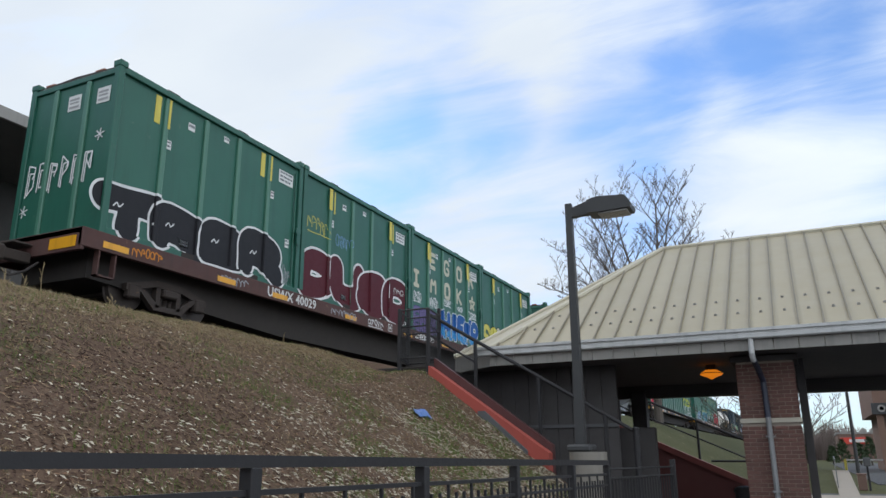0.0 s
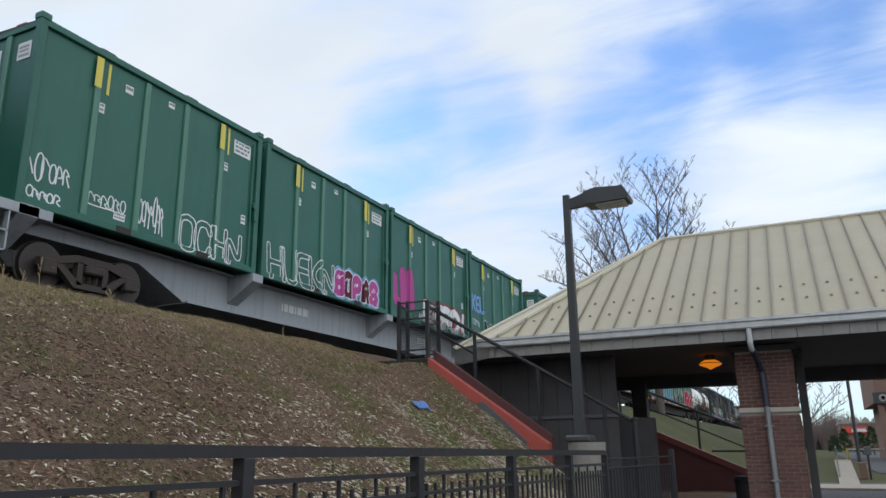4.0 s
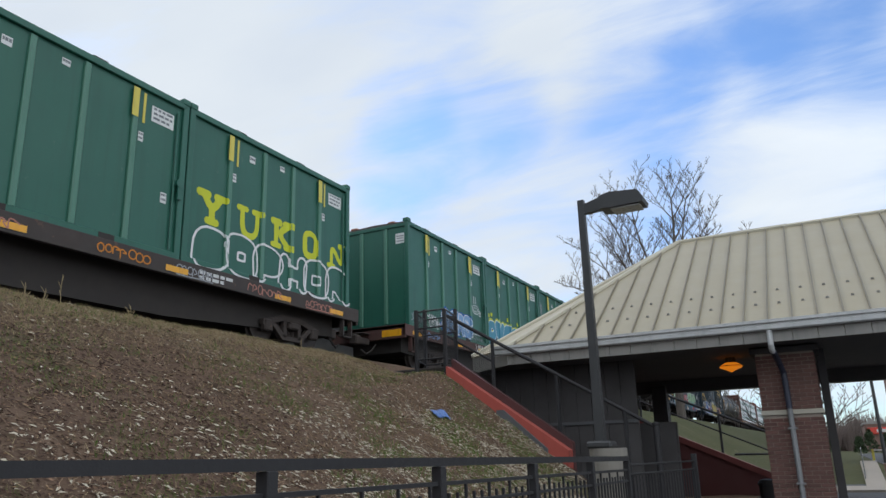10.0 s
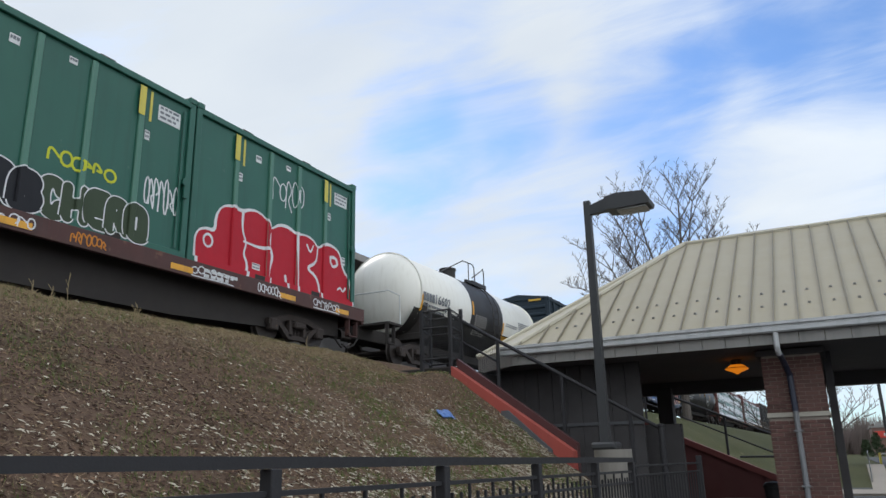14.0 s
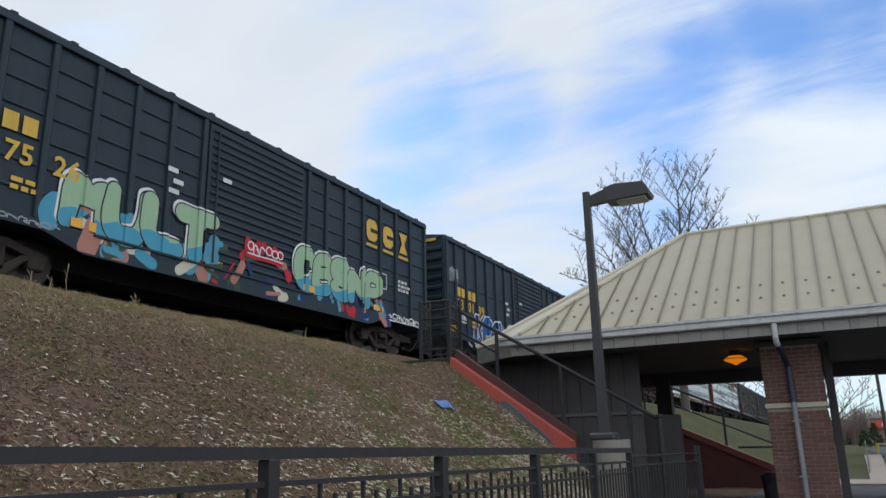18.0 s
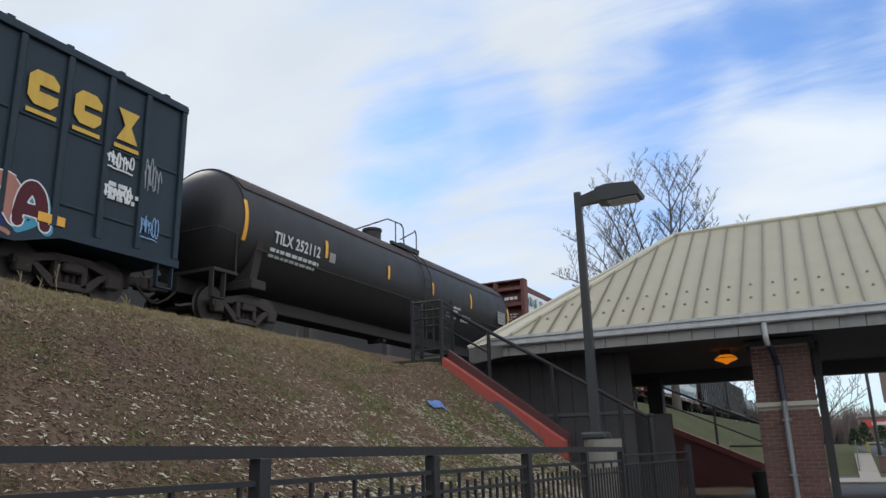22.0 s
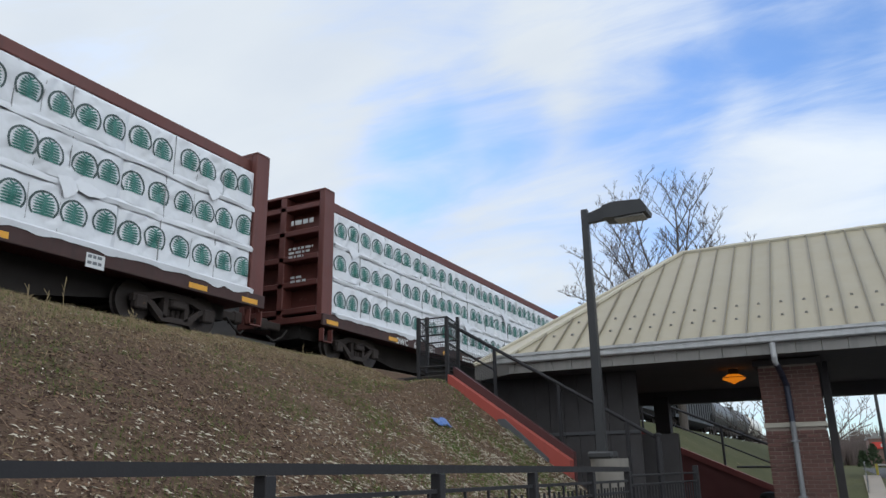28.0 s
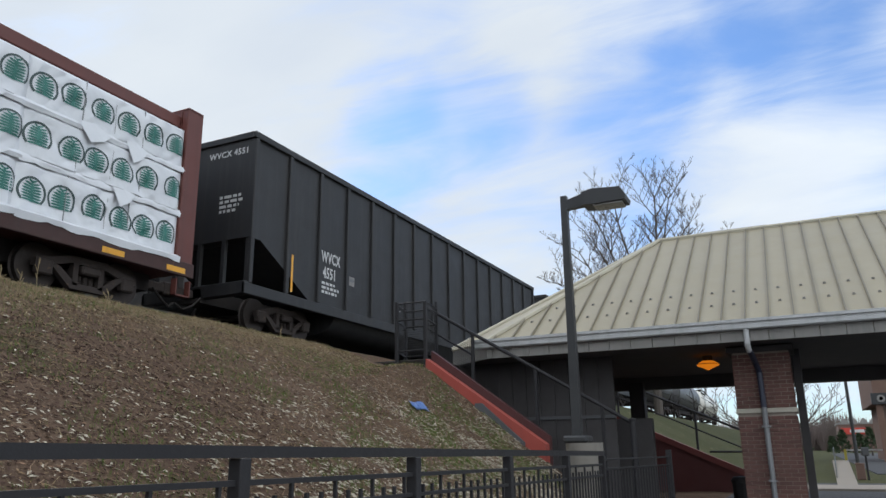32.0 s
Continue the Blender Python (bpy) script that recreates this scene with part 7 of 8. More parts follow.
def coat(field, y0, y1, z0, z1, wall, off, step=0.028):
    """A thin coat of paint wherever field(y, z) is negative; it follows the wall's ribs."""
    surf, ylines, zlines = WALLS[wall]
    ys = sorted(set(np.round(np.arange(y0, y1 + step, step), 4)) | {round(q, 4) for q in ylines if y0 < q < y1})
    zs = sorted(set(np.round(np.arange(z0, z1 + step, step), 4)) | {q for q in zlines if z0 < q < z1})
    yy, zz = np.meshgrid(ys, zs, indexing="ij")
    f = field(yy, zz)
    neg = f < 0
    g = Geo()

    def spot(y, z):
        return (surf(y, z) + off, y, z)
    for i in range(len(ys) - 1):
        count = neg[i, :-1].astype(int) + neg[i + 1, :-1] + neg[i, 1:] + neg[i + 1, 1:]
        j, n = 0, len(zs) - 1
        while j < n:
            if count[j] == 4:
                k = j
                while k < n and count[k] == 4 and (k == j or zs[k] not in zlines):
                    k += 1
                g.add([spot(ys[i], zs[j]), spot(ys[i + 1], zs[j]), spot(ys[i + 1], zs[k]), spot(ys[i], zs[k])], [(0, 1, 2, 3)])
                j = k
                continue
            if count[j] > 0:
                ring = [(i, j), (i + 1, j), (i + 1, j + 1), (i, j + 1)]
                v = []
                for (a, b), (c, d) in zip(ring, ring[1:] + ring[:1]):
                    if neg[a, b]:
                        v.append(spot(ys[a], zs[b]))
                    if neg[a, b] != neg[c, d]:
                        t = f[a, b] / (f[a, b] - f[c, d])
                        v.append(spot(ys[a] + (ys[c] - ys[a]) * t, zs[b] + (zs[d] - zs[b]) * t))
                if len(v) > 2:
                    g.add(v, [tuple(range(len(v)))])
            j += 1
    return g


# sprayed letter skeletons in a unit box; y is the upright, serifed form
GLYPHS = {
    "A": [[(0, 0), (0.15, 0.75), (0.5, 1.05), (0.85, 0.75), (1, 0)], [(0.1, 0.36), (0.9, 0.36)]],
    "B": [[(0, 0), (0, 1), (0.75, 1), (1, 0.78), (0.7, 0.54), (0.05, 0.54)], [(0.7, 0.54), (1.1, 0.3), (0.75, 0), (0, 0)]],
    "C": [[(1, 0.78), (0.8, 1.03), (0.2, 1.03), (0, 0.7), (0, 0.3), (0.2, -0.03), (0.8, -0.03), (1, 0.22)]],
    "D": [[(0, 0), (0, 1), (0.65, 1), (1.05, 0.7), (1.05, 0.3), (0.65, 0), (0, 0)]],
    "E": [[(1, 1), (0, 1), (0, 0), (1, 0)], [(0, 0.5), (0.85, 0.5)]],
    "F": [[(1, 1), (0, 1), (0, 0)], [(0, 0.52), (0.8, 0.52)]],
    "G": [[(1, 0.8), (0.8, 1.02), (0.2, 1.02), (0, 0.7), (0, 0.3), (0.2, -0.02), (0.85, -0.02), (1, 0.2), (1, 0.45), (0.6, 0.45)]],
    "H": [[(0, 0), (0, 1)], [(1, 0), (1, 1)], [(0, 0.5), (1, 0.5)]],
    "I": [[(0.5, 0), (0.5, 1)]],
    "K": [[(0, 0), (0, 1)], [(0.95, 1), (0.15, 0.5), (1, 0)]],
    "L": [[(0, 1), (0, 0), (1, 0)]],
    "M": [[(0, 0), (0.05, 1), (0.5, 0.45), (0.95, 1), (1, 0)]],
    "N": [[(0, 0), (0, 1), (1, 0), (1, 1)]],
    "O": [[(0.5, 1.04), (0.02, 0.95), (0, 0.5), (0.02, 0.05), (0.5, -0.04), (0.98, 0.05), (1, 0.5), (0.98, 0.95), (0.5, 1.04)]],
    "P": [[(0, 0), (0, 1), (0.75, 1), (1.08, 0.72), (0.75, 0.42), (0, 0.42)]],
    "R": [[(0, 0), (0, 1), (0.75, 1), (1.05, 0.75), (0.7, 0.5), (0.05, 0.5)], [(0.5, 0.5), (1, 0)]],
    "S": [[(1, 0.82), (0.75, 1.03), (0.2, 1.03), (-0.03, 0.75), (0.25, 0.53), (0.75, 0.5), (1.05, 0.25), (0.75, -0.03), (0.2, -0.03), (0, 0.2)]],
    "T": [[(-0.05, 1), (1.05, 1)], [(0.5, 1), (0.5, 0)]],
    "U": [[(0, 1), (0, 0.25), (0.25, -0.04), (0.75, -0.04), (1, 0.25), (1, 1)]],
    "Y": [[(0, 1), (0.1, 0.5), (0.5, 0.45), (0.95, 0.55), (1, 1)], [(1, 0.8), (0.95, 0.2), (0.6, -0.03), (0.1, 0.05)]],
    "y": [[(0, 1), (0.5, 0.42), (1, 1)], [(0.5, 0.5), (0.5, 0)]],
}


def piece(owner, wall, text, y0, y1, z0, z1, fill, line, w=0.24, edge=0.045, lean=0.0, halo=None, low=None, shadow=None, hollow=False, serif=False,
          overlap=0.06, tops=(), inner=None, top_label="", second=None, seed=0):
    """Sprayed letters side by side: an outline, a fill, and, where given, a halo, a second tone below and a cast of their depth."""
    rnd = random.Random(seed + len(text) * 7)
    n = len(text)
    wid = (y1 - y0) / n
    ground_coat = Geo()
    for i, ch in enumerate(text):
        a = y0 + wid * i - overlap * wid + w / 2
        b = y0 + wid * (i + 1) + overlap * wid - w / 2
        top = (tops[i] if i < len(tops) else z1 - rnd.uniform(0, 0.06) * (z1 - z0)) - w / 2
        bot = z0 + w / 2
        lines = []
        for pts in GLYPHS[ch]:
            q = [(a + (b - a) * u + lean * (v - 0.5) * (top - bot), bot + (top - bot) * v) for u, v in pts]
            lines.append(rounded(q))
        if serif:
            for pts in GLYPHS[ch]:
                for u, v in (pts[0], pts[-1]):
                    if v in (0, 1):
                        lines.append([(a + (b - a) * u - 0.13, bot + (top - bot) * v), (a + (b - a) * u + 0.13, bot + (top - bot) * v)])
        box = (min(p[0] for q in lines for p in q) - w / 2 - 0.16, max(p[0] for q in lines for p in q) + w / 2 + 0.16, max(z0 - 0.08, 0.005 if wall == "container" else 0.64), top + w / 2 + 0.16)
        wob = rnd.uniform(0, 9)

        def swell(y, z, grow=0.0, dy=0.0, dz=0.0):
            return line_field(lines, y - dy, z - dz) - w / 2 * (1 + 0.16 * np.sin(3.1 * z + 2.3 * y + wob)) - grow
        base = 0.004 + 0.0022 * i
        if halo:
            h = coat(lambda y, z: swell(y, z, edge + 0.055 + 0.03 * np.sin(9 * y + 3 * z)), *box, wall, 0.0004 + 0.0003 * i)
            ground_coat.add(h.v, h.f)
        if shadow:
            h = coat(lambda y, z: swell(y, z, edge * 0.7, shadow[1], shadow[2]), *box, wall, 0.0022 + 0.0002 * i)
            part("graffiti_shade", h, PAINTS[shadow[0]], owner, shadow[0] + " spray paint depth")
        if hollow:
            part("graffiti_outline", coat(lambda y, z: np.abs(swell(y, z)) - edge / 2, *box, wall, base), PAINTS[line], owner, line + " hollow bubble graffiti letter")
            continue
        letter = part("graffiti_letter", coat(lambda y, z: swell(y, z, edge), *box, wall, base), PAINTS[line], owner, top_label or (fill + " graffiti letter outlined in " + line))
        color = second if second and i % 2 else fill
        part("graffiti_fill", coat(swell, *box, wall, base + 0.0008), PAINTS[color], letter, color + " spray paint fill")
        if low:
            cut = z0 + (top - z0) * low[1]
            part("graffiti_fade", coat(lambda y, z: np.maximum(swell(y, z, -0.006), z - cut - 0.07 * np.sin(6 * y + wob)), *box, wall, base + 0.0012), PAINTS[low[0]], letter, low[0] + " spray paint fade")["kind"] = "stuff"
        if inner:
            cy, cz = a + (b - a) * rnd.uniform(0.2, 0.5), bot + (top - bot) * rnd.uniform(0.5, 0.85)
            mark = [rounded([(cy - 0.10, cz - 0.04), (cy - 0.02, cz + 0.07), (cy + 0.03, cz - 0.05), (cy + 0.12, cz + 0.06)])]
            part("graffiti_stroke", coat(lambda y, z: np.maximum(line_field(mark, y, z) - 0.014, swell(y, z, 0.02)), *box, wall, base + 0.0017, 0.018), PAINTS[inner], letter)
    if halo:
        part("graffiti_halo", ground_coat, PAINTS[halo], owner, halo + " spray halo")


# the fat, joined letters of the large throw-up, in a unit box: its upper outline, and the lines between the letters
THROW_TOP = ((0.005, 0.0), (0.0, 0.30), (0.015, 0.44), (0.055, 0.50), (0.10, 0.49), (0.10, 0.70), (0.125, 0.86), (0.175, 0.93), (0.245, 0.91), (0.275, 0.97), (0.33, 1.0), (0.39, 0.93), (0.41, 0.80),
             (0.46, 0.92), (0.52, 0.95), (0.58, 0.88), (0.64, 0.93), (0.70, 0.90), (0.735, 0.78), (0.78, 0.90), (0.84, 0.93), (0.905, 0.85), (0.925, 0.60), (0.985, 0.45), (1.0, 0.22), (1.0, 0.0))
THROW_LINES = (((0.245, 0.92), (0.243, 0.64), (0.275, 0.47), (0.255, 0.32), (0.285, 0.18), (0.275, 0.0)), ((0.255, 0.49), (0.34, 0.47), (0.41, 0.51)),
               ((0.41, 0.81), (0.40, 0.58), (0.432, 0.42), (0.415, 0.24), (0.41, 0.0)), ((0.58, 0.89), (0.583, 0.50), (0.595, 0.0)), ((0.732, 0.77), (0.725, 0.54), (0.65, 0.41), (0.735, 0.32), (0.76, 0.0)),
               ((0.515, 0.18), (0.525, 0.0)), ((0.83, 0.72), (0.87, 0.74), (0.89, 0.64), (0.85, 0.56), (0.83, 0.64), (0.83, 0.72)), ((0.655, 0.78), (0.68, 0.66), (0.70, 0.80)), ((0.89, 0.22), (0.91, 0.28), (0.93, 0.20), (0.95, 0.28)))


def throw_up(owner, wall, y0, y1, z0, z1, fill, line, width=0.05):
    """Fat letters that touch: one coat of fill with an outline round it, and thin lines between the letters."""
    def placed(pts):
        return rounded([(y0 + (y1 - y0) * u, z0 + (z1 - z0) * v) for u, v in pts])
    top = placed(THROW_TOP)
    outline = top + [top[0]]
    eye = [[(y0 + 0.068 * (y1 - y0) + 0.13 * math.cos(a * 0.5236), z0 + 0.34 * (z1 - z0) + 0.14 * math.sin(a * 0.5236)) for a in range(13)]]
    rim = [top] + [placed(p) for p in THROW_LINES] + eye

    def inside(y, z):
        odd = np.zeros(y.shape, bool)
        for (a, b), (c, d) in zip(outline, outline[1:]):
            if b != d:
                odd ^= ((b > z) != (d > z)) & (y < a + (c - a) * (z - b) / (d - b))
        return np.where(odd, -1.0, 1.0) * line_field([outline], y, z)
    box = (y0 - 0.12, y1 + 0.10, z0, z1 + 0.12)
    body = part("graffiti_letters", coat(inside, *box, wall, 0.005), PAINTS[fill], owner, fill + " fat graffiti letters")
    part("graffiti_outline", coat(lambda y, z: line_field(rim, y, z) - width / 2 * (1 + 0.3 * np.sin(4 * y + 5 * z)), *box, wall, 0.0075, 0.02), PAINTS[line], body, line + " spray outline")


def tag(owner, surf, y0, y1, z0, z1, color, seed, loops=5, width=0.028, off=0.0034):
    """A quick looping scrawl: upright zigzags, a few rings and an underline."""
    rnd = random.Random(seed)
    w, h = y1 - y0, z1 - z0
    n = max(3, int(loops * 1.3))
    g = Geo()
    for i in range(n):
        a, b = y0 + w * i / n, y0 + w * (i + rnd.uniform(0.9, 1.25)) / n
        lo, hi = z0 + h * rnd.uniform(0.0, 0.25), z1 - h * rnd.uniform(0.0, 0.25)
        o = off + 0.0007 * i
        if rnd.random() < 0.35:
            m, r = Vector(((a + b) / 2, (lo + hi) / 2)), (b - a) * 0.45
            stroke(g, surf, o, [m + Vector((math.cos(q) * r, math.sin(q) * (hi - lo) * 0.45)) for q in [k * math.tau / 11 + 0.4 for k in range(12)]], width, 0.0003)
        else:
            p = [(a, lo), (a + (b - a) * rnd.uniform(-0.1, 0.2), hi), (b, lo + (hi - lo) * rnd.uniform(0.2, 0.6)), (a + (b - a) * 0.3, lo + (hi - lo) * rnd.uniform(0.2, 0.7)), (b, lo - h * rnd.uniform(0, 0.1))]
            stroke(g, surf, o, [Vector(q) for q in rounded(p[:rnd.choice((3, 4, 5))])], width, 0.0003)
    if rnd.random() < 0.4:
        stroke(g, surf, off + 0.0007 * n, curve((y0, z0), (y0 + w * 0.3, z0 - h * 0.1), (y0 + w * 0.6, z0 + h * 0.1), (y1, z0 - h * 0.05), 8), width)
    tagged(part("graffiti_tag", g, PAINTS[color], owner, color + " scrawled tag"), kind="stuff")


def splashes(owner, wall, y0, y1, z0, z1, colors, seed, n=26, size=(0.12, 0.4)):
    """Slanted, overlapping dabs of many colours behind a piece."""
    rnd = random.Random(seed)
    for i in range(n):
        a = (rnd.uniform(y0, y1), rnd.uniform(z0, z1))
        b = (a[0] + rnd.uniform(-0.45, 0.45), min(z1, max(z0, a[1] + rnd.uniform(-0.5, 0.5))))
        m = ((a[0] + b[0]) / 2 + rnd.uniform(-0.15, 0.15), (a[1] + b[1]) / 2)
        ln, w = [rounded([a, m, b])], rnd.uniform(*size)
        box = (min(a[0], b[0], m[0]) - w, max(a[0], b[0], m[0]) + w, max(z0 - 0.1, 0.64 if wall == "box" else 0.005), z1 + 0.12)
        color = colors[i % len(colors)] if rnd.random() < 0.7 else rnd.choice(colors)
        part("graffiti_dab", coat(lambda y, z: line_field(ln, y, z) - w / 2, *box, wall, 0.0003 + 0.00006 * i, 0.035), PAINTS[color], owner, color + " spray paint dab")


def dots(owner, wall, spots, r, color, off):
    for y, z in spots:
        part("graffiti_spot", coat(lambda a, b: np.hypot(a - y, b - z) - r, y - 2 * r, y + 2 * r, max(z - 2 * r, 0.005), z + 2 * r, wall, off, 0.02), PAINTS[color], owner, color + " spray spot")


def flat_at(x):
    return lambda y: x


def front_tag(owner, color, seed, z0, z1, x0=-1.1, x1=1.1, y=0.04, width=0.04, rows=6):
    """Angular scrawl on a container's near end."""
    rnd = random.Random(seed)
    g = Geo()
    w = (x1 - x0) / rows
    for i in range(rows):
        x = x0 + w * i
        lift = 0.10 * i / rows
        for k in range(2):
            d = 0.05 * k
            pts = [(x + 0.1 * w + d, z0 + rnd.uniform(0, 0.2) + lift), (x + 0.15 * w + d, z1 - rnd.uniform(0, 0.15) + lift - d), (x + 0.75 * w, z1 - rnd.uniform(0, 0.2) + lift - d),
                   (x + 0.7 * w - d, z0 + rnd.uniform(0.2, 0.5) + lift), (x + 0.3 * w, z0 + rnd.uniform(0.1, 0.5) + lift)][: 4 if k else 5]
            for (xa, za), (xb, zb) in zip(pts, pts[1:]):
                d2 = Vector((xb - xa, zb - za)).normalized()
                nn = Vector((-d2.y, d2.x)) * width / 2
                o = y - 0.0004 * (len(g.f) % 9)
                g.add([(xa - nn.x, o, za - nn.y), (xb - nn.x, o, zb - nn.y), (xb + nn.x, o, zb + nn.y), (xa + nn.x, o, za + nn.y)], [(0, 1, 2, 3)])
    for sx, sz in ((x0 + 0.05, z0 - 0.25), (x1 + 0.05, z1 + 0.32)):
        for k in range(3):
            a = math.pi * k / 3 + 0.3
            p, q = Vector((sx - 0.13 * math.cos(a), sz - 0.13 * math.sin(a))), Vector((sx + 0.13 * math.cos(a), sz + 0.13 * math.sin(a)))
            nn = Vector((-math.sin(a), math.cos(a))) * width * 0.4
            g.add([(v.x, y - 0.001 * k, v.y) for v in (p - nn, q - nn, q + nn, p + nn)], [(0, 1, 2, 3)])
    part("graffiti_tag", g, PAINTS[color], owner, color + " angular tag on the end")


S = container_surface
C = CONTAINERS
K_ = "container"
# first car
front_tag(C[0], "white", 4, 1.0, 1.75, -1.1, 0.85, width=0.032)
piece(C[0], K_, "TRBR", 0.0, 5.25, 0.03, 1.25, "black", "white", 0.56, 0.055, overlap=0.12, tops=(1.08, 1.06, 1.08, 1.25), inner="white", halo=None)
tag(C[0], S, 5.3, 5.75, 0.1, 0.75, "grey", 12, 5, 0.02)
piece(C[1], K_, "DUSD", 0.1, 5.95, 0.06, 1.52, "maroon", "white", 0.62, 0.06, overlap=0.10, tops=(1.36, 1.45, 1.40, 1.52), lean=0.06)
tag(C[1], S, 5.0, 5.6, 0.95, 1.25, "white", 16, 3, 0.025, 0.02)
tag(C[1], S, 0.3, 1.3, 1.85, 2.4, "yellow", 14, 4, 0.022)
tag(C[1], S, 1.65, 2.5, 1.75, 2.2, "haze", 15, 5, 0.02)
for word, ys_, z in (("EGOR", (1.67, 2.87, 4.0, 5.11), 2.74), ("IMOK", (0.46, 1.76, 2.92, 3.97), 1.86)):
    for ch, y in zip(word, ys_):
        piece(C[2], K_, ch, y - 0.25, y + 0.25, z - 0.31, z + 0.31, "cream", "cream", 0.125, 0.004, overlap=0, serif=ch == "I", top_label="cream painted letter")
star = Geo()
for k in range(5):
    a, b = math.radians(90 + 144 * k), math.radians(90 + 144 * (k + 1))
    stroke(star, S, 0.004 + 0.001 * k, [(5.22 + 0.30 * math.cos(a), 1.80 + 0.30 * math.sin(a)), (5.22 + 0.30 * math.cos(b), 1.80 + 0.30 * math.sin(b))], 0.07)
part("painted_star", star, PAINTS["cream"], C[2], "cream painted star")
for k, (a, b, c, d) in enumerate(((0.16, 0.8, 1.05, 1.45), (1.48, 2.1, 0.95, 1.48), (2.66, 3.22, 1.30, 1.58), (3.80, 4.3, 1.25, 1.5), (4.86, 5.6, 1.2, 1.5))):
    tag(C[2], S, a, b, c, d, "white", 20 + k, 5, 0.032)
piece(C[2], K_, "EBOL", 0.2, 2.25, 0.04, 0.92, "purple", "navy", 0.26, 0.016, overlap=0.14, second="purple")
piece(C[2], K_, "HIENP", 2.46, 5.72, 0.06, 1.16, "blue", "white", 0.30, overlap=0.12, edge=0.035, low=("sky", 0.4))
piece(C[3], K_, "SE", 0.22, 1.7, 0.18, 1.22, "yellow", "black", 0.26, 0.03)
piece(C[3], K_, "SKS", 1.65, 3.12, 0.22, 1.22, "cream", "black", 0.22, 0.03)
tag(C[3], S, 2.75, 3.76, 0.85, 1.25, "white", 29, 5, 0.03)
piece(C[3], K_, "BNE", 3.8, 5.85, 0.02, 0.9, "grey", "white", 0.20, 0.03, inner="red")
tag(C[3], S, 4.8, 5.9, 0.75, 1.05, "white", 30, 5, 0.025, 0.012)
# the grey spine car
tag(C[4], S, 0.15, 1.0, 0.45, 1.05, "white", 31, 5, 0.03)
tag(C[4], S, 0.2, 0.85, 0.12, 0.4, "white", 131, 4, 0.03)
tag(C[4], S, 1.4, 2.26, 0.4, 0.7, "white", 32, 5, 0.026)
tag(C[4], S, 2.55, 3.2, 0.16, 1.05, "white", 33, 6, 0.03)
piece(C[4], K_, "OCHN", 3.62, 5.55, 0.05, 0.85, "white", "white", 0.12, 0.03, hollow=True)
piece(C[5], K_, "HUEKN", 0.3, 3.15, 0.02, 0.98, "white", "white", 0.13, 0.03, hollow=True, lean=-0.1)
piece(C[5], K_, "BOPAS", 3.2, 5.5, 0.12, 0.92, "magenta", "white", 0.20, 0.03, halo="haze", inner="white", second="maroon")
piece(C[6], K_, "LOA", 0.2, 1.62, 0.40, 1.62, "magenta", "maroon", 0.36, 0.012, tops=(1.45, 1.7, 1.78), lean=-0.12)
splashes(C[6], K_, 2.5, 5.85, 0.05, 0.75, ["red", "grey", "red"], 138, 16, (0.1, 0.22))
piece(C[6], K_, "KERDI", 2.4, 5.9, 0.03, 0.98, "white", "black", 0.24, 0.025, overlap=0.16, shadow=("red", 0.06, 0.05), lean=0.1, low=("grey", 0.3))
piece(C[7], K_, "KEL", 0.26, 1.4, 1.2, 1.92, "haze", "blue", 0.13, 0.025)
tag(C[7], S, 0.3, 1.0, 0.62, 0.95, "white", 40, 4, 0.024)
tag(C[7], S, 0.28, 1.05, 0.12, 0.5, "white", 140, 4, 0.026)
piece(C[7], K_, "LKHE", 1.55, 4.2, 0.05, 0.98, "black", "white", 0.30, 0.028, overlap=0.12, lean=-0.05)
piece(C[7], K_, "BS", 4.1, 5.3, 0.10, 0.85, "black", "grey", 0.20, 0.025, inner="white")
# the third car
front_tag(C[8], "grey", 42, 0.9, 2.2, 0.3, 1.1, width=0.025, rows=2)
front_tag(C[8], "lime", 46, 0.75, 1.15, -1.2, -0.6, width=0.022, rows=2)
tag(C[8], S, 0.15, 1.3, 1.35, 2.1, "white", 43, 4, 0.03)
throw_up(C[8], K_, 0.16, 5.97, 0.02, 1.52, "pink", "white", 0.06)
tag(C[8], S, 4.85, 5.6, 1.25, 1.8, "white", 45, 6, 0.024)
piece(C[11], K_, "y", 0.50, 1.17, 1.02, 1.78, "lime", "lime", 0.15, 0.005, serif=True, overlap=0)
piece(C[11], K_, "U", 1.72, 2.38, 1.02, 1.78, "lime", "lime", 0.15, 0.005, serif=True, overlap=0)
piece(C[11], K_, "K", 2.92, 3.56, 1.02, 1.78, "lime", "lime", 0.15, 0.005, serif=True, overlap=0)
piece(C[11], K_, "O", 4.05, 4.66, 1.04, 1.80, "lime", "lime", 0.16, 0.005, overlap=0)
piece(C[11], K_, "N", 5.22, 5.86, 1.00, 1.76, "lime", "lime", 0.14, 0.005, serif=True, overlap=0)
piece(C[11], K_, "BOPHOR", 0.42, 6.0, 0.03, 1.02, "white", "white", 0.38, 0.055, hollow=True, overlap=0.07)
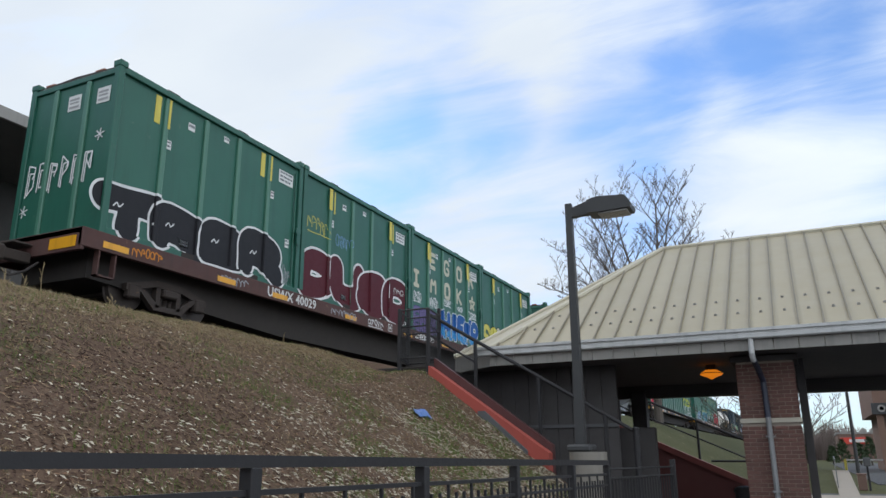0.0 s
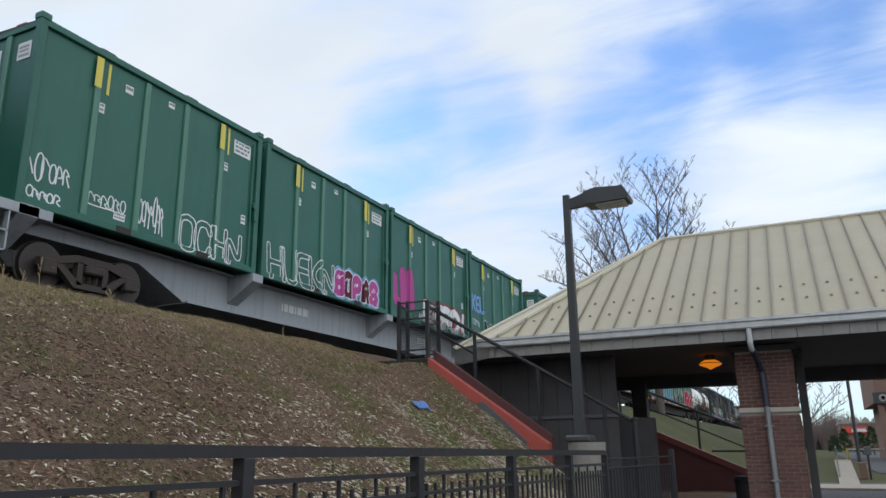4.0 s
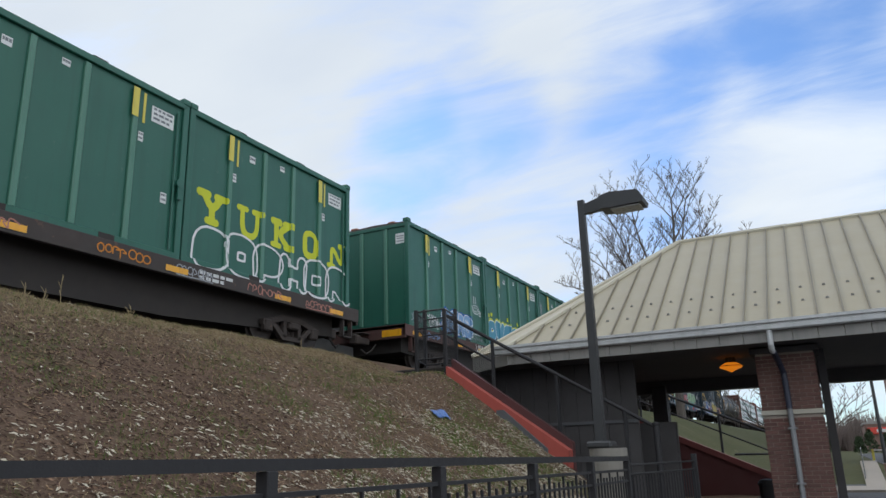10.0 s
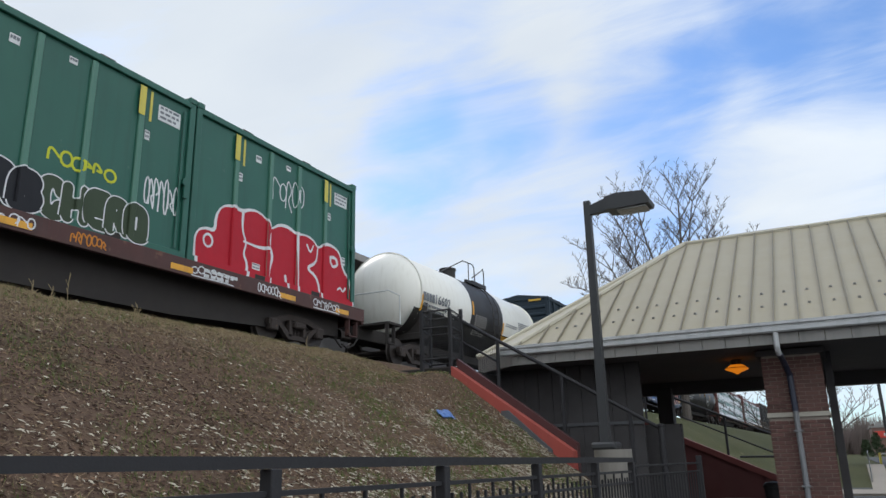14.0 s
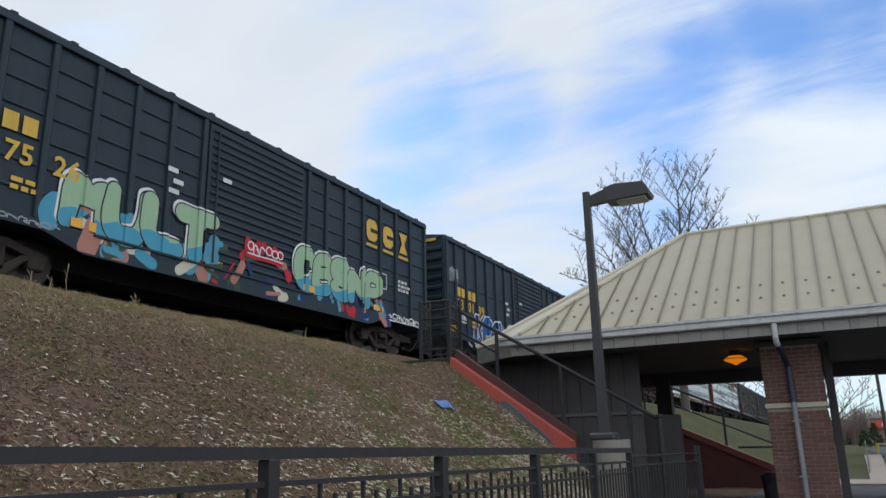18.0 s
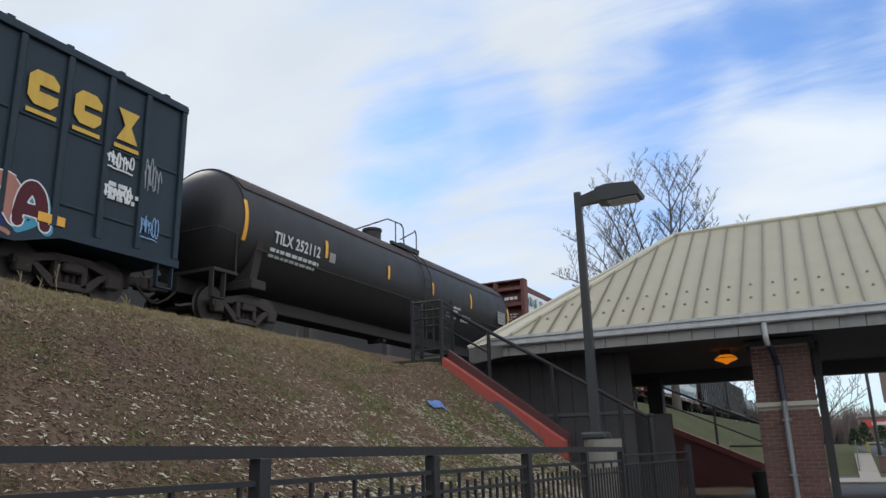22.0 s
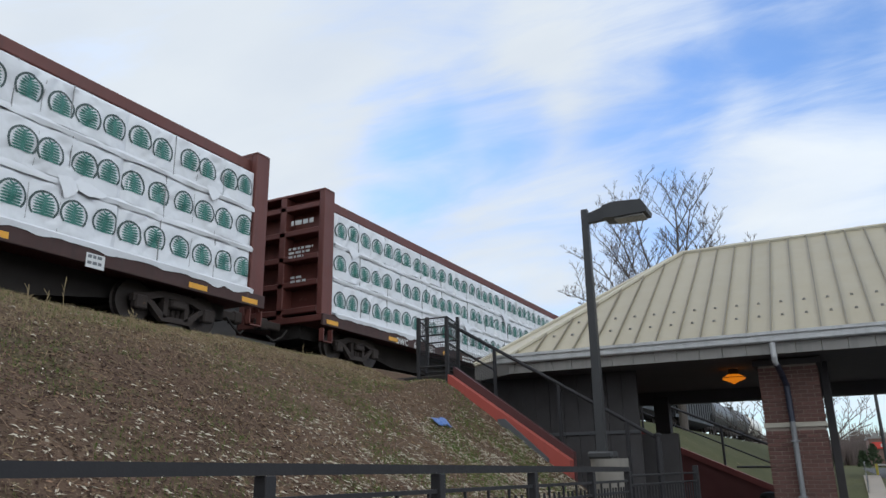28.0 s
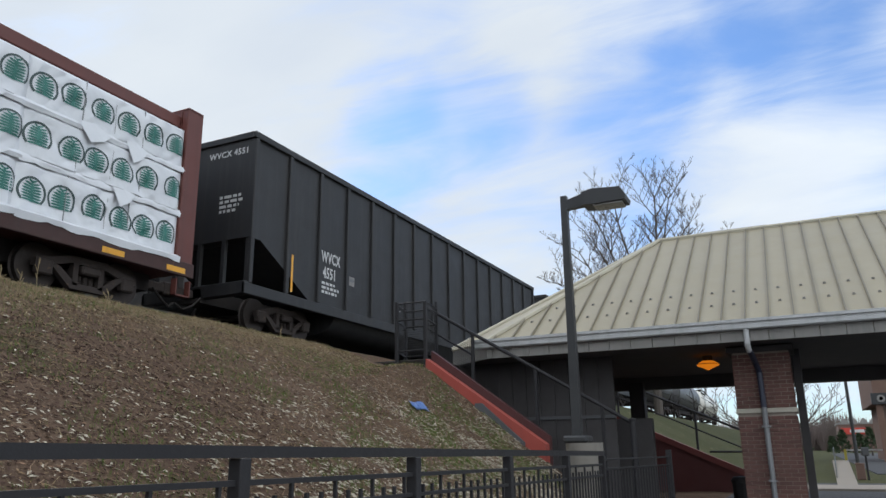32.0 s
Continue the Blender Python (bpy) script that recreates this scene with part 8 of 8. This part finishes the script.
# the fourth car
tag(C[12], S, 0.2, 1.05, 0.2, 0.5, "grey", 50, 5, 0.03)
tag(C[12], S, 1.2, 2.1, 0.2, 0.7, "white", 51, 6, 0.032)
piece(C[12], K_, "SERS", 2.4, 4.7, 0.16, 0.96, "haze", "white", 0.20, 0.03, halo="blue", inner="white")
for y in (5.05, 5.2):
    g = Geo()
    stroke(g, S, 0.004, [(y, 1.55), (y + 0.02, 1.84)], 0.035)
    part("graffiti_tag", g, PAINTS["white"], C[12], "white sprayed dash")
piece(C[12], K_, "O", 4.95, 5.45, 1.18, 1.5, "white", "white", 0.1, 0.03, hollow=True)
tag(C[12], S, 4.85, 5.75, 0.38, 0.56, "white", 53, 6, 0.024)
tag(C[12], S, 4.4, 5.8, 0.15, 0.3, "grey", 54, 7, 0.022)
piece(C[13], K_, "PYESKS", 0.22, 5.0, 0.04, 1.2, "teal", "white", 0.34, 0.028, halo="lime", shadow=("navy", 0.05, -0.05), overlap=0.08, low=("aqua", 0.35))
dots(C[13], K_, ((0.28, 1.32), (0.55, 1.38), (2.2, 1.4), (3.3, 1.36), (4.45, 1.42), (1.9, 0.55), (3.6, 0.62), (2.55, 0.25), (4.75, 0.35), (0.15, 0.7)), 0.085, "lime", 0.02)
tag(C[13], S, 5.05, 5.85, 0.15, 0.95, "grey", 56, 10, 0.022)
tag(C[13], S, 5.1, 5.8, 0.4, 0.7, "white", 156, 7, 0.02)
piece(C[14], K_, "ASHRB", 0.35, 2.85, 0.04, 0.86, "black", "white", 0.26, 0.026, overlap=0.14)
piece(C[14], K_, "CHERO", 2.85, 5.05, 0.06, 0.86, "olive", "white", 0.24, 0.024, overlap=0.14)
tag(C[14], S, 0.35, 1.2, 1.42, 1.95, "sky", 59, 6, 0.05)
tag(C[14], S, 2.9, 4.25, 1.05, 1.4, "lime", 60, 5, 0.05)
tag(C[14], S, 4.95, 5.8, 0.75, 1.7, "white", 61, 6, 0.035)
tag(C[14], S, 0.25, 0.5, 2.2, 3.0, "grey", 62, 5, 0.02)
throw_up(C[15], K_, 0.2, 5.97, 0.02, 1.68, "red", "white", 0.065)
tag(C[15], S, 2.6, 3.8, 2.0, 2.9, "white", 64, 4, 0.035)

# scrawls on the flat cars' sills
CARS = {}
for ob, s, x, z in TRAIN:
    CARS.setdefault(ob.name.split(".")[0], []).append(ob)
sill = flat_at(1.402)
for k, car in enumerate(CARS["flat_car"]):
    rnd = random.Random(90 + k)
    for i in range(11):
        y = 0.6 + i * 2.15 + rnd.uniform(0, 0.8)
        if (4.0 < y + 0.7 and y < 7.4) or (k == 0 and 11.2 < y < 17.6):
            continue
        tag(car, sill, y, y + rnd.uniform(0.7, 1.3), 0.97, 1.22, rnd.choice(("white", "white", "grey", "white", "haze", "orange", "salmon")), 100 + k * 20 + i, 6, 0.026, 0.003)
lettering("painted_word", "HORNET", 0.27, PAINTS["white"], CARS["flat_car"][0], on_side(1.405, 13.25, 1.09), "white sprayed word")
lettering("painted_word", "SEANP", 0.25, PAINTS["white"], CARS["flat_car"][0], on_side(1.405, 16.64, 1.09), "white sprayed word")

# the box cars' pieces
B = box_surface
splashes(box1, "box", 2.7, 6.6, 0.75, 1.55, ["aqua", "aqua", "salmon", "teal", "cream", "olive"], 171, 26)
piece(box1, "box", "MULT", 3.0, 6.35, 1.0, 2.18, "mint", "black", 0.34, 0.03, overlap=0.14, low=("aqua", 0.35), shadow=("white", -0.05, 0.05), lean=0.08)
splashes(box1, "box", 6.3, 8.9, 0.70, 1.5, ["salmon", "red", "navy", "olive", "cream"], 174, 18, (0.05, 0.22))
tag(box1, B, 7.35, 8.6, 1.5, 1.95, "red", 75, 6, 0.09, 0.006)
tag(box1, B, 7.4, 8.6, 1.55, 1.85, "white", 76, 5, 0.03, 0.012)
splashes(box1, "box", 9.2, 13.2, 0.75, 1.35, ["teal", "aqua", "salmon", "navy", "red"], 173, 20, (0.08, 0.26))
piece(box1, "box", "CBSNP", 9.15, 13.0, 1.05, 2.2, "mint", "black", 0.34, 0.03, overlap=0.14, low=("aqua", 0.3), shadow=("white", -0.04, 0.05))
tag(box1, B, 0.45, 1.0, 2.1, 2.5, "haze", 77, 5, 0.03)
tag(box1, B, 0.4, 0.9, 2.9, 3.5, "grey", 78, 7, 0.018)
tag(box1, flat_at(1.545), 0.9, 2.9, 0.88, 1.0, "grey", 79, 9, 0.025)
tag(box1, B, 13.4, 15.3, 0.88, 1.1, "white", 80, 8, 0.035, 0.05)
splashes(box2, "box", 1.5, 6.1, 0.72, 1.7, ["navy", "blue", "black", "navy", "grey", "pink"], 181, 30, (0.08, 0.3))
piece(box2, "box", "KBALE", 2.3, 5.9, 0.82, 1.98, "navy", "white", 0.27, 0.05, overlap=0.18, shadow=("black", 0.10, -0.08), lean=0.12, second="blue", low=("blue", 0.3), inner="white")
piece(box2, "box", "TOLO", 6.3, 9.35, 0.74, 2.02, "gold", "olive", 0.52, 0.02, overlap=0.2, halo="white", tops=(2.05, 1.96, 1.9, 1.78))
splashes(box2, "box", 8.8, 13.0, 0.72, 1.1, ["aqua", "salmon", "navy", "olive"], 185, 18, (0.06, 0.2))
piece(box2, "box", "NACERA", 9.5, 12.75, 0.86, 1.72, "salmon", "white", 0.22, 0.024, overlap=0.14, second="maroon", shadow=("aqua", 0.05, -0.04))
tag(box2, B, 0.3, 0.95, 2.8, 3.45, "grey", 86, 7, 0.03)
tag(box2, B, 0.95, 1.5, 1.6, 1.85, "white", 87, 7, 0.03)
tag(box2, B, 13.75, 14.4, 2.45, 2.8, "white", 88, 7, 0.032)
tag(box2, B, 13.75, 14.4, 1.85, 2.15, "white", 89, 7, 0.036)
tag(box2, B, 14.6, 15.1, 2.2, 3.0, "grey", 90, 6, 0.02)
tag(box2, B, 14.6, 15.1, 1.3, 1.8, "haze", 91, 6, 0.02)

# ---------------------------------------------------------------- the bank's loose cover


def slope_z(x, y):
    q = Vector((x, y, 0))
    return height(x, y) + 0.06 * noise.noise(q * 0.7) + 0.035 * noise.noise(q * 2.6) + 0.02 * noise.noise(q * 6.1)


def on_bank(rnd, dense=lambda x, y: 1.0):
    while True:
        y = rnd.uniform(-5.0, 12.4)
        if y < 0 and rnd.random() > 0.45 * (1 + y / 5):
            continue
        x = rnd.uniform(-8.9, -1.95)
        if y > KY - 0.05:
            continue
        if rnd.random() < dense(x, y):
            return x, y


def patchy(scale, seed, lo=-0.1, hi=0.35):
    return lambda x, y: min(1, max(0.0, (noise.noise(Vector((x * scale, y * scale, seed))) - lo) / (hi - lo)))


def scatter(name, count, mat, label, size, seed, dense, kind_):
    rnd = random.Random(seed)
    g = Geo()
    for _ in range(count):
        x, y = on_bank(rnd, dense)
        z = slope_z(x, y)
        s = rnd.uniform(*size)
        a = rnd.uniform(0, 6.283)
        ca, sa = math.cos(a), math.sin(a)
        if kind_ == "leaf":
            tilt = rnd.uniform(-0.6, 0.9)
            v = []
            for u, w, c in ((-1.25, 0, 0), (-0.2, 0.30, 0.2), (1.25, 0.05, 0.1), (-0.1, -0.28, 0.25)):
                px, py = (u * ca - w * sa) * s, (u * sa + w * ca) * s
                v.append((x + px, y + py, z + 0.012 - 0.45 * px + (c + tilt * w) * s))
            g.add(v, [(0, 1, 2, 3)])
        elif kind_ == "straw":
            n = rnd.uniform(0.06, 0.10)
            v = []
            for u, w in ((-1, -n), (1, -n * 0.4), (1, n * 0.4), (-1, n)):
                px, py = (u * ca - w * sa) * s, (u * sa + w * ca) * s
                v.append((x + px, y + py, slope_z(x + px, y + py) + 0.008 + 0.02 * (u > 0)))
            g.add(v, [(0, 1, 2, 3)])
        else:
            h = s * rnd.uniform(1.2, 2.6)
            for b in range(3):
                aa = a + b * 2.1 + rnd.uniform(-0.4, 0.4)
                dx, dy = math.cos(aa) * s * 0.8, math.sin(aa) * s * 0.8
                t = 0.10 * s
                g.add([(x - dy * t / s, y + dx * t / s, z - 0.01), (x + dy * t / s, y - dx * t / s, z - 0.01), (x + dx, y + dy, z + h)], [(0, 1, 2)])
    ob = new(name, g.mesh(name, mat, fix=False))
    return tagged(ob, label, "ground cover", kind="stuff")


def speckled(m, lo, hi):
    """Each leaf a tone of its own."""
    nt = m.node_tree
    b = nt.nodes["Principled BSDF"]
    src = b.inputs["Base Color"].links[0].from_socket
    g, r, h = nt.nodes.new("ShaderNodeNewGeometry"), nt.nodes.new("ShaderNodeMapRange"), nt.nodes.new("ShaderNodeHueSaturation")
    r.inputs["To Min"].default_value, r.inputs["To Max"].default_value = lo, hi
    nt.links.new(g.outputs["Random Per Island"], r.inputs["Value"])
    nt.links.new(r.outputs[0], h.inputs["Value"])
    nt.links.new(src, h.inputs["Color"])
    nt.links.new(h.outputs[0], b.inputs["Base Color"])
    return m


BROWNLEAF = speckled(material("brown_dead_leaves", (0.175, 0.108, 0.07), 0.85, second=(0.095, 0.058, 0.038), scale=3, spec=0.08), 0.25, 1.9)
TANLEAF = speckled(material("tan_dead_leaves", (0.25, 0.165, 0.095), 0.85, second=(0.16, 0.108, 0.065), scale=3, spec=0.1), 0.5, 1.4)
near_foot = lambda x, y: min(1, 0.03 + 0.90 * min(1, max(0, (x + 6.2) / 3.4)) ** 1.9 + 0.30 * min(1, max(0, (y - 7) / 3)) * min(1, max(0, (x + 6.5) / 2)))
upper = lambda x, y: min(1, max(0, (-x - 6.6) / 1.4))
green_in = patchy(1.1, 3.0, -0.15, 0.40)
DULLSTRAW = speckled(material("weathered_brown_straw", (0.21, 0.147, 0.096), 0.9, spec=0.08, second=(0.10, 0.064, 0.042), scale=2), 0.35, 1.9)
clumps = patchy(0.7, 12.0, -0.25, 0.35)
foot_clumps = patchy(1.3, 21.0, -0.35, 0.3)
tan_in = patchy(0.9, 8.0, -0.4, 0.3)
crest = lambda x, y: min(1, max(0, (-x - 6.3) / 1.2))
DARKLEAF = speckled(material("dark_brown_leaves", (0.072, 0.044, 0.034), 0.9, second=(0.048, 0.029, 0.024), scale=3, spec=0.06), 0.5, 1.6)
dark_in = patchy(0.35, 31.0, -0.35, 0.25)
dark_left = lambda x, y: min(1, max(0, (7.5 - y) / 3.5)) * min(1, max(0, (-x - 3.0) / 1.2)) * min(1, max(0, (x + 7.6) / 1.2)) * (0.35 + 0.65 * dark_in(x, y))
# the other litter is thinned where the dark leaves are dense
dry = lambda x, y: 1 - 0.85 * dark_left(x, y)
scatter("brown_leaf_litter", 40000, BROWNLEAF, "brown dead leaves strewn over the bank", (0.007, 0.022), 1, lambda x, y: 0.6 + 0.4 * dry(x, y), "leaf")
scatter("leaf_mould", 42000, DARKLEAF, "dark brown dead leaves, densest on the left of the bank", (0.008, 0.022), 8, lambda x, y: 0.06 + 0.94 * dark_left(x, y), "leaf")
scatter("tan_leaf_litter", 34000, TANLEAF, "tan dead leaves strewn over the bank", (0.007, 0.022), 2, lambda x, y: min(1, tan_in(x, y) * 0.6 + 0.6 * min(1, max(0, (y - 7) / 3))) * dry(x, y), "leaf")
scatter("pale_leaf_litter", 30000, LITTER, "pale dry leaves and scraps on the bank", (0.008, 0.032), 3, lambda x, y: near_foot(x, y) * (0.25 + 0.75 * foot_clumps(x, y)) * (0.22 + 0.78 * min(1, max(0, (y - 2.5) / 4))), "leaf")
scatter("fallen_straw", 36000, DULLSTRAW, "matted brown straw lying on the bank", (0.014, 0.045), 6, lambda x, y: (0.2 + 0.8 * clumps(x, y)) * dry(x, y), "straw")
scatter("crest_straw", 22000, STRAW, "pale straw lying along the bank's crest", (0.018, 0.05), 7, lambda x, y: 0.05 * dry(x, y) + 0.9 * crest(x, y), "straw")
scatter("grass_tufts", 30000, GRASS, "short green grass tufts on the bank", (0.012, 0.030), 4, lambda x, y: green_in(x, y) * (0.2 + 0.4 * near_foot(x, y) + 0.6 * min(1, max(0, (y - 5) / 4)) * min(1, max(0, (x + 7.2) / 1.5))), "grass")
scatter("dry_grass", 26000, STRAW, "dry straw along the top of the bank", (0.012, 0.030), 5, lambda x, y: 0.08 * dry(x, y) + upper(x, y), "grass")

# dead weed stalks along the crest
rnd = random.Random(9)
for i, (x, y, h) in enumerate(((-7.5, 5.27, 0.5), (-7.5, 5.06, 0.3), (-7.45, 6.14, 0.22), (-7.5, 6.24, 0.27), (-7.5, 9.64, 0.3), (-7.3, 4.7, 0.35), (-7.4, 7.6, 0.16))):
    w = thing("weed_stalk", "dry leafless weed stalk on the bank's crest", "weed", at=pose(x, y, slope_z(x, y) - 0.03), group="dry weed stalks")
    g = Geo()
    lean = Vector((rnd.uniform(-0.08, 0.08), rnd.uniform(-0.1, 0.1), 1))
    g.tube([lean * h * t + Vector((rnd.uniform(-0.01, 0.01), 0, 0)) for t in (0, 0.3, 0.6, 0.85, 1.0)], 0.0038, 5)
    part("stem", g, STRAW, w)
    for k in range(3):
        t = 0.5 + 0.16 * k
        d = Vector((rnd.uniform(-0.06, 0.06), rnd.uniform(-0.06, 0.06), 0.08))
        part("twig", Geo().tube([lean * h * t, lean * h * t + d], 0.003, 4), STRAW, w)

# blue plastic scrap and a few pale stones
bag = Geo()
v, f = [], []
for j in range(5):
    for i in range(7):
        x, y = -5.28 - 0.055 * j, 10.08 + 0.075 * i + 0.04 * j
        v.append((x, y, slope_z(x, y) + 0.03 + 0.05 * noise.noise(Vector((x * 7, y * 7, 2))) + 0.02))
for j in range(4):
    for i in range(6):
        f.append((j * 7 + i, j * 7 + i + 1, j * 7 + i + 8, j * 7 + i + 7))
k = len(v)
v += [(x, y, z - 0.015) for x, y, z in v]
f += [tuple(q + k for q in reversed(face)) for face in f]
bag.add(v, f)
solid("plastic_bag", bag, BLUEBAG, "crumpled blue plastic bag lying on the bank", "litter")

# ---------------------------------------------------------------- single bricks of the front pier
for r in range(43):
    z = (r + 0.5) * (BR_H + JO)
    if 1.70 < z < 1.86 or z > FB - 0.14:
        continue
    xs_, p = [], -1.08 + (0 if r % 2 else -0.106)
    while p < -0.14:
        a, b = max(p, -1.08) + 0.005, min(p + 0.203, -0.13) - 0.003
        if b - a > 0.15:
            part("brick", brick_mesh, BRICK, pier, at=pose((a + b) / 2, 14.3 + BR_D / 2 - 0.002, z))
        elif b - a > 0.06:
            part("brick", half_mesh, BRICK, pier, at=pose((a + b) / 2, 14.3 + BR_D / 2 - 0.002, z))
        p += 0.2132

# ---------------------------------------------------------------- movement
def gone(t):
    """How far the train has rolled at t seconds: it slows a little."""
    return 7.186 * t - 0.01052 * t * t


RUN = [(t, gone(t)) for t in range(0, 33, 2)]


def motions():
    for ob, s, x, z in TRAIN:
        walk(ob, [(t, pose(x, s - g, z)) for t, g in RUN])
    turns = []
    for k in range(481):
        t = k / 15
        turns.append((t, gone(t) / 0.42))
    for w in WHEELSETS:
        m = w.matrix_basis.translation
        walk(w, [(t, Matrix.Translation(m) @ Matrix.Rotation(a, 4, "X")) for t, a in turns])


motions()
